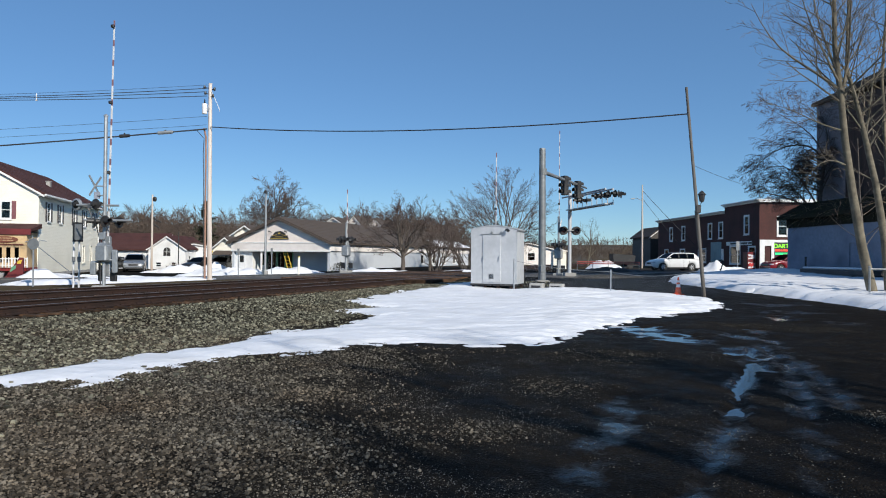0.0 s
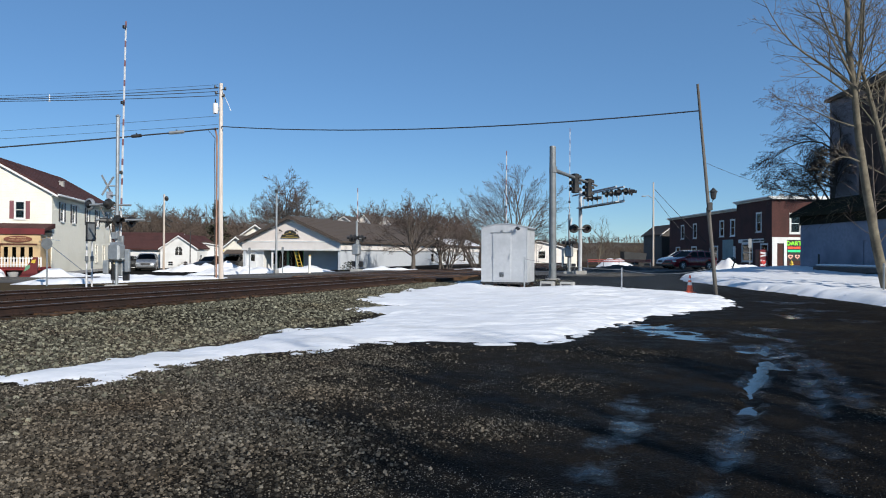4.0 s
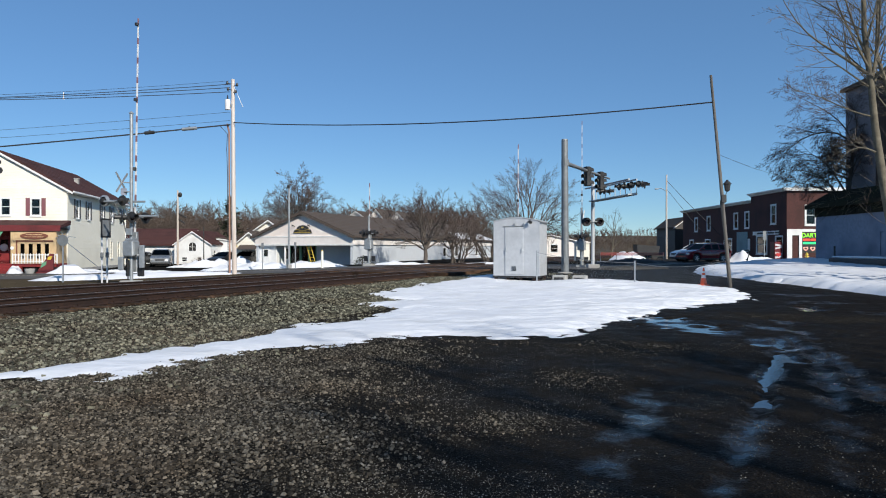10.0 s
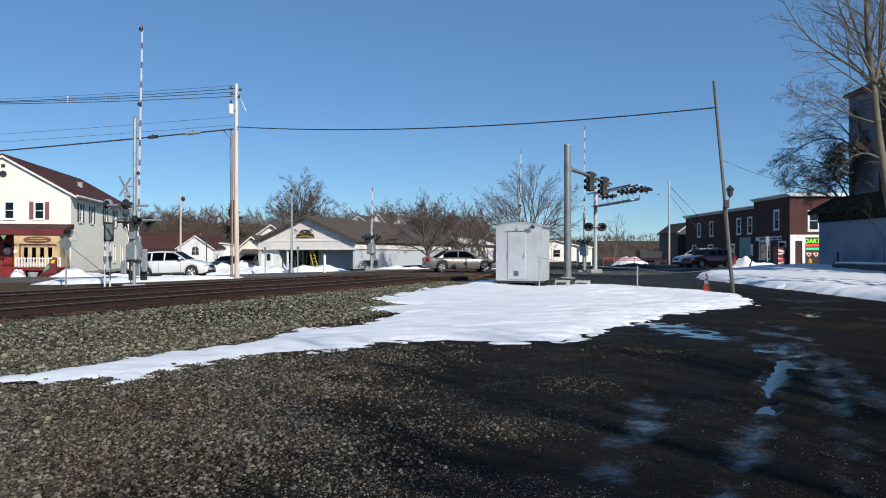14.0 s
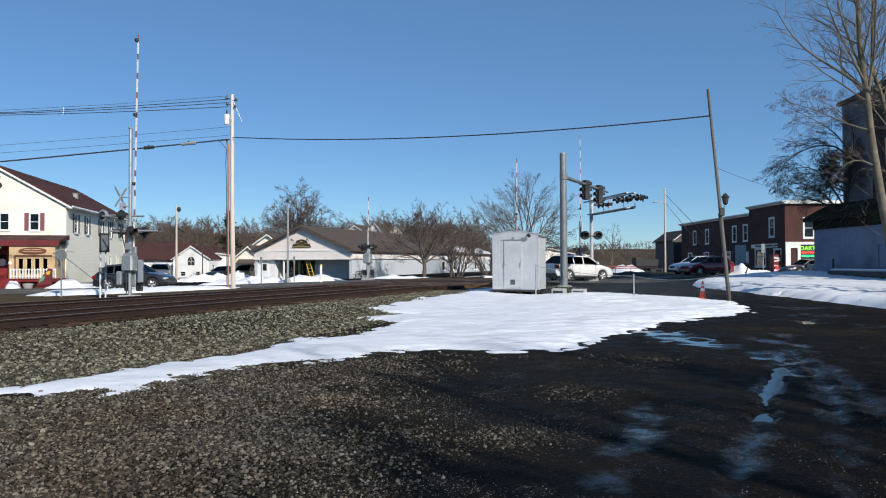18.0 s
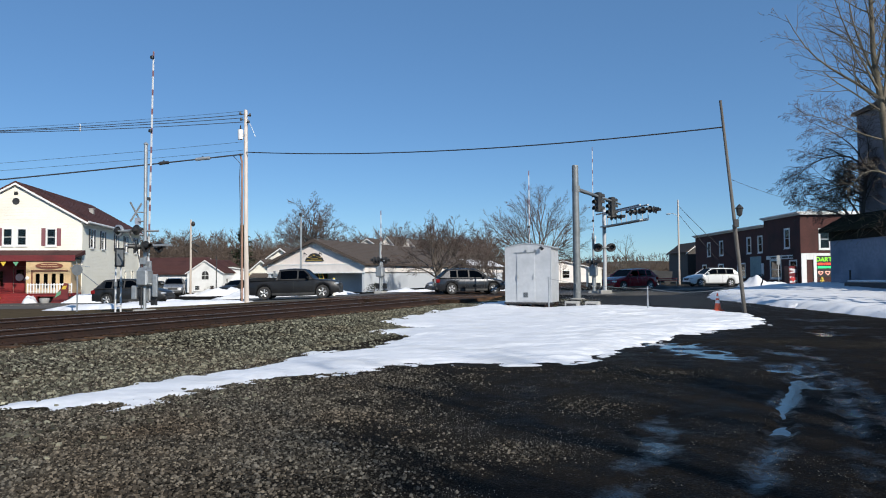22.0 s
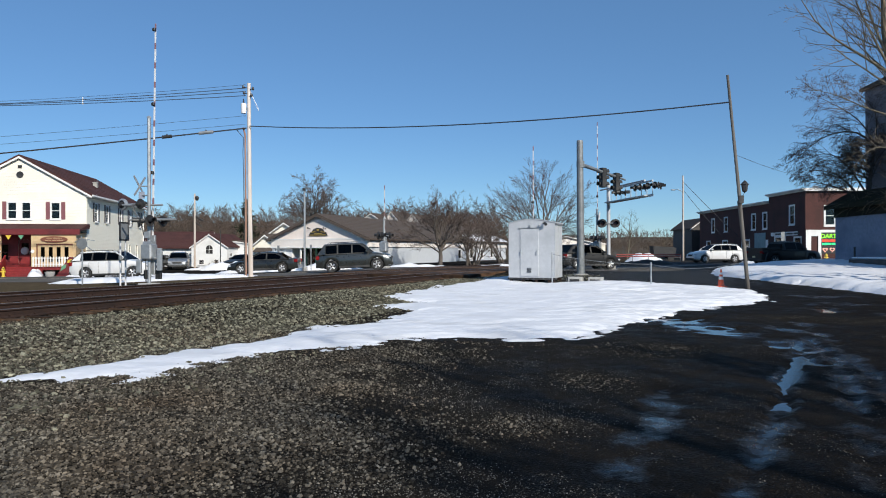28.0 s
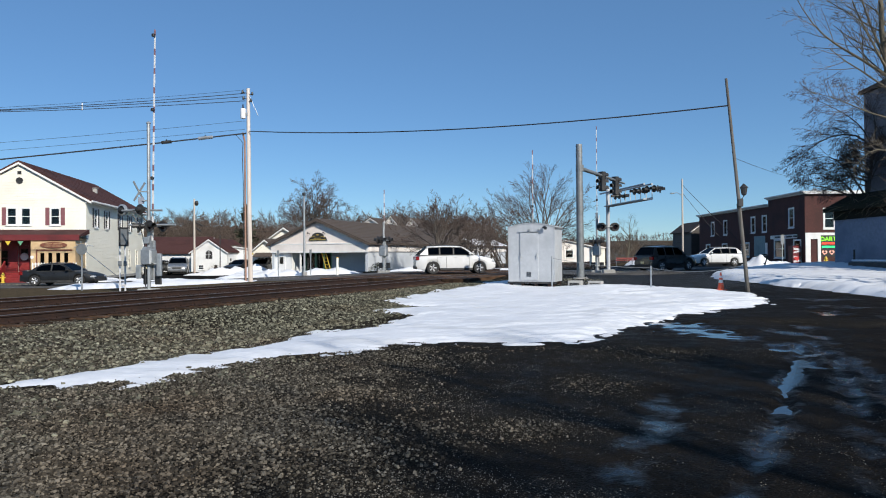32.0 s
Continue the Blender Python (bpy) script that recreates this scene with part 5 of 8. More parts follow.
    wall(h, D2, 6.4, [], pose(8.0, 0, 0, 0, 0, 90), M_brick)
    wall(h, 8.0, 6.4, [], pose(8.0, D2, 0, 0, 0, 180), M_brick)
    part("interior", Geo().box(0.6, 7.4, 1.0, D2 - 0.6, 0.0, 6.2), M_dark, h, "dark unlit inside")
    part("roof", Geo().box(0.1, 7.9, 0.1, D1, 6.8, 6.9).box(0.1, 7.9, D1, D2 - 0.1, 6.1, 6.2), M_roof_dark, h, "flat tar roof")
    for z, y0, y1 in ((7.1, -0.3, D1 + 0.1), (6.4, D1 + 0.1, D2 + 0.2)):
        part("cornice", Geo().prism([(-0.42, z + 0.30), (8.1, z + 0.30), (8.1, z), (-0.12, z), (-0.18, z + 0.12), (-0.40, z + 0.18)], y0, y1, "y"), M_white, h, "white moulded cornice")
    part("sign_band", Geo().box(-0.06, -0.002, 1.6, 7.6, 2.75, 3.15, 0.01), M_white, h, "faded sign board over the shop")
    bars(h, 0.9, 6.2, 2.86, 3.04, pose(-0.062, 7.4, 0, 0, 0, -90), M_black, (0.6, 0.2, 0.5, 0.4))
    part("teal_panel", Geo().box(-0.05, -0.003, 9.0, 11.9, 0.9, 3.2, 0.01), M_teal, h, "pale teal painted panel")
    part("notice_board", Geo().box(-0.07, -0.003, 8.35, 8.9, 1.0, 2.4, 0.01), M_white, h, "white notice board")
    part("roof_vent", Geo().lathe([(0.15, 6.9), (0.15, 7.6), (0.28, 7.65), (0.28, 7.95), (0, 8.05)], 10, (3.0, 4.0, 0)), M_galv, h)
    v = thing("vending_machine", "red drinks vending machine standing at the street wall", "vending machine", pose(33.75, 71.5, 0.33))
    part("cabinet", Geo().box(-0.4, 0.4, -0.95, 0.05, 0, 1.95, 0.03), M_vending, v)
    part("front_panel", Geo().box(-0.42, -0.401, -0.9, -0.2, 0.35, 1.8), M_signwood, v, "dark red printed front panel")
    for k_, (a_, b_) in enumerate(((0.25, 0.5), (0.75, 0.98), (1.2, 1.4), (1.55, 1.8))):
        s_ = 0.12 * (-1) ** k_
        part("swirl", Geo().prism([(-0.34, a_), (0.34, a_ + s_), (0.34, b_ + s_ - 0.05), (-0.34, b_ - 0.05)], -0.972, -0.951, "y"), M_dull_white, v, "white printed swirl")
    part("red_mark", Geo().prism([(0.28 * math.sin(t) ** 3, 1.0 + 0.017 * (13 * math.cos(t) - 5 * math.cos(2 * t) - 2 * math.cos(3 * t) - math.cos(4 * t)) - 0.35) for t in [k * math.tau / 24 for k in range(24)]], -0.985, -0.973, "y"), M_red, v)
    part("slot", Geo().box(-0.43, -0.421, -0.85, -0.3, 0.12, 0.3), M_black, v)
    hydrant(35.6, 68.6, 0.36, "yellow fire hydrant in the snow by the shop")


def hydrant(x, y, z, label, k=1.0):
    hyd = thing("fire_hydrant", label, "hydrant", pose(x, y, z), "yellow hydrants")
    part("barrel", Geo().lathe([(r * k, h * k) for r, h in ((0.16, 0), (0.16, 0.06), (0.11, 0.08), (0.11, 0.55), (0.15, 0.57), (0.15, 0.62), (0.12, 0.72), (0.04, 0.80), (0.03, 0.86), (0, 0.86))], 14), M_yellow, hyd, smooth=40)
    for s in (-1, 1):
        part("outlet", Geo().lathe([(0.06 * k, 0.08 * s * k), (0.06 * k, 0.20 * s * k), (0, 0.20 * s * k)], 10, (0, 0, 0.45 * k), "x"), M_yellow, hyd)


def grain_store():
    h = thing("block_shed", "pale painted block shed with a dark mossy shingle roof", "shed", pose(26.75, 50.3, 0.45, 0, 0, -90))
    # local x runs towards the viewer along the shed, outside at -y
    L, D = 26.0, 4.0
    wall(h, L, 3.45, [(7.4, 8.6, 0.1, 2.2)], pose(0, 0, 0), M_shed, label="pale painted block wall")
    wall(h, D, 3.45, [], pose(0, D, 0, 0, 0, -90), M_shed)
    wall(h, L, 3.45, [], pose(L, D, 0, 0, 0, 180), M_shed)
    wall(h, D, 3.45, [], pose(L, 0, 0, 0, 0, 90), M_shed)
    part("door", Geo().box(7.42, 8.58, 0.05, 0.11, 0.1, 2.18, 0.01), M_shed, h, "flush door")
    for a, b, y0, y1 in ((4.10, 5.05, -0.45, 1.3), (5.05, 3.6, 1.3, D + 0.6)):
        n, poly = 14, [(y0, a), (y1, b)]
        for k in range(n, 0, -1):
            for t, lift in ((k / n, 0.164), ((k - 1) / n, 0.2)):
                poly.append((y0 + (y1 - y0) * t, a + (b - a) * t + lift))
        part("roof", Geo().prism(poly, -0.6, L + 0.5, "x"), M_mossy, h, "dark mossy shingle slope")
    for x in (0.0, L - 0.2):
        part("gable", Geo().prism([(0, 3.45), (D, 3.45), (D, 3.8), (1.3, 5.0), (0, 4.2)], x, x + 0.2, "x"), M_silo_brown, h)
    part("frieze", Geo().box(-0.05, L, -0.06, -0.003, 3.42, 4.2, 0.01), M_mossy, h, "weathered dark board frieze")
    for k in range(26):
        part("frieze_board", Geo().box(0.02 + k, 0.96 + k, -0.085, -0.062, 3.4, 4.18, 0.008), M_mossy, h)
    part("eave_board", Geo().box(-0.6, L + 0.5, -0.50, -0.452, 3.98, 4.28, 0.01), M_mossy, h, "weathered dark eave board")
    part("block_band", Geo().box(0.0, L, -0.03, -0.002, 0.0, 0.35, 0.01), M_concrete, h, "grey plinth band")
    e = thing("grain_elevator", "tall dark grey sheet-clad grain elevator", "grain elevator", pose(31.0, 54.0, 0.4, 0, 0, -90))
    part("tower", Geo().box(0, 4.0, 0, 1.8, 0, 13.3, 0.03), M_silo, e, "dark grey sheet-clad tower")
    part("annex", Geo().box(4.004, 8.6, -0.15, 2.0, 0, 12.9, 0.03), M_silo_brown, e, "brown board-clad annex")
    # the next three volumes stand out of view, added only to shade the road
    part("unseen_shade_block", Geo().box(8.604, 20.0, -0.2, 2.8, 0, 14.2, 0.03), M_silo, e, "unseen grey block added beside the elevator to shade the road")
    part("unseen_shade_top", Geo().box(12.6, 20.0, -0.2, 2.8, 14.204, 18.6, 0.03), M_silo, e, "unseen grey block added on top to close a gap in the shade")
    # raised on legs so that the sun still reaches the lawn below
    shade_box = part("unseen_shade_box", Geo().box(20.004, 29.5, -0.2, 2.8, 13.9, 27.0, 0.03), M_silo, e, "unseen grey box on steel legs, added to shade the road")
    for x in (20.3, 24.6, 28.9):
        for y in (0.0, 2.5):
            part("leg", Geo().box(x, x + 0.3, y, y + 0.3, 0, 13.9, 0.02), M_galv, shade_box)
    for k in range(9):
        part("cladding_seam", Geo().box(0.0, 4.0, -0.03, -0.002, 1.4 * k + 0.5, 1.4 * k + 0.54), M_silo, e)
    part("roof_cap", Geo().prism([(-0.25, 13.3), (8.6, 13.3), (8.6, 14.0), (-0.25, 13.5)], -0.3, 2.1, "y"), M_roof_dark, e, "low dark roof cap")
    part("roof_snow", Geo().box(-0.2, 1.2, -0.25, 1.8, 13.505, 13.62, 0.03), M_snow, e, "snow on the roof edge")
    part("vent_pipe", Geo().tube([(3.3, 1.0, 13.3), (3.3, 1.0, 14.4)], 0.07, 8), M_galv, e)
    t = thing("covered_trailer", "dark low trailer under snow beside the shed wall", "trailer", pose(25.6, 41.5, 0.36, 0, 0, -90))
    part("bed", Geo().box(-3.6, 3.0, -0.8, 0.8, 0.3, 0.62, 0.04), M_black, t)
    part("snow_cover", Geo().box(-3.5, 2.9, -0.7, 0.7, 0.622, 0.76, 0.06), M_snow, t, "white snow cover")
    for x in (-2.6, 2.2):
        for y in (-0.78, 0.6):
            part("wheel", Geo().lathe([(0.0, y), (0.28, y), (0.28, y + 0.18), (0, y + 0.18)], 14, (x, 0, 0.2), "y"), M_rubber, t)
    p = thing("black_post", "short black steel post beside the shed", "post", pose(25.7, 46.0, 0.55))
    part("pipe", Geo().tube([(0, 0, 0), (0, 0, 1.15)], 0.06, 8), M_black, p)
    part("cap", Geo().lathe([(0.07, 1.15), (0.07, 1.2), (0, 1.22)], 8), M_black, p)


shop_house()
for lx_, ly_, rx_, ry_, h_ in ((-2.55, -3.1, 0.5, 0.65, 0.8), (0.7, -3.6, 1.2, 0.5, 0.18), (2.4, -2.4, 1.5, 0.7, 0.5), (3.9, -1.6, 1.0, 0.6, 0.3), (-5.6, -4.2, 0.9, 0.5, 0.5)):
    q_ = pose(-29.4, 54.0, -0.34, 0, 0, 11.5) @ Vector((lx_, ly_, 0))
    snow_heap(q_.x, q_.y, rx_, ry_, h_, 0.2, M_snow, "shovelled heap of white snow beside the shop porch")
restaurant()
brick_block()
grain_store()
# far houses behind the car park
w = small_gabled("white_workshop", "white gabled workshop behind the car park", pose(-27.7, 82.0, -0.45, 0, 0, 0), 4.3, 9.0, 2.6, 1.45, M_white, M_roof_brown, [(0.9, 1.5, 0.5, 1.0), (2.7, 3.2, 0.5, 1.0)], [(1.0, 1.8, 1.0, 1.8)], over=0.2)
arch_ = [(-2.15 - 0.4, 1.75), (-2.15 + 0.4, 1.75)] + [(-2.15 + 0.4 * math.cos(k * math.pi / 8), 2.35 + 0.4 * math.sin(k * math.pi / 8)) for k in range(9)]
al = part("arched_light", Geo().prism(arch_, -0.03, -0.002, "y"), M_dark, w, "dark arched window")
part("muntin", Geo().box(-2.17, -2.13, -0.05, -0.031, 1.75, 2.74).box(-2.55, -1.75, -0.05, -0.031, 2.2, 2.24), M_white, al)
small_gabled("white_annex", "plain white long annex of the workshop", pose(-26.2, 86.0, -0.45, 0, 0, 0), 3.6, 6.0, 3.0, 0.25, M_white, M_roof_dark, [(0.8, 1.5, 0.4, 1.2)], over=0.15)
small_gabled("brown_roofed_barn", "long white barn with a red-brown roof", pose(-31.9, 93.0, -0.45, 0, 0, 90), 9.0, 13.0, 2.5, 1.9, M_white, M_roof_brown, [], [])
small_gabled("cottage", "small pale cottage with a steep gable", pose(-16.3, 76.0, -0.4, 0, 0, -6), 6.2, 8.0, 3.0, 2.1, M_cream, M_roof_dark, [(1.5, 2.2, 1.2, 2.2), (2.5, 3.2, 1.2, 2.2)], [])
porch = small_gabled("cottage_porch", "low gabled porch wing of the pale cottage", pose(-19.1, 73.0, -0.4, 0, 0, -6), 3.0, 3.0, 2.5, 1.2, M_cream, M_roof_dark, [(0.6, 2.2, 0.9, 1.8)], [])
part("awning", Geo().prism([(0.0, 2.35), (-0.9, 1.95), (-0.9, 1.88), (0.0, 2.27)], -2.6, -0.6, "x"), M_roof_dark, porch, "dark sloping awning")
for k in range(3):
    part("mullion", Geo().box(-2.0 + 0.4 * k - 0.03, -2.0 + 0.4 * k + 0.03, -0.03, 0.0, 0.9, 1.8), M_white, porch)
for x, y, w_, e_ in ((-12.7, 112, 3.6, 6.8), (-10.4, 114, 1.9, 7.2), (-7.0, 116, 2.1, 6.9)):
    small_gabled("back_gable", "pale gabled roof behind the long building", pose(x, y, -0.3, 0, 0, -15), w_, 10.0, e_, 1.1, M_fascia, M_roof_dark, [(w_ / 2 - 0.4, w_ / 2 + 0.4, e_ - 1.0, e_ - 0.2)], [])
small_gabled("pale_depot", "low pale depot beyond the crossing", pose(21.5, 116, 0.2, 0, 0, 4), 8.0, 12.0, 2.8, 0.9, M_fascia, M_roof_dark, [(1.0, 2.2, 0.8, 2.0), (4.0, 5.2, 0.8, 2.0)], [])
small_gabled("dark_house", "dark unpainted gabled house past the corner block", pose(37.8, 104, 0.3, 0, 0, 0), 3.5, 9.0, 4.6, 1.3, M_darkside, M_roof_dark, [(1.6, 2.4, 1.2, 2.4)], [])

# ---- railway signals, cabinet, poles ----
def level(x, y):
    return float(ground_z(np.array(x, float), np.array(y, float)))


def lamp_pair(parent, at, reach=0.62, name="flasher", k_=1.0, ring=0):
    """Two round crossing lights with black backgrounds and hoods on a crossarm, facing -y of `at`."""
    arm = part("crossarm", Geo().tube([(-reach, 0, 0), (reach, 0, 0)], 0.035, 6), M_galv, parent, "grey crossarm", at)
    for s in (-1, 1):
        d = part(name, Geo().lathe([(0.0, -0.02), (0.29 * k_, -0.02), (0.30 * k_, 0.0), (0.29 * k_, 0.02), (0.14 * k_, 0.05), (0.12 * k_, 0.2), (0, 0.22)], 18, (s * reach, 0, 0), "y"), M_black, parent, "black round flasher background", at)
        g, rings = Geo(), []
        for y in (-0.02, -0.28):
            rings.append([(s * reach + 0.165 * k_ * math.cos(a), y, 0.165 * k_ * math.sin(a)) for a in [math.radians(-20 + k * 22) for k in range(11)]])
        g.rings(rings, closed=False)
        part("hood", g, M_black, d, "black hood")
        if s == ring:
            part("rim", Geo().lathe([(0.30 * k_, -0.03), (0.33 * k_, -0.03), (0.33 * k_, 0.06), (0.24 * k_, 0.09), (0.24 * k_, 0.05), (0.30 * k_, 0.02)], 18, (s * reach, 0, 0), "y"), M_galv, d, "bright grey rim")
        part("lens", Geo().lathe([(0.0, -0.06), (0.10 * k_, -0.05), (0.15 * k_, -0.022), (0.0, -0.021)], 14, (s * reach, 0, 0), "y"), M_lens, d, "dark red unlit lens")
    return arm


M_lens = surface("dark_red_lens", [(0.02, 0.004, 0.004), (0.03, 0.006, 0.006)], 0.25)


def crossing_gate(x, y, heading, mast=4.6, arm=7.0, arm_x=0.35, lean=0.0, lights=3.0, buck=4.0, label="crossing gate with its striped arm raised upright", lamps=1, z=None, turn=None):
    """A crossing signal: mast, gate machine, raised striped arm, crossbuck, flashers. Faces -y turned by heading."""
    z = level(x, y) if z is None else z
    t = thing("crossing_gate", label, "railway signal", pose(x, y, z, 0, 0, heading), "raised crossing gates")
    part("base", Geo().box(-0.35, 0.35, -0.35, 0.35, -0.25, 0.18, 0.03), M_concrete, t)
    part("mast", Geo().tube([(0, 0, 0.15), (0, 0, mast)], 0.075, 10), M_galv, t, "galvanised steel mast")
    part("cap", Geo().lathe([(0.10, mast), (0.10, mast + 0.05), (0, mast + 0.12)], 8), M_galv, t)
    m = part("gate_machine", Geo().box(-0.24, 0.24, -0.25, 0.28, 1.22, 1.92, 0.05), M_galv, t, "grey gate machine box")
    part("cover", Geo().box(-0.18, 0.18, -0.28, -0.251, 1.28, 1.84, 0.02), M_galv, m)
    part("lid", Geo().prism([(-0.2, 1.921), (0.2, 1.921), (0.13, 2.02), (-0.13, 2.02)], -0.2, 0.2, "y"), M_galv, m)
    piv = part("arm_support", Geo().box(arm_x - 0.07, arm_x + 0.07, -0.14, 0.14, 0.55, 2.3, 0.02), M_galv, t, "steel arm clamp")
    for y0 in (-0.45, 0.15):
        part("counterweight", Geo().box(arm_x - 0.05, arm_x + 0.06, y0, y0 + 0.3, 0.35, 0.75, 0.02), M_black, piv)
    n = max(4, int((arm - 2.2) / 0.82))
    tip = arm_x + lean
    spans = [(j, (j + c) / n, (j + d) / n) for j in range(n) for c, d in ((0.0, 0.68), (0.68, 1.0))]
    for k, (j, a, b) in enumerate(spans):
        za, zb = 2.2 + (arm - 2.2) * a, 2.2 + (arm - 2.2) * b
        xa, xb = arm_x + (tip - arm_x) * a, arm_x + (tip - arm_x) * b
        w = 0.045 - 0.015 * a
        part("arm_stripe", Geo().rings([[(xa - w, -0.02, za), (xa + w, -0.02, za), (xa + w, 0.02, za), (xa - w, 0.02, za)], [(xb - w, -0.02, zb), (xb + w, -0.02, zb), (xb + w, 0.02, zb), (xb - w, 0.02, zb)]], True), M_red_stripe if k % 2 else M_dull_white, t)
    for f in ((0.30, 0.62, 0.97) if turn is not None else (0.36,)):
        zz = 2.2 + (arm - 2.2) * f
        part("arm_lamp", Geo().box(arm_x + (tip - arm_x) * f - 0.16, arm_x + (tip - arm_x) * f - 0.03, -0.07, 0.07, zz - 0.07, zz + 0.07, 0.02), M_black, t, "small dark arm lamp")
    if turn is not None:
        # flashers and crossbuck turned along the road, seen obliquely
        face = lambda a, dx, zz: pose(0, 0, 0, 0, 0, -heading) @ pose(dx, 0, zz, 0, 0, a)
        lamp_pair(t, face(160, -0.78, 3.66), 0.50, k_=0.78, ring=1)
        lamp_pair(t, face(-62, -0.45, 2.92), 0.40, k_=0.78, ring=-1)
        lamp_pair(t, face(66, 0.32, 2.92), 0.36, k_=0.85)
        for x0_, x1_, z_ in ((-1.2, 0.6, 3.62), (-0.9, 1.2, 2.98)):
            part("crossarm", Geo().tube([(x0_, 0, z_), (x1_, 0, z_)], 0.045, 8).turned(face(0, 0, 0)), M_galv, t, "grey cross pipe")
        x0 = part("crossbuck", Geo().box(-0.54, 0.54, -0.02, 0.0, -0.045, 0.045).turned(face(73, -0.44, 4.45) @ pose(0, 0, 0, 0, 52, 0)), M_galv, t, "thin weathered grey crossbuck blade")
        part("blade", Geo().box(-0.54, 0.54, -0.045, -0.021, -0.045, 0.045).turned(face(73, -0.44, 4.45) @ pose(0, 0, 0, 0, -52, 0)), M_galv, x0)
        part("plate", Geo().box(-0.13, 0.13, -0.02, 0.0, -0.15, 0.15).turned(face(50, -0.34, 4.05)), M_shed, t, "small blue-grey plate")
        for z_ in (4.05, 4.45):
            part("bracket", Geo().tube([(-0.46, 0, z_), (0, 0, z_)], 0.03, 6).turned(face(0, 0, 0)), M_galv, t)
        for x0_, x1_, z0_, z1_ in ((-0.56, -0.34, 0.62, 1.22), (0.36, 0.58, 0.72, 1.72)):
            part("counterweight_plate", Geo().box(x0_, x1_, -0.1, 0.06, z0_, z1_, 0.03).turned(face(0, 0, 0)), M_galv, t, "grey steel counterweight plate")
        part("main_shaft", Geo().tube([(-0.5, -0.02, 1.15), (0.5, -0.02, 1.3)], 0.05, 8).turned(face(0, 0, 0)), M_galv, t)
        part("junction_box", Geo().box(-0.16, 0.10, -0.20, -0.08, 2.15, 2.45, 0.02).turned(face(0, 0, 0)), M_galv, t, "small grey junction box")
        part("conduit", Geo().tube([(-0.1, -0.1, 0.2), (-0.12, -0.1, 2.0), (-0.3, -0.06, 2.7), (-0.7, -0.05, 3.5)], 0.025, 6).turned(face(0, 0, 0)), M_black, t, "black cable")
    if buck:
        b = part("crossbuck", Geo().box(-0.62, 0.62, -0.12, -0.10, -0.11, 0.11).turned(pose(0, 0, buck, 0, 50, 0)), M_dull_white, t, "white crossbuck blade")
        part("blade", Geo().box(-0.62, 0.62, -0.145, -0.121, -0.11, 0.11).turned(pose(0, 0, buck, 0, -50, 0)), M_dull_white, b)
    for k in range(lamps):
        lamp_pair(t, pose(0, -0.14, lights - 0.75 * k, 0, 0, 35 * k))
        lamp_pair(t, pose(0, 0.14, lights - 0.75 * k, 0, 0, 180 - 20 * k))
    return t


M_red_stripe = surface("faded_red_stripe", [(0.20, 0.10, 0.11), (0.28, 0.15, 0.15)], 0.5, grain=5)


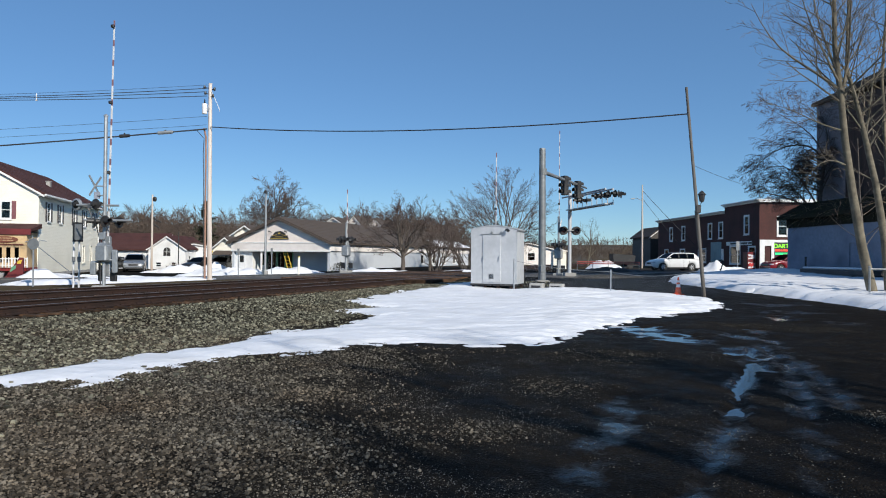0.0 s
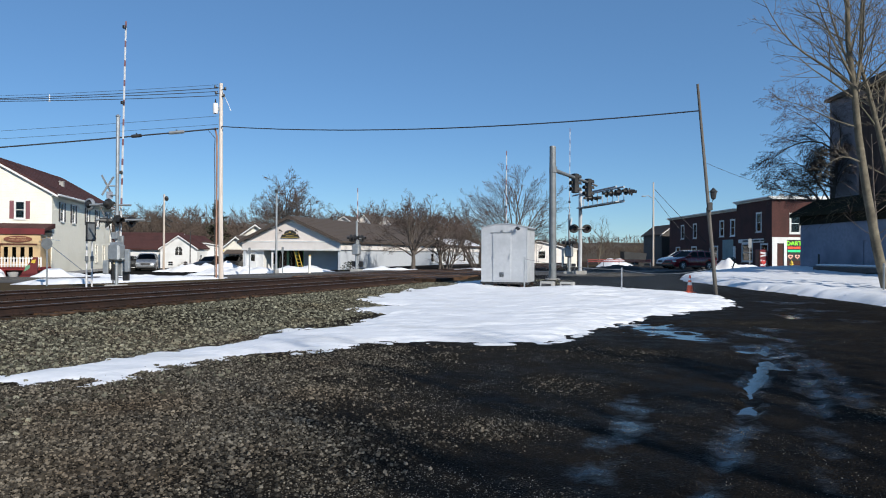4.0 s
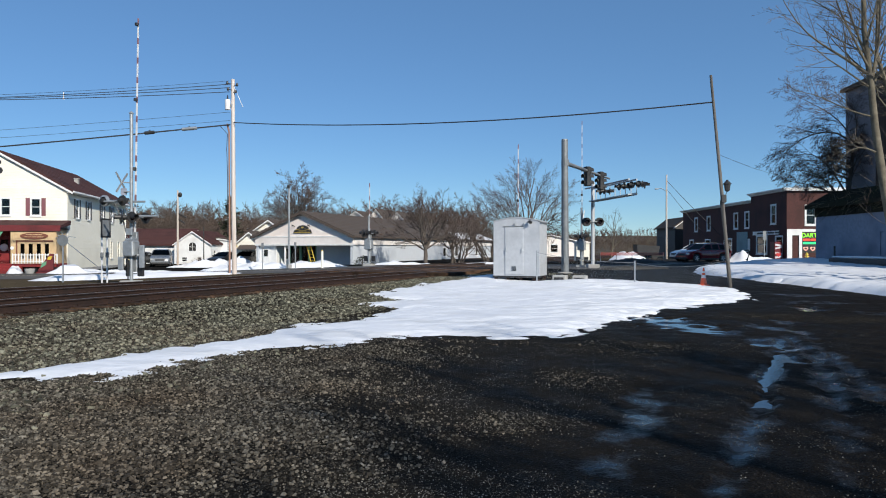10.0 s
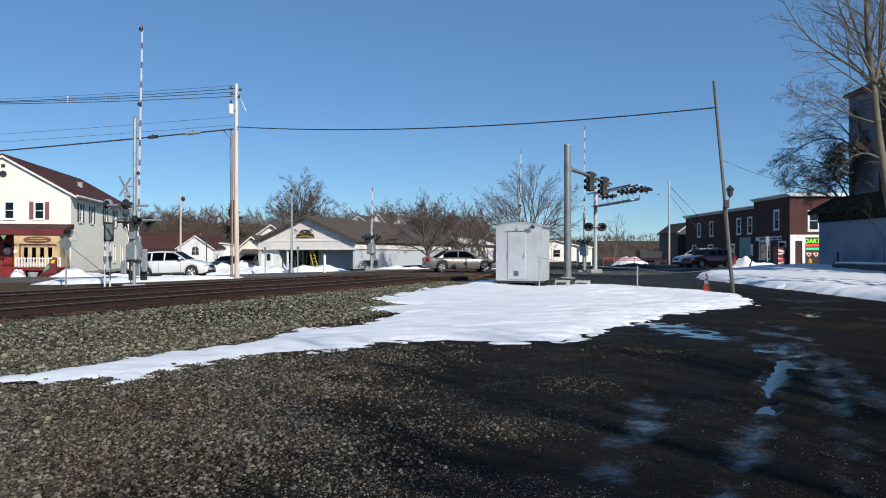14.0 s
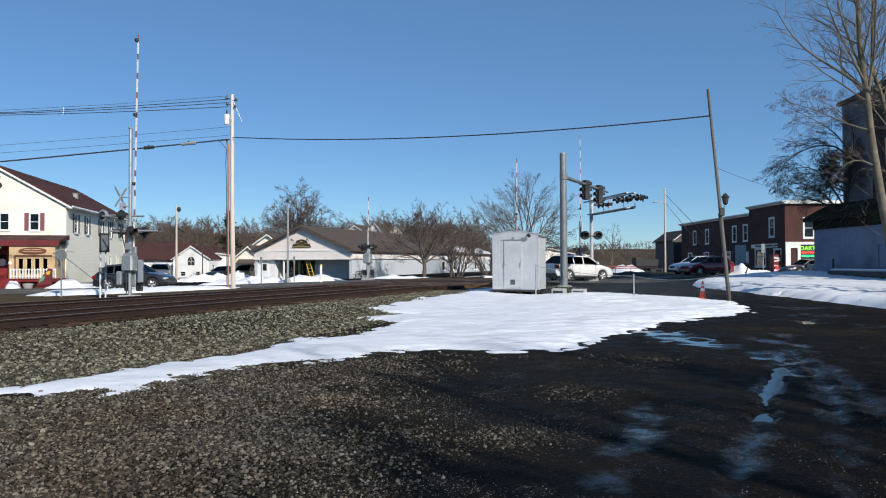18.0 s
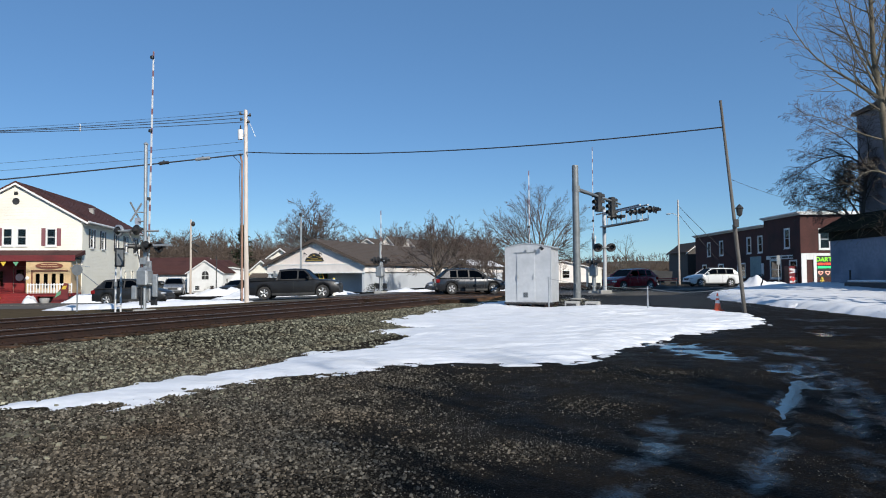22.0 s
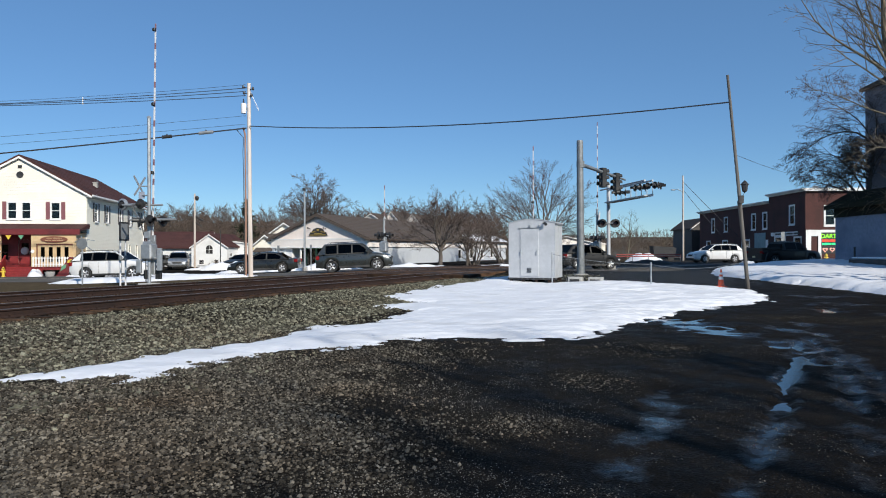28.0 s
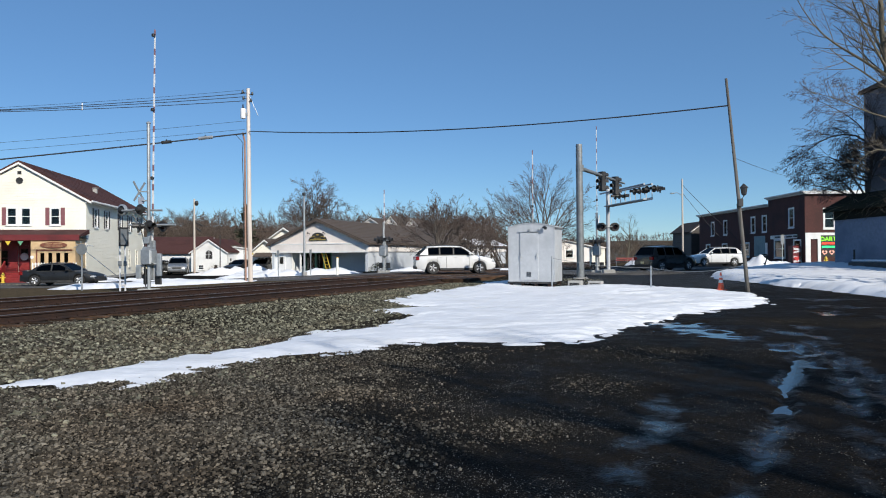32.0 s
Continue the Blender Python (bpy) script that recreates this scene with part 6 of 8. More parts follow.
def equipment_cabinet():
    c = thing("equipment_cabinet", "tall silver-grey metal railway equipment cabinet on short legs", "equipment cabinet", pose(2.2, 31.8, 0.0, 0, 0, -20.2))
    w, d, z0, z1 = 2.14, 1.55, 0.36, 2.84
    crown = lambda lift, over: [(-over + (w + 2 * over) * k / 12, z1 - 0.03 + lift + 0.17 * math.sin(math.pi * k / 12)) for k in range(13)]
    part("body", Geo().prism([(0, z0), (w, z0)] + crown(0, 0)[::-1], 0, d, "y"), M_silver, c, "silver-grey sheet metal body with an arched head")
    part("roof", Geo().prism(crown(0.004, 0.03) + crown(0.035, 0.03)[::-1], -0.03, d + 0.06, "y"), M_silver, c, "thin curved sheet metal roof")
    for x in (0.012, w - 0.03):
        part("corner_trim", Geo().box(x, x + 0.018, -0.012, -0.001, z0, z1 - 0.05), M_silver, c)
    part("side_rib", Geo().box(w + 0.001, w + 0.014, 0.70, 0.78, z0, z1 - 0.05), M_silver, c)
    part("eave_rail", Geo().box(w + 0.001, w + 0.05, 0.0, d, z1 - 0.11, z1 - 0.04, 0.01), M_weathered, c, "dark eave rail")
    door = part("door", Geo().box(0.55, 1.40, -0.03, -0.003, z0 + 0.06, z1 - 0.28, 0.01), M_silver, c, "flush steel door")
    for x in (0.62, 1.36):
        part("handle", Geo().tube([(x, -0.03, 1.62), (x, -0.09, 1.60), (x, -0.09, 1.42)], 0.018, 6), M_galv, door, "steel lever handle")
    part("lower_vent", Geo().box(0.86, 1.08, -0.045, -0.031, z0 + 0.22, z0 + 0.45, 0.006), M_galv, door)
    for k in range(5):
        part("louvre", Geo().box(0.87, 1.07, -0.055, -0.046, z0 + 0.24 + 0.04 * k, z0 + 0.26 + 0.04 * k), M_black, door)
    for x in (0.98, 1.42):
        part("vent", Geo().lathe([(0.06, -0.02), (0.05, -0.045), (0, -0.045)], 10, (x, 0, z1 - 0.16), "y"), M_galv, c)
    part("lamp", Geo().tube([(1.62, -0.002, z1 - 0.05), (1.72, -0.14, z1 - 0.02), (1.78, -0.2, z1 - 0.10)], [0.04, 0.05, 0.08], 8), M_black, c, "small black flood lamp")
    part("drip_edge", Geo().box(0.45, 1.5, -0.05, -0.003, z1 - 0.25, z1 - 0.23), M_galv, c)
    for x in (0.03, 0.6, 1.2, 1.8, w - 0.15):
        for y in (0.05, d - 0.2):
            part("leg", Geo().box(x, x + 0.12, y, y + 0.12, 0.0, z0, 0.01), M_rust, c, "short steel leg")
    part("skid", Geo().box(-0.05, w + 0.05, 0.02, 0.1, z0 - 0.09, z0 - 0.001), M_black, c)
    for x, y in ((2.75, -0.2), (3.65, -0.3)):
        k = thing("concrete_block", "grey concrete footing half under snow", "concrete block", pose(2.2, 31.8, 0.2, 0, 0, -20.2) @ pose(x, y, 0), "footings beside the cabinet")
        part("block", Geo().box(0, 0.6, 0, 0.5, -0.1, 0.22, 0.02), M_concrete, k)
        part("opening", Geo().box(0.08, 0.5, -0.012, -0.002, 0.0, 0.13), M_black, k)


def traffic_head(parent, at):
    h = part("signal_head", Geo().box(-0.17, 0.17, -0.12, 0.12, -0.55, 0.55, 0.02), M_black, parent, "black three-lamp signal head", at)
    for k, z in enumerate((0.36, 0.0, -0.36)):
        v = Geo()
        v.rings([[(0.14 * math.cos(a), y, z + 0.14 * math.sin(a)) for a in [math.radians(-30 + j * 24) for j in range(11)]] for y in (-0.12, -0.40)], closed=False)
        part("visor", v, M_black, h)
        part("lens", Geo().lathe([(0.0, -0.14), (0.12, -0.13), (0.13, -0.121), (0, -0.121)], 12, (0, 0, z), "y"), (M_lens, M_black, M_greenlens)[k], h)
    return h


M_greenlens = surface("dark_green_lens", [(0.01, 0.05, 0.03), (0.015, 0.07, 0.04)], 0.25)


def mast_arm():
    g = thing("mast_arm_signal", "galvanised traffic signal mast arm over the road", "traffic light", pose(6.2, 36.0, 0.22))
    part("base", Geo().lathe([(0.42, -0.2), (0.42, 0.1), (0.34, 0.12), (0, 0.12)], 14).box(-0.32, 0.32, -0.32, 0.32, 0.12, 0.16), M_concrete, g)
    part("post", Geo().tube([(0, 0, 0.14), (-0.03, 0, 6.95)], [0.20, 0.165], 16), M_weathered, g, "thick galvanised post", smooth=40)
    part("cap", Geo().lathe([(0.17, 6.95), (0.15, 7.03), (0, 7.05)], 14, (-0.03, 0, 0)), M_weathered, g)
    part("hand_hole", Geo().box(-0.1, 0.1, -0.215, -0.19, 0.6, 0.95), M_weathered, g)
    a0, a1 = Vector((0, 0, 5.8)), Vector((4.3, 8.6, 5.85))
    part("arm", Geo().tube([a0, a0.lerp(a1, 0.4), a1], [0.11, 0.09, 0.06], 12), M_weathered, g, "tapered galvanised arm", smooth=40)
    part("flange", Geo().lathe([(0.205, -0.16), (0.205, 0.16)], 14, (0, 0, 5.8)), M_weathered, g)
    for t in (0.44, 0.76):
        p = a0.lerp(a1, t)
        part("hanger", Geo().tube([p, p - Vector((0, 0, 0.15))], 0.03, 6), M_weathered, g)
        traffic_head(g, pose(p.x, p.y, p.z - 0.32, 0, 0, 118))
        traffic_head(g, pose(p.x + 0.1, p.y + 0.18, p.z - 0.32, 0, 0, -62))


def cantilever():
    x, y = 10.3, 48.6
    c = thing("cantilever_signal", "railway crossing cantilever with flashing-light units over the road", "railway signal", pose(x, y, 0.3))
    part("base", Geo().box(-0.4, 0.4, -0.4, 0.4, -0.2, 0.2, 0.03), M_concrete, c)
    part("post", Geo().tube([(0, 0, 0.1), (0, 0, 5.9)], 0.13, 12), M_silver, c, "silver painted post")
    lamp_pair(c, pose(0, -0.18, 3.15, 0, 0, 0), 0.45)
    lamp_pair(c, pose(0, 0.18, 3.15, 0, 0, 180), 0.45)
    d = Vector((0.17, -0.985, 0)).normalized()
    L = 6.4
    for z, o in ((5.45, 0.25), (4.6, 0.25), (5.45, -0.25), (4.6, -0.25)):
        s = Vector((-d.y, d.x, 0)) * o
        if z < 5 and o < 0:
            continue
        part("chord", Geo().tube([s + Vector((-0.3, 0, z)), s + d * L + Vector((0, 0, z + 0.05))], 0.055, 8), M_silver, c, "silver truss chord")
    for k in range(9):
        p = d * (L * k / 8)
        part("rung", Geo().tube([p + Vector((-d.y * 0.25, d.x * 0.25, 4.68)), p + Vector((-d.y * 0.25, d.x * 0.25, 5.46))], 0.025, 6), M_silver, c)
    part("walkway", Geo().box(0, L, -0.3, 0.3, 4.55, 4.62).turned(pose(0, 0, 0, 0, 0, math.degrees(math.atan2(d.y, d.x)))), M_galv, c, "grated walkway")
    for t, h, tz in ((0.36, 78, 5.1), (0.84, 75, 5.15), (1.14, 62, 5.1)):
        p = d * (L * t)
        lamp_pair(c, pose(p.x - 0.25, p.y, tz, 0, 0, -h), 0.30, k_=0.72)
        lamp_pair(c, pose(p.x + 0.25, p.y, tz, 0, 0, h), 0.30, k_=0.72)
    cab = thing("signal_case", "small pale signal case on a pipe stand", "equipment cabinet", pose(10.0, 51.0, 0.3))
    part("body", Geo().box(-0.5, 0.5, -0.35, 0.35, 0.4, 1.7, 0.03), M_cream, cab)
    part("roof", Geo().prism([(-0.58, 1.7), (0.58, 1.7), (0.58, 1.76), (0, 1.9), (-0.58, 1.76)], -0.42, 0.42, "y"), M_fascia, cab)
    part("stand", Geo().box(-0.12, 0.12, -0.12, 0.12, -0.1, 0.4), M_galv, cab)


def hanging(points, sag, n=24):
    """A cable between two points with a sag at mid-span."""
    a, b = Vector(points[0]), Vector(points[1])
    return [a.lerp(b, k / n) - Vector((0, 0, sag * 4 * (k / n) * (1 - k / n))) for k in range(n + 1)]


def cable(a, b, sag, r, label="thin black overhead wire", name="overhead_wire"):
    g = Geo().tube(hanging((a, b), sag), r, 5)
    return solo(name, g, M_cable, label, "wire", group="overhead wires")


M_bleached = surface("bleached_pole", [(0.60, 0.53, 0.47), (0.72, 0.66, 0.61), (0.46, 0.37, 0.30)], 0.85, grain=6, stain=0.8, bump=0.5, bump_scale=20, stretch=(3, 3, 0.12))
M_riser = surface("rusty_conduit", [(0.30, 0.16, 0.11), (0.38, 0.24, 0.18), (0.22, 0.11, 0.07)], 0.8, grain=5, stain=1.2, stretch=(2, 2, 0.3))


def utility_pole():
    px, py, pz = -12.6, 41.2, level(-12.6, 41.2)
    p = thing("utility_pole", "tall wooden utility pole with a transformer and wires", "utility pole", pose(px, py, pz))
    H = 11.55
    part("shaft", Geo().tube([(0.10, 0, -0.3), (0.04, 0, 4), (0, 0, H)], [0.15, 0.13, 0.105], 12), M_bleached, p, "sun-bleached wooden shaft", smooth=40)
    part("riser", Geo().tube([(-0.17, -0.06, 0.0), (-0.20, -0.06, 8.4), (-0.32, -0.05, 8.9)], 0.055, 8), M_riser, p, "rusty conduit riser")
    part("riser", Geo().tube([(-0.24, -0.12, 0.0), (-0.29, -0.10, 6.0), (-0.34, -0.08, 7.4), (-0.30, -0.08, 8.3), (-0.7, -0.1, 8.75)], 0.02, 6), M_cable, p, "black service cable")
    tr = part("transformer", Geo().lathe([(0.0, 9.72), (0.15, 9.75), (0.16, 10.28), (0.14, 10.34), (0, 10.37)], 14, (-0.29, -0.08, 0)), M_white_band, p, "pale grey transformer can", smooth=40)
    part("bushing", Geo().tube([(-0.29, -0.08, 10.37), (-0.29, -0.08, 10.6)], [0.05, 0.03], 6), M_rust, tr)
    part("bracket", Geo().box(-0.2, 0.0, -0.12, 0.0, 9.9, 10.1), M_galv, tr)
    for k, (dx, dz) in enumerate(((-0.3, 11.3), (0.28, 11.2), (-0.25, 10.95), (0.2, 10.8))):
        part("insulator", Geo().tube([(0, -0.05, dz - 0.05), (dx, -0.12, dz)], 0.025, 6).lathe([(0.06, -0.08), (0.075, 0.0), (0.05, 0.1), (0, 0.12)], 8, (dx, -0.12, dz)), M_black, p, "dark pin insulator")
    part("cutout", Geo().tube([(0.05, -0.1, 11.2), (0.5, -0.12, 10.2), (0.62, -0.12, 9.9)], 0.018, 5), M_white_band, p, "pale hanging fuse lead")
    top = Vector((px, py, pz))
    far = Vector((-62, 37.5, 0))
    for dz, end, sag, r in ((11.45, 10.25, 0.9, 0.010), (11.25, 10.26, 0.9, 0.021), (11.05, 10.6, 0.9, 0.021), (10.8, 10.96, 0.9, 0.021), (9.6, 6.2, 0.4, 0.010), (9.1, 5.6, 0.3, 0.010)):
        cable(top + Vector((-0.15, -0.1, dz)), far + Vector((0, 0, end)), sag, r)
    sp = thing("wire_spacer", "small white plastic spacer on the bundled wires", "wire spacer", pose(-22.23, 40.43, pz + 10.43), "overhead wires")
    part("rod", Geo().tube([(0, 0, -0.2), (0, 0, 0.2)], 0.03, 6), M_white_band, sp)
    part("clip", Geo().box(-0.06, 0.06, -0.03, 0.03, -0.22, -0.16, 0.01), M_white_band, sp)
    cable(top + Vector((-0.1, -0.16, 8.85)), far + Vector((0, 0, 4.5)), 0.35, 0.043, "thick black lashed telephone cable")
    for t, l, m in ((0.048, 0.45, M_galv), (0.094, 0.30, M_black)):
        q = hanging((top + Vector((-0.1, -0.16, 8.85)), far + Vector((0, 0, 4.5))), 0.35, 500)
        i = int(t * 500)
        s = thing("splice_case", "cable splice case hung on the thick cable", "splice case", Matrix.Translation(q[i]), "splice cases")
        d = (q[i + 3] - q[i]).normalized()
        part("case", Geo().tube([d * -l, d * -l * 0.9, d * l * 0.9, d * l], [0.05, 0.10, 0.10, 0.05], 10), m, s, "grey splice case" if m is M_galv else "black splice case")
        part("clamp", Geo().box(-0.03, 0.03, -0.03, 0.03, 0.05, 0.16), M_black, s)
    # the leaning pole on the near side of the road
    lx, ly = 11.05, 27.0
    lz = level(lx, ly)
    q = thing("leaning_pole", "bare leaning grey wooden pole at the drive", "utility pole", pose(lx, ly, lz))
    part("shaft", Geo().tube([(0.02, 0, -0.3), (-0.36, 0, 4.0), (-0.76, 0, 8.25)], [0.078, 0.064, 0.05], 12), M_grey_pole, q, "weathered grey shaft", smooth=40)
    lamp = part("lantern", Geo().lathe([(0.02, 3.72), (0.10, 3.78), (0.13, 4.0), (0.17, 4.03), (0.05, 4.16), (0, 4.2)], 8, (-0.14, -0.05, 0)), M_black, q, "small black lantern")
    part("lantern_arm", Geo().tube([(-0.35, 0, 3.6), (-0.2, -0.04, 3.6), (-0.14, -0.05, 3.75)], 0.025, 6), M_black, lamp)
    part("meter_box", Geo().box(-0.42, -0.22, -0.2, -0.08, 3.3, 3.6, 0.02), M_black, q, "small black junction box")
    part("conduit", Geo().tube([(-0.07, -0.07, 0.0), (-0.41, -0.06, 3.4)], 0.022, 6), M_cable, q)
    cable(top + Vector((0.1, -0.16, 8.97)), Vector((lx - 0.72, ly, lz + 7.2)), 0.44, 0.028, "thick black cable spanning the railway")
    cable(Vector((lx - 0.5, ly, lz + 5.2)), Vector((31, 52, 7.2)), 0.8, 0.008)


def far_poles():
    def wood(x, y, h, label, arm=None):
        z = level(x, y)
        t = thing("street_pole", label, "utility pole", pose(x, y, z), "poles along the street")
        part("shaft", Geo().tube([(0, 0, -0.3), (0, 0, h)], [0.125, 0.085], 10), M_wood_pole, t)
        if arm:
            a = part("lamp_arm", Geo().tube([(0, 0, arm[1]), (arm[0] * 0.6, 0, arm[1] + 0.35), (arm[0], 0, arm[1] + 0.3)], 0.035, 6), M_galv, t)
            part("lamp_head", Geo().box(arm[0] - 0.35, arm[0] + 0.15, -0.13, 0.13, arm[1] + 0.2, arm[1] + 0.34, 0.04), M_galv, a, "grey street lamp head")
        return t, z
    t, z = wood(-28.9, 75, 8.1, "wooden pole with a dark lamp by the car park")
    part("flood_lamp", Geo().lathe([(0.06, 7.35), (0.17, 7.45), (0.22, 7.65), (0.14, 7.85), (0, 7.9)], 10, (0.25, 0, 0)), M_black, t, "dark flood lamp")
    part("crossarm", Geo().tube([(0.1, 0, 5.6), (0.95, 0, 5.15)], 0.09, 6).tube([(0.1, 0, 5.0), (0.75, 0, 4.55)], 0.08, 6), M_black, t, "dark slanting insulators")
    cable((-28.9, 75, z + 5.3), (-19.0, 75.5, 4.3), 0.3, 0.012)
    wood(27.0, 85, 10.3, "wooden street pole with a lamp arm by the corner", (-1.1, 8.3))
    cable((27.0, 85, 9.9), (33.2, 84, 3.2), 0.1, 0.03, "slanting guy wire of the street pole", "guy_wire")
    cable((27.0, 85, 8.9), (31.5, 84, 3.0), 0.1, 0.025, "slanting guy wire of the street pole", "guy_wire")
    cable((27.0, 85, 2.9), (-2, 120, 5.5), 0.4, 0.014)
    s = thing("light_standard", "slim grey light standard beside the road", "street lamp", pose(-11.7, 52.0, level(-11.7, 52.0)))
    part("shaft", Geo().tube([(0, 0, 0), (0, 0, 6.1)], [0.09, 0.06], 10), M_galv, s)
    part("head", Geo().box(-0.1, 0.1, -0.35, 0.12, 6.0, 6.25, 0.04), M_black, s, "dark lamp head")
    part("base", Geo().box(-0.18, 0.18, -0.18, 0.18, -0.1, 0.3, 0.03), M_concrete, s)
    thin = thing("thin_pole", "thin dark flagless pole at the car park", "pole", pose(-24.0, 69, level(-24, 69)))
    part("shaft", Geo().tube([(0, 0, 0), (0, 0, 3.8)], [0.06, 0.045], 8), M_black, thin)
    part("finial", Geo().lathe([(0.05, 3.8), (0.09, 3.87), (0, 3.95)], 8), M_black, thin)


def signs():
    def post_sign(x, y, h, label, plate, mat, shape="rect"):
        t = thing("road_sign", label, "road sign", pose(x, y, level(x, y)), "signs along the road")
        part("post", Geo().box(-0.03, 0.03, -0.03, 0.03, -0.2, h, 0.005), M_galv, t)
        w, hh = plate
        poly = [(-w, h - hh), (w, h - hh), (w, h + hh * 0.1), (-w, h + hh * 0.1)] if shape == "rect" else [(w * math.cos(k * math.tau / 20), h - w + w * math.sin(k * math.tau / 20)) for k in range(20)] if shape == "round" else [(0, h - w * 1.2), (w * 1.2, h), (0, h + w * 1.2), (-w * 1.2, h)]
        part("plate", Geo().prism(poly, -0.045, -0.031, "y"), mat, t)
        return t
    post_sign(-19.72, 35.8, 2.45, "round blue-grey sign back on a steel post by the tracks", (0.29, 0.42), M_weathered, "round")
    post_sign(-18.3, 60.5, 1.9, "yellow diamond warning sign beyond the pole", (0.2, 0.3), M_yellow, "diamond")
    post_sign(30.6, 66.8, 2.9, "narrow dark-backed sign on a post before the corner block", (0.17, 0.8), M_weathered)
    for x, y in ((-13.1, 49.8), (-10.9, 50.5)):
        post_sign(x, y, 1.9, "slim steel marker post on the far verge", (0.08, 0.4), M_weathered)
    b = thing("bollard", "pale yellow-topped bollard before the long building", "bollard", pose(-8.9, 50.2, level(-8.9, 50.2)))
    part("pipe", Geo().tube([(0, 0, -0.1), (0, 0, 1.25)], 0.09, 10), M_cream, b)
    part("cap", Geo().lathe([(0.095, 1.25), (0.07, 1.31), (0, 1.33)], 10), M_yellow, b)
    c = thing("traffic_cone", "orange traffic cone with two white bands on the snow edge", "traffic cone", pose(10.35, 27.9, level(10.35, 27.9) + 0.03))
    part("base", Geo().box(-0.19, 0.19, -0.19, 0.19, 0, 0.04, 0.015), M_orange, c)
    r = lambda z: 0.14 - 0.115 * z / 0.71
    for z0, z1, m, l in ((0.04, 0.30, M_orange, ""), (0.30, 0.42, M_white_band, "white band"), (0.42, 0.50, M_orange, ""), (0.50, 0.58, M_white_band, "white band"), (0.58, 0.71, M_orange, "")):
        part("band", Geo().lathe([(r(z0), z0), (r(z1), z1)], 18), m, c, l, smooth=40)


def fence():
    f = thing("wire_fence", "sagging chain-link fence across the snow patch", "fence")
    posts = [(3.81, 28.97, 1.25), (7.73, 28.4, 0.84), (11.0, 26.9, 1.05)]
    tops = []
    for i, (x, y, h) in enumerate(posts):
        z = level(x, y) + 0.1
        if i < 2:
            p = part("post", Geo().tube([(x, y, z - 0.4), (x, y, z + h)], 0.03, 8), M_galv, f, "rusty galvanised post")
            part("cap", Geo().lathe([(0.034, z + h), (0.03, z + h + 0.03), (0, z + h + 0.04)], 8, (x, y, 0)), M_galv, p)
        tops.append(Vector((x, y, z + h - 0.05)))
    for (a, b), sag in zip(zip(tops[:-1], tops[1:]), (0.10, 0.22)):
        part("top_wire", Geo().tube(hanging((a, b), sag), 0.010, 6), M_weathered, f, "bent top rail")
        g = Geo()
        n = 30
        line = hanging((a, b), sag, n)
        for k in range(n):
            for s in (0, 1):
                p, q = line[k + s], line[k + 1 - s]
                lo = level(q.x, q.y) + 0.14
                g.tube([p, Vector((q.x, q.y, lo + 0.0)) + (q - p) * 3], 0.0011, 3, False)
        tagged(part("chain_link", g, M_galv, f, "thin rusty chain-link wire"), kind="stuff")


def pipe_rail():
    f = thing("pipe_rail", "grey steel pipe rail in the snow beside the trees", "railing", pose(17.2, 26.3, level(17.2, 26.3)))
    for x in (0.0, 2.2):
        p = part("post", Geo().tube([(x, 0, -0.1), (x, 0, 1.25)], 0.04, 8), M_weathered, f, "weathered post")
        part("cap", Geo().lathe([(0.05, 1.25), (0.04, 1.29), (0, 1.31)], 8, (x, 0, 0)), M_weathered, p)
    part("rail", Geo().tube([(-0.05, 0, 1.18), (2.3, 0.1, 1.18)], 0.03, 8), M_weathered, f, "galvanised rail")


def roof_vines():
    """Bare creeper sprawling over the shed roof."""
    v = thing("roof_creeper", "tangle of bare brown creeper over the shed roof", "creeper")
    r = random.Random(4)
    g = Geo()
    for k in range(260):
        y = 28 + 21 * r.random()
        p = Vector((26.55 + 0.9 * r.random(), y, 4.35 + 0.6 * r.random()))
        d = Vector((r.gauss(-0.3, 0.4), r.gauss(0, 1), r.gauss(0.35, 0.35))).normalized()
        pts = [p.copy()]
        for j in range(4):
            d = (d + Vector((r.gauss(-0.1, 0.2), r.gauss(0, 0.25), r.gauss(-0.22, 0.2)))).normalized()
            p = p + d * (0.25 + 0.3 * r.random())
            pts.append(p.copy())
        g.tube(pts, [0.016, 0.013, 0.01, 0.008, 0.005], 3, False)
    part("stems", g, M_creeper, v, "bare brown creeper stems")


M_creeper = surface("creeper_stem", [(0.10, 0.075, 0.045), (0.18, 0.14, 0.085)], 0.9, grain=6, island=0.4)
pipe_rail()
roof_vines()
hydrant(-33.0, 49.4, level(-33.0, 49.4), "small yellow fire hydrant before the porch of the shop house", 0.9)


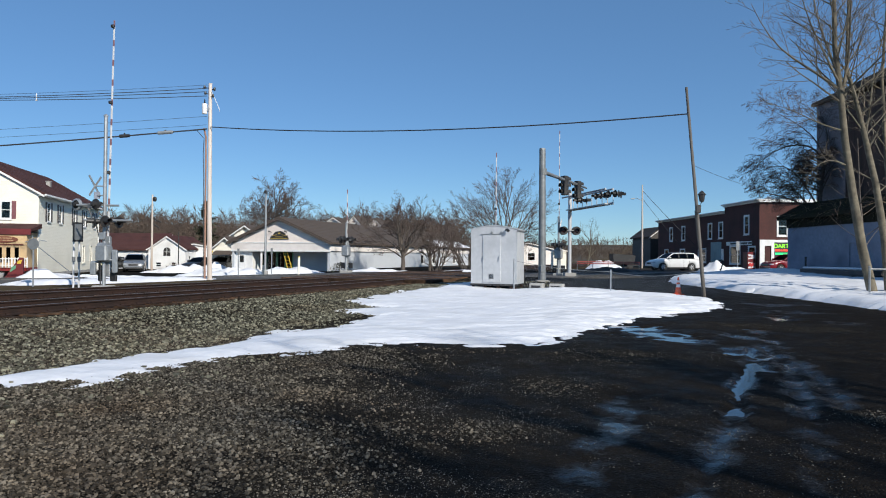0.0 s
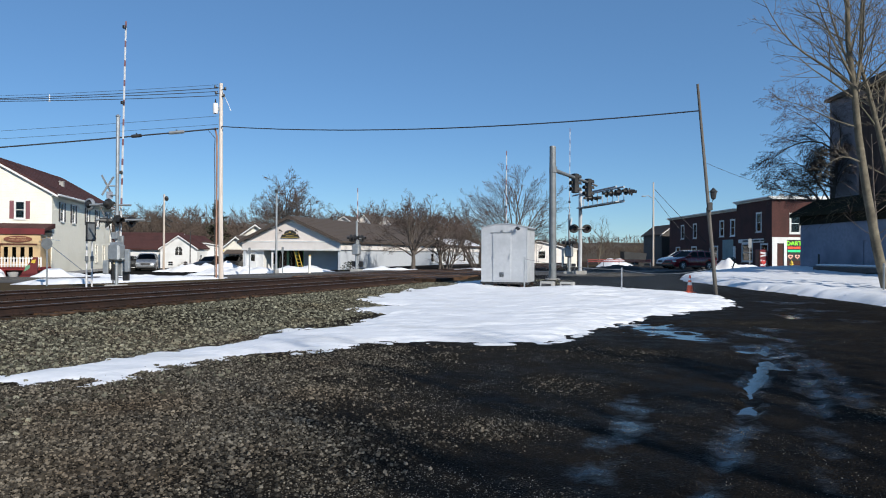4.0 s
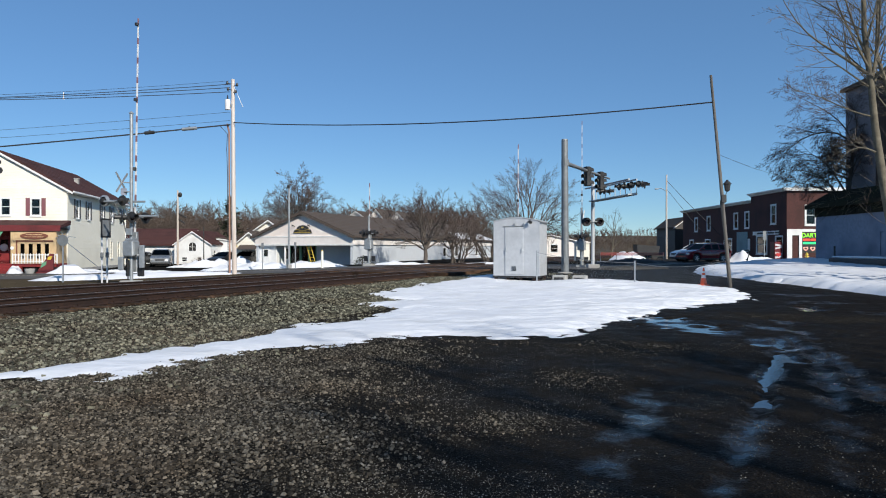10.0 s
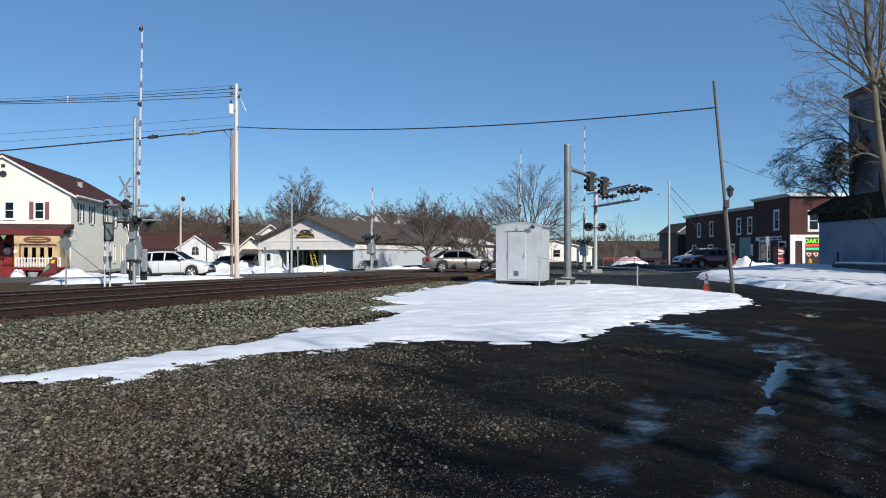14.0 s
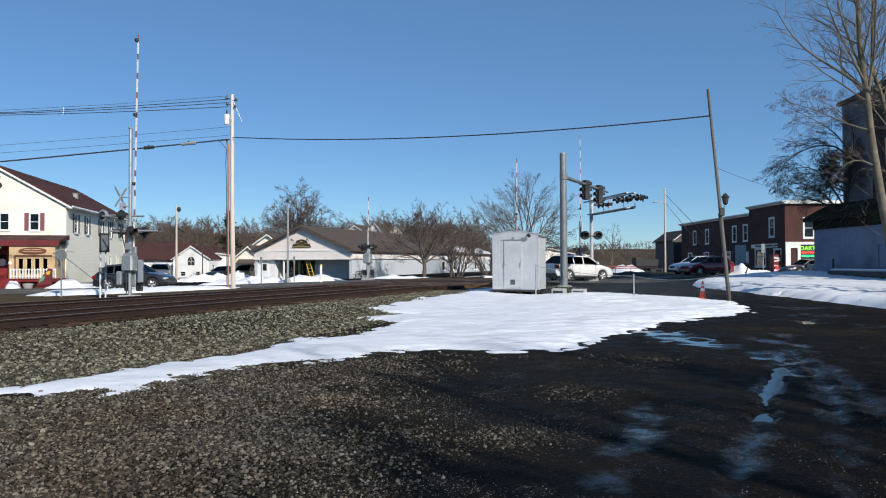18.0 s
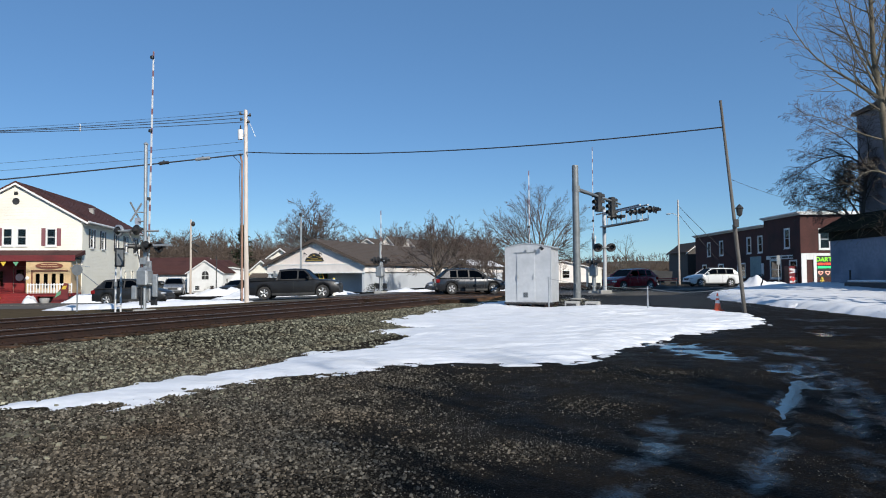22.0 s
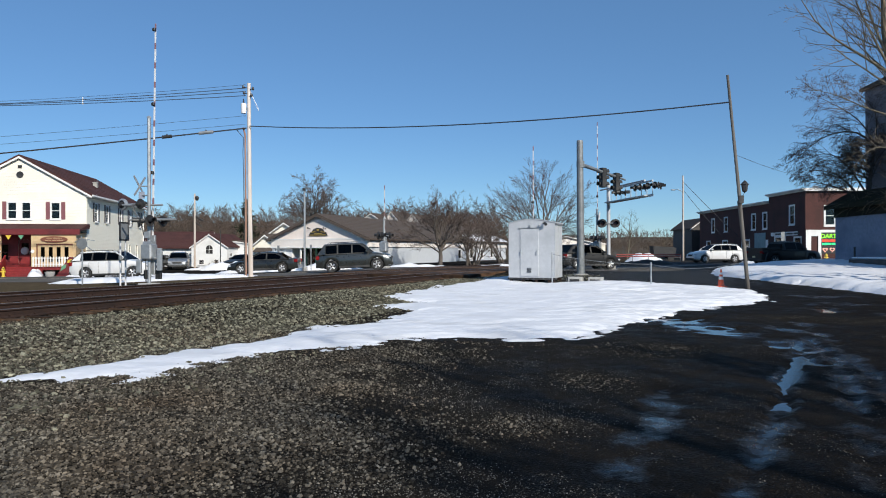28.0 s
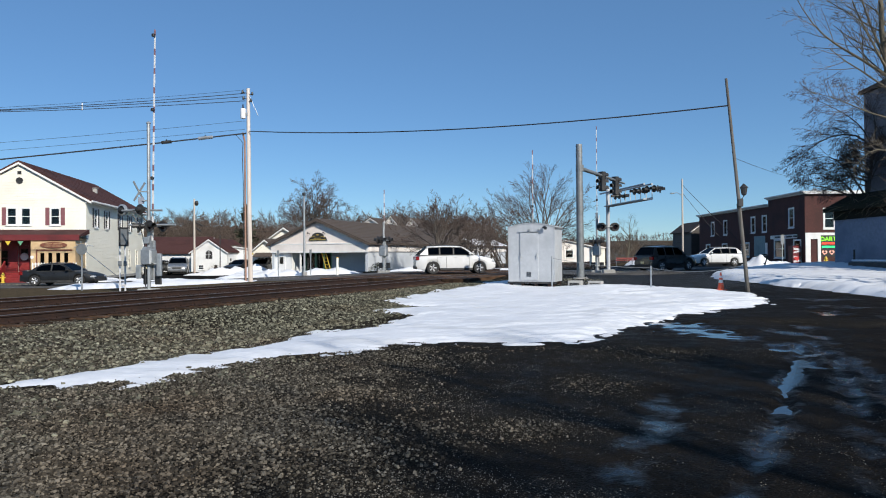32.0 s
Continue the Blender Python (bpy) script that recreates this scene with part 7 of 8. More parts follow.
def far_barrier():
    b = thing("bent_pipe", "short bent black pipe standing in the snow", "pipe", pose(23.6, 54.5, level(23.6, 54.5)))
    part("pipe", Geo().tube([(0.0, 0, 0.1), (0.12, 0, 0.5), (0.22, 0, 0.85), (0.1, 0, 0.95), (-0.15, 0, 0.9)], 0.05, 7), M_black, b)
    part("flange", Geo().lathe([(0.1, 0.2), (0.1, 0.26), (0, 0.26)], 8), M_black, b)
    f = thing("red_snow_fence", "long low red snow fence beyond the crossing", "fence", pose(15.6, 70.0, level(15.6, 70.0)))
    for z in (0.66, 0.84):
        part("rail", Geo().box(0, 6.4, -0.02, 0.02, z, z + 0.10), M_orange_red, f)
    for k in range(5):
        part("post", Geo().box(k * 1.58, k * 1.58 + 0.06, 0.02, 0.07, -0.2, 0.95), M_weathered, f)
    d = thing("dump_trailer", "dark steel trailer parked past the snow heap", "trailer", pose(23.4, 81.5, level(23.4, 81.5)))
    part("body", Geo().prism([(-1.1, 0.6), (1.3, 0.6), (1.45, 1.55), (-1.2, 1.75)], -0.9, 0.9, "y"), M_black, d, "dark steel body")
    for x in (-0.7, 0.8):
        part("wheel", Geo().lathe([(0, -1.0), (0.36, -1.0), (0.36, -0.8), (0, -0.8)], 16, (x, 0, 0.36), "y"), M_rubber, d)
    part("chassis", Geo().box(-1.3, 2.0, -0.4, 0.4, 0.35, 0.6, 0.02), M_black, d)


M_orange_red = surface("snow_fence_red", [(0.28, 0.05, 0.045), (0.36, 0.075, 0.06)], 0.6, grain=6)
far_barrier()
def panel_stand():
    """A dark framed panel on two pale posts beside the gate, seen from the side."""
    t = thing("panel_stand", "dark framed panel on two pale steel posts beside the gate", "panel stand", pose(-16.2, 33.0, level(-16.2, 33.0), 0, 0, 74))
    for x in (-0.17, 0.17):
        p = part("post", Geo().tube([(x, 0, -0.2), (x, 0, 3.0)], 0.04, 8), M_dull_white, t, "pale painted post")
        part("clamp", Geo().box(x - 0.06, x + 0.06, -0.06, 0.06, 1.2, 1.45, 0.015), M_weathered, p)
    f = part("panel_frame", Geo().box(-0.30, 0.30, -0.09, -0.045, 2.15, 2.23).box(-0.30, 0.30, -0.09, -0.045, 2.98, 3.06).box(-0.30, -0.23, -0.09, -0.045, 2.23, 2.98).box(0.23, 0.30, -0.09, -0.045, 2.23, 2.98), M_black, t, "dark steel frame")
    part("panel", Geo().box(-0.23, 0.23, -0.08, -0.055, 2.23, 2.98), M_weathered, f, "dull grey panel")
    part("crosspiece", Geo().box(-0.2, 0.2, -0.03, 0.03, 0.25, 0.32, 0.01), M_dull_white, t)


panel_stand()
crossing_gate(-13.7, 30.3, 76, mast=7.45, arm=11.75, arm_x=0.23, lean=0.22, lights=3.3, buck=0, lamps=0, turn=0)
crossing_gate(-5.6, 50.9, 70, mast=3.6, arm=6.1, arm_x=0.12, lean=0.0, lights=2.4, buck=0, label="far crossing gate with its pale arm raised")
crossing_gate(4.2, 40.2, 70, mast=3.0, arm=7.3, arm_x=0.05, lights=2.3, buck=0, label="crossing gate behind the cabinet with its arm raised")
crossing_gate(9.75, 49.8, 70, mast=4.2, arm=10.5, arm_x=0.18, lights=2.2, buck=3.6, label="crossing gate beside the cantilever with its arm raised")
equipment_cabinet()
mast_arm()
cantilever()
utility_pole()
far_poles()
signs()
fence()

# ---- trees: bare winter branches ----
def branches(seed, base, height, spread=0.5, trunk_r=0.2, lean=(0, 0), levels=4, first=0.3, forks=5, droop=0.0, up=0.25, sides=5, spine=None, keep=0.58, fan=0, floor=0.0, wide=1.0, limbs=()):
    """Tapering limbs by repeated forking: returns thick wood and thin twigs as two meshes."""
    r = random.Random(seed)
    wood, twig = Geo(), Geo()

    def limb(p, d, length, rad, level_):
        n = 4 if level_ < 2 else 3 if level_ < 4 else 1
        pts, radii, q, v = [p.copy()], [rad], p.copy(), d.copy()
        for k in range(n):
            v = (v + Vector((r.gauss(0, 0.10), r.gauss(0, 0.10), r.gauss(0, 0.07) + (up if level_ else 0) * 0.25 - droop * 0.12 * level_))).normalized()
            q = q + v * (length / n)
            pts.append(q.copy())
            radii.append(rad * (1 - 0.62 * (k + 1) / n))
        thick = rad > 0.012
        radii = [max(q_, floor) for q_ in radii]
        (wood if thick else twig).tube(pts, radii, (sides + 3 if level_ == 0 else sides if thick else 3), False)
        if level_ >= levels:
            return
        count = forks + (3 if level_ == 0 else 0) - (1 if level_ >= 3 else 0)
        for k in range(count):
            f = (first if level_ == 0 else 0.22) + (0.97 - (first if level_ == 0 else 0.22)) * (k + r.random() * 0.8) / count
            i = min(n - 1, int(f * n))
            a = pts[i].lerp(pts[i + 1], f * n - i)
            dirn = (pts[i + 1] - pts[i]).normalized()
            side = Vector((r.gauss(0, 1), r.gauss(0, 1), r.gauss(0, 0.6)))
            side = (side - dirn * side.dot(dirn)).normalized()
            ang = spread * (0.75 + 0.6 * r.random())
            nd = (dirn * math.cos(ang) + side * math.sin(ang)).normalized()
            limb(a, nd, length * (0.62 - 0.12 * r.random()) * (1.05 - 0.35 * f), radii[i] * keep, level_ + 1)

    if fan:
        top = Vector(base) + Vector((lean[0], lean[1], height * first))
        wood.tube([Vector(base), (Vector(base) + top) / 2 + Vector((0.05, 0, 0)), top], [trunk_r * 1.15, trunk_r, trunk_r * 0.8], 9, False)
        for k in range(fan):
            a, e = k * 2.39996 + 0.3 * r.random(), math.radians(86 - 78 * (k + 0.5) / fan * wide)
            d = Vector((math.cos(a) * math.cos(e), math.sin(a) * math.cos(e), math.sin(e) + 0.05)).normalized()
            start = top - Vector((0, 0, height * first * 0.35 * r.random()))
            limb(start, d, height * (1 - first) * 0.66 * (0.9 + 0.2 * r.random()), trunk_r * 0.42, 1)
    elif spine:
        pts = [Vector(p) for p in spine]
        radii = [trunk_r * (1 - 0.72 * k / (len(pts) - 1)) for k in range(len(pts))]
        wood.tube(pts, radii, 10, False)
        for big, line in limbs:
            lp = [Vector(p) for p in line]
            ts = [lp[min(int(q), len(lp) - 2)].lerp(lp[min(int(q), len(lp) - 2) + 1], q - min(int(q), len(lp) - 2)) for q in [k * (len(lp) - 1) / 8 for k in range(9)]]
            for _ in range(2):
                ts = [ts[0]] + [(ts[k - 1] + ts[k] * 2 + ts[k + 1]) / 4 for k in range(1, 8)] + [ts[-1]]
            rr = [big * (1 - 0.85 * k / 8) for k in range(9)]
            wood.tube(ts, rr, 7, False)
            size = sum((b - a).length for a, b in zip(ts[:-1], ts[1:]))
            for k in range(forks * 4):
                f = 0.18 + 0.80 * (k + 0.6 * r.random()) / (forks * 4)
                i = min(7, int(f * 8))
                d = (ts[i + 1] - ts[i]).normalized()
                side = Vector((r.gauss(0, 1), r.gauss(0, 1), r.gauss(0.25, 0.7)))
                side = (side - d * side.dot(d)).normalized()
                limb(ts[i].lerp(ts[i + 1], f * 8 - i), (d * 0.75 + side * 0.7).normalized(), size * 0.34 * (1.15 - 0.6 * f), max(rr[i] * 0.42, 0.012), 2)
        for k in range(forks * 7):
            f = first + (0.98 - first) * (k + r.random() * 0.7) / (forks * 7)
            i = min(len(pts) - 2, int(f * (len(pts) - 1)))
            q = pts[i].lerp(pts[i + 1], f * (len(pts) - 1) - i)
            a = k * 2.4 + r.random()
            limb(q, Vector((math.cos(a) * 0.8 + lean[0], math.sin(a) * 0.6 + lean[1], 0.45 + up)).normalized(), height * 0.36 * (1.15 - 0.5 * f), radii[i] * 0.30, 1)
    else:
        limb(Vector(base), Vector((lean[0], lean[1], 1)).normalized(), height * 0.72, trunk_r, 0)
    return wood, twig


def tree(name, label, seed, x, y, height, bark=None, twigs=None, z=None, group="bare trees", **kw):
    z = level(x, y) if z is None else z
    t = thing(name, label, "tree", pose(x, y, z), group)
    wood, twig = branches(seed, (0, 0, -0.2), height, **kw)
    part("trunk", wood, bark or M_bark, t, "bare trunk and limbs", smooth=60)
    tagged(part("crown", twig, twigs or M_twig, t, "fine leafless twigs"), kind="")
    return t


def bush(name, label, seed, x, y, height, stems=7, width=0.5, levels=3, forks=4):
    t = thing(name, label, "shrub", pose(x, y, level(x, y)), "bare shrubs")
    r = random.Random(seed)
    wood, twig = Geo(), Geo()
    for k in range(stems):
        a = r.random() * math.tau
        b, c = branches(seed * 31 + k, (0.3 * math.cos(a), 0.3 * math.sin(a), -0.1), height * (0.7 + 0.4 * r.random()), trunk_r=0.05 + 0.02 * height / 4, lean=(width * math.cos(a), width * math.sin(a)), levels=levels, forks=forks, first=0.34 if height > 5 else 0.2, spread=0.65, sides=4, keep=0.58)
        wood.join(b)
        twig.join(c)
    part("trunk", wood, M_bark, t, "bare grey stems")
    part("crown", twig, M_twig, t, "fine bare twigs")
    return t


def woods():
    """The wooded rise behind the town: bands of small bare trees, limbs as spikes and twigs as slivers."""
    r = np.random.RandomState(5)

    def spikes(p, d, length, rad):
        """Thin pyramids from points p along d."""
        side = np.cross(d, np.array((0.3, 0.5, 0.81)))
        side /= np.linalg.norm(side, axis=1, keepdims=True) + 1e-9
        up_ = np.cross(side, d)
        ring = [p + (side * math.cos(a) + up_ * math.sin(a)) * rad[:, None] for a in (0, 2.094, 4.189)]
        return np.stack(ring + [p + d * length[:, None]], 1)

    def slivers(p, d, length, rad):
        side = np.cross(d, r.randn(len(p), 3))
        side /= np.linalg.norm(side, axis=1, keepdims=True) + 1e-9
        return np.stack([p - side * rad[:, None], p + side * rad[:, None], p + d * length[:, None]], 1)

    def unit(v):
        return v / np.linalg.norm(v, axis=-1, keepdims=True)

    def one(limbs, twigs, thick):
        """A round-headed tree one metre tall."""
        bole = unit(np.array([[r.randn() * 0.05, r.randn() * 0.05, 1.0]]))
        trunk = spikes(np.array([[0, 0, -0.05]]), bole, np.array([0.9]), np.array([thick * 2.2]))
        f = 0.18 + 0.55 * r.rand(limbs)
        p = np.stack([0 * f, 0 * f, f], -1)
        a = r.rand(limbs) * math.tau
        tip = np.stack([np.cos(a), np.sin(a), 0 * a], -1) * (0.10 + 0.24 * r.rand(limbs) ** 0.6)[:, None]
        tip[:, 2] = np.clip(f + 0.12 + 0.30 * r.rand(limbs), 0, 0.62 + 0.36 * np.sqrt(np.clip(1 - (np.hypot(tip[:, 0], tip[:, 1]) / 0.36) ** 2, 0, 1)))
        d, l = unit(tip - p), np.linalg.norm(tip - p, axis=1)
        k = np.repeat(np.arange(limbs), twigs)
        q = p[k] + d[k] * (l[k] * (0.25 + 0.75 * r.rand(len(k)) ** 0.7))[:, None]
        e = unit(d[k] * 0.7 + r.randn(len(k), 3) * 0.6 + np.array((0, 0, 0.25)))
        return np.concatenate([trunk, spikes(p, d, l, np.full(limbs, thick * 0.9))]), slivers(q, e, 0.05 + 0.09 * r.rand(len(k)), np.full(len(k), thick * 0.75))

    for name, x0, x1, y0, y1, count, limbs, twigs, size, thick in (("near_woods", -100, 60, 108, 150, 360, 16, 24, 8.8, 0.030), ("hillside_woods", -150, 12, 155, 240, 1150, 11, 17, 12.0, 0.065),
                                                                    ("far_woods", -260, 330, 230, 560, 1900, 8, 13, 9.5, 0.13)):
        kinds = [one(limbs, twigs, thick / size) for _ in range(10)]
        V, T = [], []
        for k in range(count):
            x, y = x0 + (x1 - x0) * r.rand(), y0 + (y1 - y0) * r.rand() ** 1.3
            if name == "near_woods" and (x > 22 and y < 140 or -34 < x < 8 and y < 122):
                y += 34
            g = size * (0.55 + 0.6 * r.rand()) * (0.55 if x > 0.05 * y and name == "near_woods" else 1) * (0.5 if x > 0.03 * y and name == "far_woods" else 1)
            a = r.rand() * math.tau
            c, d = math.cos(a) * g, math.sin(a) * g
            for v, out in zip(kinds[k % 10], (V, T)):
                out.append(np.stack([v[..., 0] * c - v[..., 1] * d + x, v[..., 0] * d + v[..., 1] * c + y, v[..., 2] * g + float(land(x, y))], -1))
        v, t = np.concatenate(V).reshape(-1, 3), np.concatenate(T).reshape(-1, 3)
        f = (np.arange(len(v) // 4)[:, None, None] * 4 + np.array([(0, 1, 3), (1, 2, 3), (2, 0, 3)])[None]).reshape(-1, 3)
        f2 = np.arange(len(t)).reshape(-1, 3) + len(v)
        me = bpy.data.meshes.new(name)
        me.from_pydata(v.tolist() + t.tolist(), [], f.tolist() + f2.tolist())
        me.materials.append(M_far_twig)
        tagged(new(name, me), "brown leafless woods rising behind the town", "woods", "", "stuff")


def evergreen(x, y, h, seed):
    t = thing("pine_tree", "dark dull-green ragged pine behind the buildings", "tree", pose(x, y, level(x, y)), "bare trees")
    r = random.Random(seed)
    part("trunk", Geo().tube([(0, 0, 0), (0, 0, h)], [0.2, 0.03], 7), M_bark, t)
    g = Geo()
    for k in range(170):
        f = 0.2 + 0.8 * (k / 170)
        a, reach = r.random() * math.tau, (1.1 - f) * h * 0.30 * (0.6 + 0.6 * r.random())
        z = f * h
        for j in range(5):
            q = (j + 1) / 5
            p = Vector((math.cos(a) * reach * q, math.sin(a) * reach * q, z + 0.25 * q))
            d = Vector((r.gauss(0, 1), r.gauss(0, 1), r.gauss(0.2, 0.5))).normalized() * 0.45
            e = Vector((-d.y, d.x, 0.1)) * 0.35
            g.add([p - d, p + e, p + d, p - e + Vector((0, 0, 0.12))], [(0, 1, 2), (0, 2, 3)])
    part("needles", g, M_evergreen, t, "dark ragged needle tufts")


tree("roadside_tree", "tall pale-barked leafless tree on the snowy lawn", 12, 17.9, 27.0, 9.0, M_pale_bark, M_pale_twig, trunk_r=0.20, lean=(-0.1, 0.0), levels=5, forks=3, first=0.50, spread=0.6, up=0.2, floor=0.004,
     spine=[(0, 0, -0.3), (-0.55, 0, 2.0), (-0.95, 0, 4.2), (-1.25, 0, 6.2), (-1.45, 0, 8.2), (-1.62, 0.1, 10.0), (-1.66, 0.1, 12.0), (-1.62, 0.2, 15.0)],
     limbs=[(0.066, [(-1.45, 0, 8.2), (-2.2, 0.2, 8.9), (-3.2, 0.3, 9.5), (-4.2, 0.3, 10.3), (-4.9, 0.3, 11.7)]),
            (0.055, [(-1.5, 0, 8.5), (-2.2, -0.2, 9.6), (-2.9, -0.3, 10.8), (-3.5, -0.4, 12.6)]),
            (0.055, [(-1.55, 0, 8.9), (-1.9, 0.3, 10.2), (-2.3, 0.4, 11.6), (-2.4, 0.5, 13.6)]),
            (0.058, [(-1.4, 0, 7.9), (-1.05, 0.1, 9.2), (-0.95, 0.2, 11.0), (-0.85, 0.2, 13.8)]),
            (0.047, [(-1.42, 0, 8.0), (-1.25, -0.3, 9.6), (-1.3, -0.4, 11.5), (-1.1, -0.4, 14.0)]),
            (0.035, [(-1.3, 0, 6.6), (-2.3, 0.1, 6.9), (-3.4, 0.1, 7.5), (-4.5, 0.1, 7.7)]),
            (0.031, [(-1.1, 0, 5.2), (-1.9, -0.2, 5.5), (-2.6, -0.3, 5.2), (-3.0, -0.3, 4.6)])])
tree("roadside_tree", "second pale stem of the leafless tree on the lawn", 14, 18.7, 27.3, 8.0, M_pale_bark, M_pale_twig, trunk_r=0.17, lean=(0.1, 0.0), levels=5, forks=3, first=0.50, spread=0.6, up=0.2, floor=0.004,
     spine=[(0, 0, -0.3), (-0.25, 0, 2.4), (-0.6, 0, 4.5), (-1.05, 0, 6.4), (-1.35, 0, 7.6), (-1.75, 0.1, 9.2), (-1.6, 0.2, 12.5)],
     limbs=[(0.055, [(-1.05, 0, 6.4), (-0.7, 0.2, 7.8), (-0.5, 0.3, 9.4), (0.2, 0.3, 11.6)]),
            (0.047, [(-0.9, 0, 6.0), (-0.2, -0.2, 7.4), (0.1, -0.3, 9.0), (0.1, -0.3, 11.0)]),
            (0.031, [(-0.5, 0, 4.2), (0.3, 0, 4.9), (0.9, 0, 6.2)])])
tree("roadside_tree", "third slim pale stem of the leafless tree on the lawn", 19, 19.6, 28.2, 8.0, M_pale_bark, M_pale_twig, trunk_r=0.11, lean=(-0.1, 0.0), levels=4, forks=3, first=0.25, spread=0.6, up=0.15, floor=0.004,
     spine=[(0, 0, -0.3), (-0.3, 0, 3.0), (-0.5, 0, 6.0), (-0.6, 0.1, 9.0), (-0.4, 0.1, 12), (-0.5, 0.2, 15)])
tree("roadside_tree", "thin leafless sapling among the pale stems", 20, 18.4, 28.0, 5.0, M_bark, trunk_r=0.06, lean=(-0.1, 0.0), levels=4, forks=2, first=0.3, spread=0.6, up=0.15, floor=0.004,
     spine=[(0, 0, -0.3), (-0.3, 0, 2.0), (-0.5, 0, 4.0), (-0.55, 0.1, 6.5)])
tree("arching_tree", "leafless tree with arching dark limbs behind the shed", 23, 29.6, 52.4, 7.0, M_bark, trunk_r=0.26, lean=(-0.6, 0), levels=5, forks=5, first=0.55, spread=0.62, droop=0.45, up=0.05, floor=0.005,
     spine=[(0.5, 0, -0.3), (0.5, 0, 3.0), (0.7, 0, 5.2), (1.0, 0.0, 7.5), (1.2, 0, 9.0)],
     limbs=[(0.101, [(0.5, 0, 4.2), (-0.6, 0, 5.7), (-1.7, 0.1, 6.8), (-4.0, 0.1, 6.9)]), (0.086, [(1.1, 0, 8.6), (0.2, 0.1, 9.9), (-2.1, 0.1, 9.7), (-3.5, 0.1, 8.7), (-4.7, 0.1, 7.5)]),
            (0.062, [(1.1, 0, 8.7), (0.4, 0, 10.4), (-1.6, 0, 11.7), (-4.1, 0, 12.8)]), (0.078, [(0.5, 0, 4.6), (-1.2, -0.2, 5.4), (-3.0, -0.3, 5.9), (-4.4, -0.3, 6.0)]),
            (0.078, [(0.6, 0, 5.0), (-0.6, 0.4, 7.4), (-2.0, 0.5, 8.4), (-3.7, 0.5, 7.7)]), (0.055, [(1.2, 0, 8.9), (1.3, -0.3, 11.0), (0.2, -0.4, 12.2), (-1.6, -0.4, 13.2)])])
tree("round_crowned_tree", "round-crowned leafless tree behind the cottage", 31, -20.7, 98.0, 14.8, trunk_r=0.30, levels=5, forks=5, first=0.34, spread=0.62, keep=0.6, up=0.0, fan=14, floor=0.011)
tree("crossing_tree", "leafless tree behind the crossing", 44, 8.3, 70.0, 11.6, trunk_r=0.20, levels=5, forks=5, first=0.24, spread=0.5, keep=0.58, up=0.0, fan=13, floor=0.006, wide=1.0)
tree("yard_tree", "spreading dark leafless tree beside the long building", 52, -1.7, 58.5, 7.4, trunk_r=0.17, levels=5, forks=5, first=0.26, spread=0.6, keep=0.6, up=0.05, fan=14, floor=0.006, wide=0.8)
tree("yard_tree", "smaller dark leafless tree near the long building", 53, 0.6, 62.5, 6.2, trunk_r=0.13, levels=5, forks=4, first=0.28, spread=0.6, keep=0.6, up=0.05, fan=10, floor=0.006, wide=0.8)
bush("yard_tree", "low dark leafless tree by the far wall", 54, 4.3, 70.0, 6.0, 5, 0.5, 4, 5)
tree("slim_tree", "leafless tree behind the long building", 61, -8.5, 105.0, 11.0, trunk_r=0.2, levels=5, forks=4, first=0.3, spread=0.5, fan=11, floor=0.012, up=0.0)
tree("slim_tree", "leafless tree behind the gabled roofs", 63, -3.6, 108.0, 10.0, trunk_r=0.2, levels=5, forks=4, first=0.3, spread=0.5, fan=11, floor=0.012, up=0.0)
tree("slim_tree", "thin leafless tree behind the long building", 64, 4.0, 96.0, 9.5, trunk_r=0.15, levels=5, forks=4, first=0.25, spread=0.55, floor=0.012)
tree("slim_tree", "thin pale leafless tree past the crossing", 66, 20.0, 84.0, 6.5, M_pale_bark, trunk_r=0.1, levels=4, forks=4, first=0.25, spread=0.5)
for k, (x, y, r_, h_) in enumerate(((13.4, -11.6, 0.30, 19.0), (16.8, -11.0, 0.34, 21.0), (11.0, -13.5, 0.24, 17.0))):
    tree("shade_tree", "tall leafless tree standing behind the drive", 71 + k, x, y, h_, trunk_r=r_, levels=4, forks=4, first=0.45, spread=0.45, fan=8, floor=0.012)
bush("yard_shrub", "leafless shrub against the long pale wall", 3, 1.2, 62.0, 4.6)
bush("yard_shrub", "leafless shrub beside the long pale wall", 4, 4.6, 68.0, 4.4)
bush("corner_shrub", "low leafless shrub in the snow by the shed", 5, 17.9, 25.4, 1.6, 5)
evergreen(-32.2, 104, 9.4, 3)
bush("brush_pile", "tangled heap of cut branches and old snow", 81, -25.6, 74.5, 1.5, 12, 1.3)
bush("brush_pile", "tangled low heap of cut branches", 82, -23.6, 75.0, 1.2, 10, 1.5)
shrub = thing("evergreen_shrub", "low dark green clipped shrub before the long building", "shrub", pose(-6.6, 55.5, level(-6.6, 55.5)), "bare shrubs")
r_ = random.Random(9)
leaf = Geo()
for k in range(420):
    a, e, q = r_.random() * math.tau, r_.random() * math.pi / 2, 0.6 + 0.4 * r_.random()
    p = Vector((0.95 * q * math.cos(a) * math.cos(e), 0.6 * q * math.sin(a) * math.cos(e), 0.75 * q * math.sin(e)))
    d = Vector((r_.gauss(0, 1), r_.gauss(0, 1), r_.gauss(0.3, 0.7))).normalized() * 0.10
    n_ = d.cross(Vector((0.3, 0.2, 1))).normalized() * 0.05
    leaf.add([p - n_, p + n_, p + d], [(0, 1, 2)])
part("foliage", leaf, M_evergreen, shrub, "dark green sprays")
part("stem", Geo().tube([(0, 0, -0.1), (0, 0, 0.5)], [0.06, 0.02], 6), M_bark, shrub)
woods()

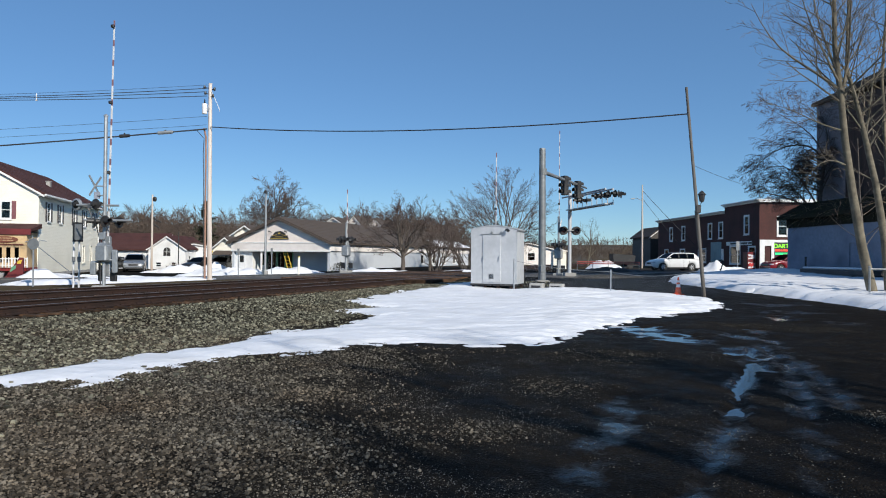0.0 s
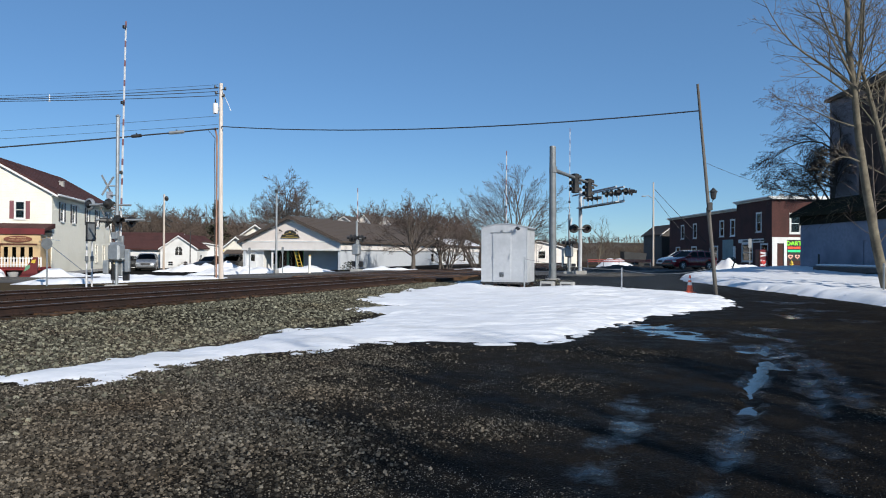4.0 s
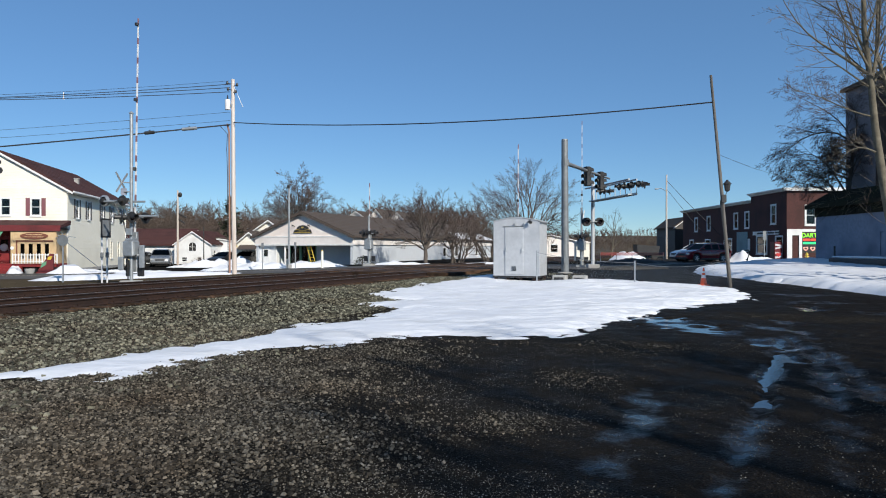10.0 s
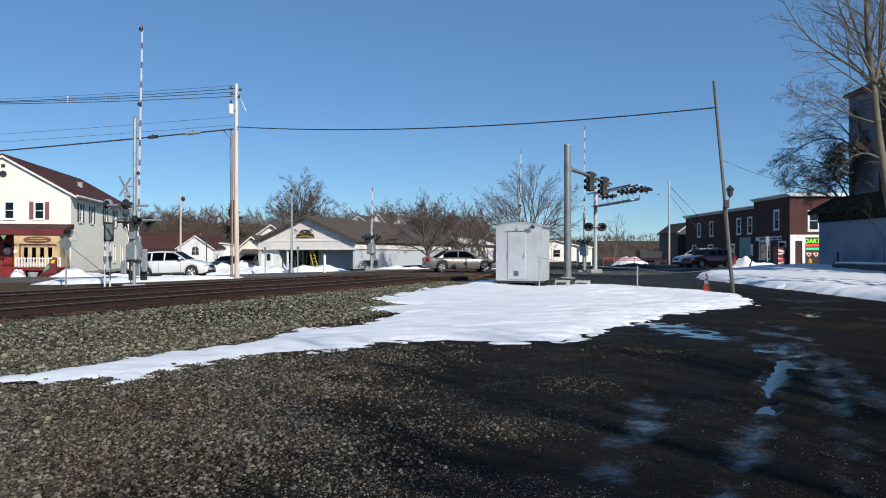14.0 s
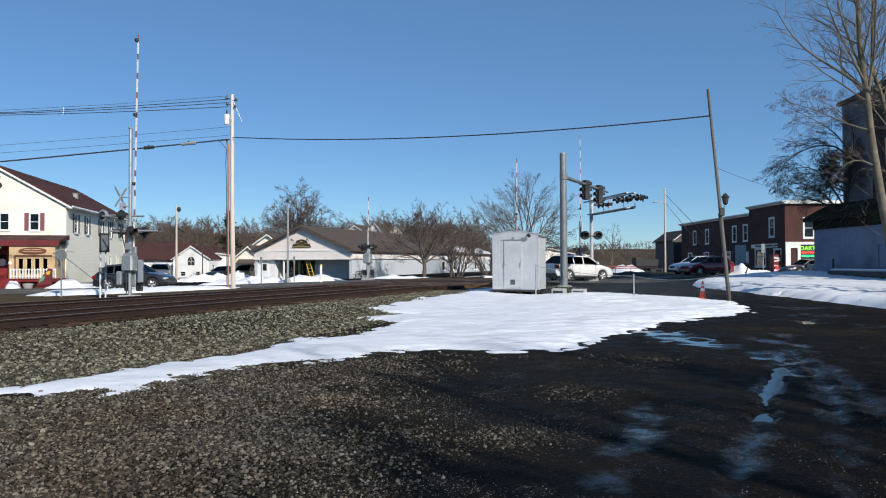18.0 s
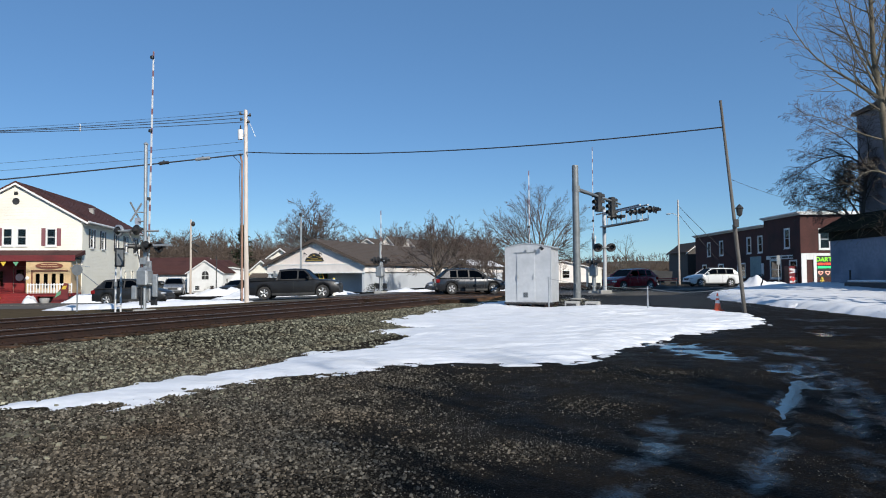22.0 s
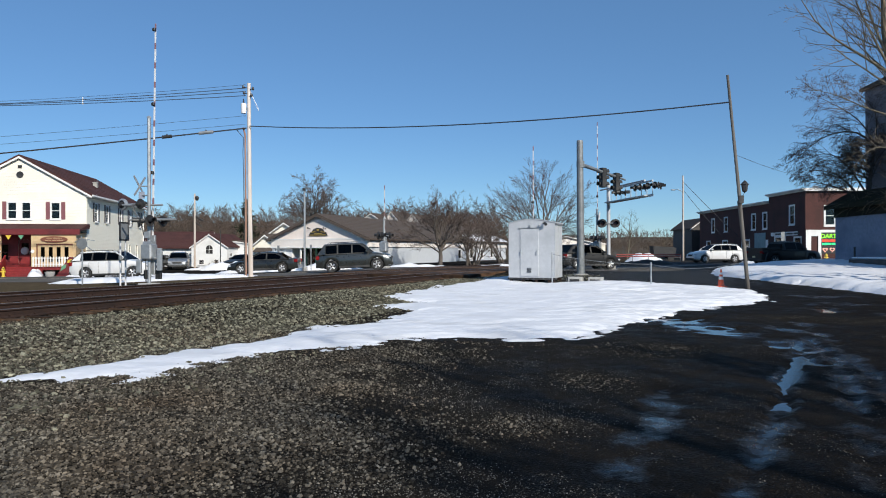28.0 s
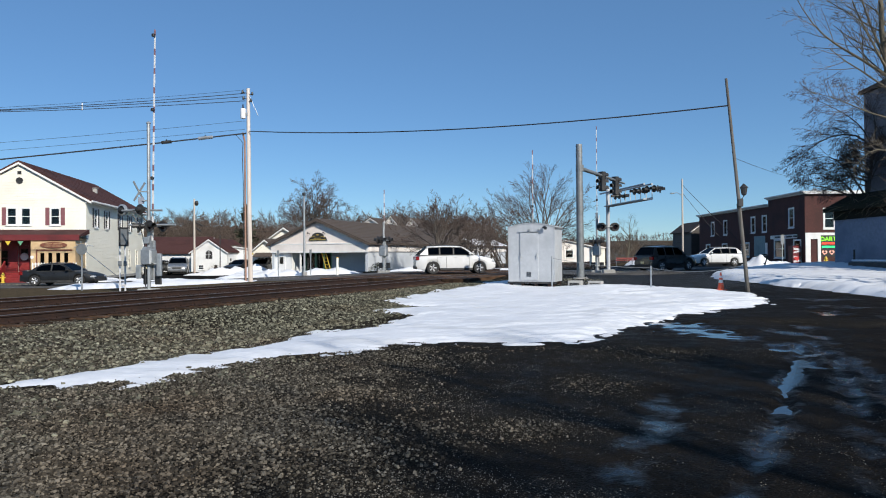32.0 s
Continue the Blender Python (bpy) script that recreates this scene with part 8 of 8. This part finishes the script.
# ---- vehicles ----
M_tyre = M_rubber
M_alloy = surface("alloy_wheel", [(0.62, 0.63, 0.64), (0.72, 0.73, 0.74), (0.5, 0.5, 0.5)], 0.4, 0.5, grain=9, stain=3)
M_trim = surface("black_trim", [(0.02, 0.02, 0.02), (0.035, 0.035, 0.035), (0.06, 0.057, 0.052)], 0.6, grain=6, stain=1.5)
M_headlight = surface("headlight", [(0.55, 0.57, 0.6), (0.7, 0.72, 0.74)], 0.12, 0.3)
M_taillight = surface("taillight", [(0.16, 0.006, 0.006), (0.22, 0.01, 0.01)], 0.2)
M_plate = surface("plate", [(0.7, 0.62, 0.35), (0.75, 0.68, 0.4)], 0.4)

SHAPES = {
    # half length, half width, belt, hood nose z, cowl x, roof front x, roof z, roof rear x, rear base x, tail z, wheel x front, wheel x rear, wheel r
    "sedan": (2.43, 0.92, 0.93, 0.66, 1.05, 0.25, 1.45, -1.00, -1.82, 0.98, 1.45, -1.40, 0.335),
    "hatch": (2.35, 0.93, 1.07, 0.78, 1.05, 0.30, 1.66, -1.55, -2.15, 1.05, 1.40, -1.36, 0.36),
    "suv": (2.45, 0.96, 1.15, 0.86, 1.12, 0.32, 1.72, -1.72, -2.30, 1.14, 1.45, -1.45, 0.38),
    "big_suv": (2.58, 0.99, 1.21, 0.90, 1.18, 0.38, 1.80, -1.88, -2.46, 1.18, 1.52, -1.50, 0.39),
    "tall_suv": (2.40, 0.97, 1.16, 0.95, 1.16, 0.44, 1.84, -1.86, -2.28, 1.14, 1.45, -1.42, 0.39),
    "pickup": (2.98, 1.01, 1.24, 1.02, 1.38, 0.78, 1.92, -0.80, -0.98, 1.22, 1.92, -1.75, 0.42),
}


def vehicle(kind, label, body_paint, at, category="car", group="cars on the road"):
    hl, hw, belt, nose, cowl, rf, roof, rr, rb, tail, wf, wr_, wr = SHAPES[kind]
    c = thing({"sedan": "sedan", "hatch": "hatchback", "suv": "suv", "big_suv": "suv", "tall_suv": "suv", "pickup": "pickup_truck"}[kind], label, category, at, group)
    sill, arch = wr * 0.72, wr * 1.16
    top_x = [-hl, -hl + 0.06, -hl + 0.3, rb, cowl, hl - 0.5, hl - 0.14, hl]
    top_z = [tail - 0.30, tail - 0.03, tail, belt, belt, nose + (belt - nose) * 0.45, nose, nose - 0.22]
    xs = np.unique(np.concatenate([np.linspace(-hl, hl, 46), [w + d for w in (wf, wr_) for d in np.linspace(-arch, arch, 11)], top_x]))
    rings = []
    for x in xs:
        zt = float(np.interp(x, top_x, top_z))
        e = abs(x) / hl
        w = hw * (1 - 0.16 * e ** 7 - 0.02 * e)
        zb = sill + 0.10 * max(0, (e - 0.86) / 0.14)
        for wx in (wf, wr_):
            if abs(x - wx) < arch:
                zb = max(zb, wr + math.sqrt(max(0, arch ** 2 - (x - wx) ** 2)) - 0.02)
        zb = min(zb, zt - 0.08)
        m = (zt + zb) / 2
        half = [(0.0, zt + 0.03), (0.62 * w, zt + 0.022), (0.90 * w, zt - 0.01), (0.975 * w, zt - min(0.10, (zt - zb) * 0.3)), (w, m), (0.985 * w, zb + (m - zb) * 0.4), (0.94 * w, zb), (0.0, zb)]
        rings.append([(x, y, z) for y, z in half] + [(x, -y, z) for y, z in half[-2:0:-1]])
    body = part("body", Geo().rings(rings, True), body_paint, c, "painted body", smooth=35)
    # cabin
    cab_x = [rb, rr, (rr + rf) / 2, rf, cowl]
    cab_z = [belt, roof - 0.05, roof, roof - 0.04, belt]
    zr = lambda x: float(np.interp(x, cab_x, cab_z))
    wb = hw * 0.955
    wt = lambda z: wb - 0.36 * (z - belt)
    rings = []
    for x in np.unique(np.concatenate([np.linspace(rb, cowl, 17), cab_x])):
        z = zr(x)
        half = [(0, z), (0.6 * wt(z), z - 0.006), (0.93 * wt(z), z - 0.03), (wt(z - 0.07), max(belt, z - 0.07)), (wb, belt - 0.02), (0, belt - 0.02)]
        rings.append([(x, y, q) for y, q in half] + [(x, -y, q) for y, q in half[-2:0:-1]])
    cabin = part("cabin", Geo().rings(rings, True), M_trim, c, "dark cabin inside", smooth=30)
    g, rings = Geo(), []
    for x in np.linspace(rr - (0.0 if kind != "sedan" else 0.1), rf + 0.04, 9):
        z = zr(x) + 0.012
        rings.append([(x, s * y * (wt(z) + 0.015), z + dz) for s, y, dz in ((-1, 1.0, -0.075), (-1, 0.93, -0.018), (-1, 0.5, 0.012), (1, 0.5, 0.012), (1, 0.93, -0.018), (1, 1.0, -0.075))])
    part("roof_panel", g.rings(rings, closed=False), body_paint, c, "painted roof", smooth=40)
    side = lambda x, s, sg, out: (x, sg * (wb + (wt(zr(x) - 0.09) - wb) * s + out), belt + 0.0 + (zr(x) - 0.09 - belt) * s)
    long_ = rf - rr
    if kind == "pickup":
        panes = [(rf + 0.45, rf - 0.35), (rf - 0.43, rr + 0.10)]
    elif kind == "sedan":
        panes = [(rf + 0.62, (rf + rr) / 2 + 0.08), ((rf + rr) / 2, rr - 0.30)]
    else:
        panes = [(rf + 0.55, rf - 0.50), (rf - 0.58, rf - 0.58 - long_ * 0.36), (rf - 0.66 - long_ * 0.36, rr + 0.10)]
    for sg in (-1, 1):
        for a, b in panes:
            g = Geo()
            g.rings([[side(x, s, sg, 0.008) for s in (0.06, 0.5, 0.97)] for x in np.linspace(a, b, 6) if zr(x) - belt > 0.16], closed=False)
            part("side_window", g, M_carglass, c, "tinted side window")
        part("pillar", Geo().tube([(cowl - 0.02, sg * wb, belt), ((cowl + rf) / 2, sg * (wt((belt + roof) / 2) + 0.0), (belt + roof) / 2 - 0.02), (rf, sg * wt(roof - 0.06), roof - 0.07)], 0.04, 6), body_paint, c)
        end = panes[-1][1] - 0.02
        g = Geo().rings([[side(x, s, sg, 0.011) for s in (0.0, 0.5, 1.0)] for x in np.linspace(end, rb + 0.12, 5)], closed=False)
        part("pillar", g, body_paint, c)
        for a, b in zip(panes[:-1], panes[1:]):
            g = Geo().rings([[side(x, s, sg, 0.011) for s in (0.0, 0.5, 1.0)] for x in (a[1] + 0.005, b[0] - 0.005)], closed=False)
            part("pillar", g, M_trim if kind != "suv" else body_paint, c)
        mir = part("mirror", Geo().box(cowl - 0.38, cowl - 0.22, sg * (hw + 0.11) - 0.10, sg * (hw + 0.11) + 0.10, belt + 0.02, belt + 0.17, 0.03), body_paint, c)
        for x in (rf - 0.35, (rf - 0.35 + rr) / 2 - 0.1):
            part("door_handle", Geo().box(x - 0.12, x + 0.06, sg * hw * 0.99 - 0.02, sg * hw * 0.99 + 0.02, belt - 0.16, belt - 0.12, 0.008), body_paint, c)
        part("sill_trim", Geo().box(wr_ + arch, wf - arch, sg * hw * 0.97 - 0.02, sg * hw * 0.97 + 0.02, sill - 0.03, sill + 0.10, 0.01), M_trim, c, "black sill trim")
        part("headlight", Geo().box(hl - 0.36, hl - 0.06, sg * hw * 0.72 - 0.17, sg * hw * 0.72 + 0.17, nose - 0.17, nose - 0.04, 0.04), M_headlight, c, "clear headlight")
        part("tail_light", Geo().box(-hl - 0.012, -hl + 0.22, sg * hw * 0.76 - 0.15, sg * hw * 0.76 + 0.15, tail - 0.30, tail - 0.06, 0.03), M_taillight, c, "red tail light")
        for x in (wf - arch - 0.22, (rf + rr) / 2 + (0.05 if kind == "sedan" else 0.12), wr_ + arch * 0.6):
            part("door_seam", Geo().box(x - 0.006, x + 0.006, sg * hw * 0.999 - 0.004, sg * hw * 0.999 + 0.004, sill + 0.12, belt - 0.11), M_trim, c)
    for x0, x1 in ((rf + 0.05, cowl - 0.03), (rr - 0.04, rb + 0.03)):
        g = Geo().rings([[(x, y * wt(zr(x)) * 0.90, zr(x) + 0.012) for y in (-1, -0.5, 0, 0.5, 1)] for x in np.linspace(x0, x1, 5)], closed=False)
        part("windscreen" if x0 > 0 else "rear_window", g, M_carglass, c, "tinted glass")
    part("front_bumper", Geo().box(hl - 0.10, hl + 0.02, -hw * 0.80, hw * 0.80, sill + 0.02, sill + 0.20, 0.03), M_trim, c)
    part("grille", Geo().box(hl - 0.12, hl + 0.012, -hw * 0.45, hw * 0.45, nose - 0.26, nose - 0.08, 0.02), M_trim, c, "dark grille")
    part("rear_bumper", Geo().box(-hl - 0.03, -hl + 0.12, -hw * 0.82, hw * 0.82, sill + 0.04, sill + 0.24, 0.03), M_trim if kind != "sedan" else body_paint, c)
    part("number_plate", Geo().box(-hl - 0.045, -hl - 0.031, -0.15, 0.15, sill + 0.30, sill + 0.45), M_plate, c, "blank pale number plate")
    if kind in ("suv", "big_suv", "tall_suv"):
        for sg in (-1, 1):
            part("roof_rail", Geo().tube([(rr + 0.2, sg * wt(roof) * 0.84, roof - 0.02), (rr + 0.3, sg * wt(roof) * 0.84, roof + 0.06), (rf - 0.3, sg * wt(roof) * 0.84, roof + 0.05), (rf - 0.2, sg * wt(roof) * 0.84, roof - 0.01)], 0.018, 6), M_trim, c)
    if kind == "pickup":
        for sg in (-1, 1):
            part("bed_side", Geo().box(-hl + 0.02, rb - 0.06, sg * hw * 0.93 - 0.05, sg * hw * 0.93 + 0.05, belt - 0.06, belt + 0.16, 0.03), body_paint, c, "painted bed side")
        part("tailgate", Geo().box(-hl - 0.01, -hl + 0.08, -hw * 0.88, hw * 0.88, belt - 0.4, belt + 0.15, 0.03), body_paint, c, "painted tailgate")
        part("running_board", Geo().box(wr_ + arch + 0.3, wf - arch - 0.1, -hw - 0.06, hw + 0.06, sill - 0.10, sill - 0.04, 0.02), M_trim, c)
    part("axle", Geo().tube([(wf, -hw * 0.7, wr), (wf, hw * 0.7, wr)], 0.05, 6).tube([(wr_, -hw * 0.7, wr), (wr_, hw * 0.7, wr)], 0.05, 6).box(-hl * 0.8, hl * 0.8, -hw * 0.6, hw * 0.6, sill - 0.06, sill + 0.1), M_black, c, "dark underside")
    tyre = Geo().lathe([(wr * 0.62, -0.10), (wr * 0.93, -0.115), (wr, -0.08), (wr, 0.08), (wr * 0.93, 0.115), (wr * 0.62, 0.10)], 24, axis="y")
    rim = Geo().lathe([(wr * 0.64, -0.09), (wr * 0.60, -0.105), (wr * 0.56, -0.06), (wr * 0.56, 0.06), (wr * 0.60, 0.105), (wr * 0.64, 0.09)], 24, axis="y")
    rim.lathe([(0.0, -0.075), (0.07, -0.07), (0.07, 0.07), (0.0, 0.075)], 10, axis="y")
    for k in range(5):
        a = k * math.tau / 5
        for s in (-1, 1):
            rim.tube([(0.05 * math.cos(a), s * 0.07, 0.05 * math.sin(a)), (wr * 0.6 * math.cos(a), s * 0.085, wr * 0.6 * math.sin(a))], 0.05, 6)
    tm, rm = mesh_of("wheel", tyre, M_tyre, 50), mesh_of("rim", rim, M_alloy, 40)
    dm = mesh_of("brake_disc", Geo().lathe([(0, -0.05), (wr * 0.52, -0.04), (wr * 0.52, 0.04), (0, 0.05)], 16, axis="y"), M_weathered)
    for x in (wf, wr_):
        for sg in (-1, 1):
            w = new("wheel", tm)
            w.parent, w.matrix_basis = c, pose(x, sg * (hw - 0.125), wr)
            tagged(w, "black tyre")
            for nm, me in (("rim", rm), ("brake_disc", dm)):
                o = new(nm, me)
                o.parent = w
    return c


def park(kind, label, mat, x, y, heading, group="parked cars", z=None):
    return vehicle(kind, label, mat, pose(x, y, (level(x, y) if z is None else z) + 0.01, 0, 0, heading), group=group)


P_white = paint("white_paint", (0.73, 0.73, 0.72))
P_red = paint("red_paint", (0.18, 0.006, 0.013))
P_taupe = paint("taupe_paint", (0.22, 0.20, 0.175), 0.3, 0.6, 0.4)
P_black = paint("black_car_paint", (0.007, 0.007, 0.008), 0.45, 0.15)
P_char = paint("charcoal_paint", (0.016, 0.017, 0.018), 0.45, 0.15, 0.2)
P_slate = paint("slate_paint", (0.028, 0.031, 0.037), 0.25, 0.6, 0.3)
P_pewter = paint("pewter_paint", (0.085, 0.092, 0.088), 0.3, 0.6, 0.75)
P_silver = paint("silver_car_paint", (0.27, 0.275, 0.28), 0.3, 0.6, 0.5)
P_steel = paint("steel_car_paint", (0.085, 0.09, 0.095), 0.3, 0.6, 0.4)
P_grey = paint("grey_car_paint", (0.026, 0.029, 0.029), 0.3, 0.6, 0.4)

park("big_suv", "white sport utility vehicle parked by the corner block", P_white, 24.9, 68.6, 188, z=0.32)
park("suv", "silver sport utility vehicle parked facing the road", P_silver, -28.6, 70.0, -72)
park("sedan", "dark sedan parked nose-out before the white workshop", P_char, -23.7, 75.0, 250)
park("sedan", "dark sedan parked nose-out behind the snow banks", P_char, -20.8, 73.0, 262)
park("sedan", "dark car parked beside the shop house", P_grey, -34.0, 78.0, 80)

# moving traffic: kind, label, paint, wheel turns by rows of (seconds, metres along the road, metres beyond the near lane)
TRAFFIC = [
    ("suv", "dark red sport utility vehicle waiting and then driving off", P_red, True,
     [(0, 34.8, 4.4), (1, 31.35, 5), (2, 27.6, 6), (3, 26.2, 6.6), (3.5, 25.9, 6.6), (5.5, 25.85, 6.6), (9, 25.85, 6.6), (19, 26.25, 6.6), (20, 25.45, 6.4), (20.5, 24.45, 6), (21, 21.7, 5.2), (21.5, 18.85, 4.4), (22, 15.75, 3.9), (22.5, 11.65, 3.7), (23.5, 2.45, 3.7), (24.5, -4.45, 3.7), (25.5, -11.95, 3.7), (32, -67.2, 3.7)]),
    ("sedan", "taupe sedan driving over the crossing", P_taupe, False,
     [(0, -62, 0), (5.9, -62, 0), (11, -24.85, 0), (11.5, -18.85, 0), (12, -13.65, 0), (12.5, -9.2, 0), (13, -5.55, 0), (14, 0.85, 0), (14.5, 3.5, 0), (16.5, 19.7, 0), (17.5, 28.65, 0), (32, 166.4, 0)]),
    ("suv", "white crossover driving over the crossing", P_white, False,
     [(0, -71, 0), (6.5, -71, 0), (13, -26.15, 0), (14, -17.55, 0), (14.5, -14.1, 0), (16.5, -1.2, 0), (17.5, 5.65, 0), (18, 9.3, 0), (18.5, 13.05, 0), (19, 17.05, 0), (19.5, 20.6, 0), (20, 26.25, 0), (20.5, 30.2, 0), (32, 122.2, 0)]),
    ("hatch", "dark slate wagon driving over the crossing", P_slate, False,
     [(0, -80, 0), (8.5, -80, 0), (17, -27.95, 0), (17.5, -23.7, 0), (18, -19.7, 0), (18.5, -16.05, 0), (19, -12.75, 0), (19.5, -9.6, 0), (20, -7.4, 0), (20.5, -5.15, 0), (21, -3, 0), (22, 0.85, 0), (23.5, 9.05, 0), (24, 11.85, 0), (24.5, 15.2, 0), (25.5, 22, 0), (32, 74, 0)]),
    ("pickup", "black four-door pickup truck driving over the crossing", P_black, False,
     [(0, -89, 0), (7.4, -89, 0), (19, -26.45, 0), (19.5, -23.85, 0), (20, -20, 0), (20.5, -16.85, 0), (21, -15.1, 0), (21.5, -12.7, 0), (22, -10.4, 0), (22.5, -8.15, 0), (23, -6.55, 0), (23.5, -4.15, 0), (24, -2, 0), (25.5, 6.6, 0), (27.5, 21.95, 0), (28, 26.6, 0), (28.5, 30.4, 0), (32, 58.4, 0)]),
    ("hatch", "charcoal hatchback following the pickup truck", P_char, False,
     [(0, -98, 0), (5.5, -98, 0), (21, -26.3, 0), (21.5, -23.55, 0), (22, -20.75, 0), (22.5, -18.3, 0), (23, -15.8, 0), (23.5, -13.6, 0), (24, -11.3, 0), (24.5, -8.9, 0), (25, -6.8, 0), (25.5, -4.8, 0), (28, 8.65, 0), (28.5, 12.1, 0), (29, 16.9, 0), (29.5, 21.85, 0), (30, 26.95, 0), (30.5, 30.35, 0), (32, 42.4, 0)]),
    ("sedan", "steel grey sedan driving away over the crossing", P_steel, True,
     [(0, 66, 3.6), (12.7, 66, 3.6), (18, 33.5, 3.6), (19, 28.35, 3.3), (19.5, 23.2, 3.2), (20, 18.45, 3.4), (20.5, 14.05, 3.7), (22.5, -3.45, 3.7), (23, -8.1, 3.7), (23.5, -12.55, 3.7), (24, -17.6, 3.7), (24.5, -22.65, 3.7), (25, -28.7, 3.7), (32, -91.7, 3.7)]),
    ("tall_suv", "dark pewter sport utility vehicle driving over the crossing", P_pewter, False,
     [(0, -107, 0), (7, -107, 0), (24, -28.4, 0), (24.5, -25.95, 0), (25, -23.35, 0), (25.5, -19.85, 0), (27.5, -8.85, 0), (28, -6.75, 0), (28.5, -4.4, 0), (29, -1.95, 0), (30, 2.6, 0), (31, 8.75, 0), (31.5, 11.5, 0), (32, 15.25, 0)]),
    ("sedan", "grey sedan driving away over the crossing", P_grey, True,
     [(0, 75, 3.7), (17.3, 75, 3.7), (23.5, 32.15, 3.7), (24, 28.9, 3.7), (24.5, 24.5, 3.7), (25, 19.35, 3.7), (25.5, 13.15, 3.7), (27.5, -8.55, 3.7), (28, -13.55, 3.7), (28.5, -18.3, 3.7), (29, -23.45, 3.7), (29.5, -28.55, 3.7), (32, -51, 3.7)]),
    ("big_suv", "white large sport utility vehicle driving over the crossing", P_white, False,
     [(0, -116, 0), (10.7, -116, 0), (27.5, -25.7, 0), (28, -22.25, 0), (28.5, -18.3, 0), (29, -15.65, 0), (29.5, -12.45, 0), (30, -10.15, 0), (30.5, -7.55, 0), (31, -5.3, 0), (31.5, -2.7, 0), (32, -0.4, 0)]),
    ("sedan", "charcoal compact sedan approaching the crossing", P_char, False,
     [(0, -125, 0), (13.6, -125, 0), (31.5, -28.75, 0), (32, -25.6, 0)]),
]


def road_pose(x, side, back):
    px, py, h = lane_at(x, side)
    slope = math.degrees(math.atan(float(road_z(px + 1) - road_z(px - 1)) / 2))
    m = Matrix.Translation((px, py, float(street_z(px, py)) + 0.012)) @ Matrix.Rotation(radians(h), 4, "Z") @ Matrix.Rotation(radians(-slope), 4, "Y")
    return m @ Matrix.Rotation(math.pi, 4, "Z") if back else m


MOVERS = []
for kind, label, mat, back, rows in TRAFFIC:
    MOVERS.append((vehicle(kind, label, mat, road_pose(rows[0][1], rows[0][2], back)), kind, back, rows))


# ---- what moves ----
def glide(rows, t):
    """Metres along and beside the road at t, by a smooth curve through the rows."""
    ts = [r[0] for r in rows]
    i = max(0, min(len(ts) - 2, int(np.searchsorted(ts, t, "right")) - 1))

    def slope(k, c):
        if k <= 0 or k >= len(rows) - 1:
            return 0.0
        a, b = rows[k][c] - rows[k - 1][c], rows[k + 1][c] - rows[k][c]
        return 0.0 if a * b <= 0 else (rows[k + 1][c] - rows[k - 1][c]) / (ts[k + 1] - ts[k - 1])

    h = ts[i + 1] - ts[i]
    u = min(1, max(0, (t - ts[i]) / h))
    out = []
    for c in (1, 2):
        p, q, m, n = rows[i][c], rows[i + 1][c], slope(i, c) * h, slope(i + 1, c) * h
        out.append((2 * u ** 3 - 3 * u ** 2 + 1) * p + (u ** 3 - 2 * u ** 2 + u) * m + (3 * u ** 2 - 2 * u ** 3) * q + (u ** 3 - u ** 2) * n)
    return out


def motions():
    for car, kind, back, rows in MOVERS:
        keys = []
        t = 0.0
        while t < 32.0001:
            x, s = glide(rows, t)
            keys.append((t, road_pose(x, s, back)))
            t = round(t + 0.25, 3)
        walk(car, keys)
        r = SHAPES[kind][12]
        # wheels: a row for every small part of a turn
        fine = [k / FPS for k in range(32 * FPS + 1)]
        xs = [glide(rows, k)[0] for k in fine]
        stretch = [lane_stretch(x) for x in xs]
        turn, last, spins = 0.0, 0.0, [(0.0, 0.0)]
        for k in range(1, len(fine)):
            turn += abs(xs[k] - xs[k - 1]) * stretch[k] / r
            if turn - last > 0.5:
                spins.append((fine[k], turn))
                last = turn
        if fine[-1] - spins[-1][0] > 0.01:
            spins.append((32.0, turn))
        for w in [o for o in car.children if o.name.startswith("wheel")]:
            x, y, z = w.matrix_basis.translation
            walk(w, [(a, pose(x, y, z, 0, math.degrees(b) % 360, 0)) for a, b in spins])


def lane_stretch(x):
    h = radians(lane_at(x)[2])
    return 1 / max(0.3, math.cos(h))


motions()
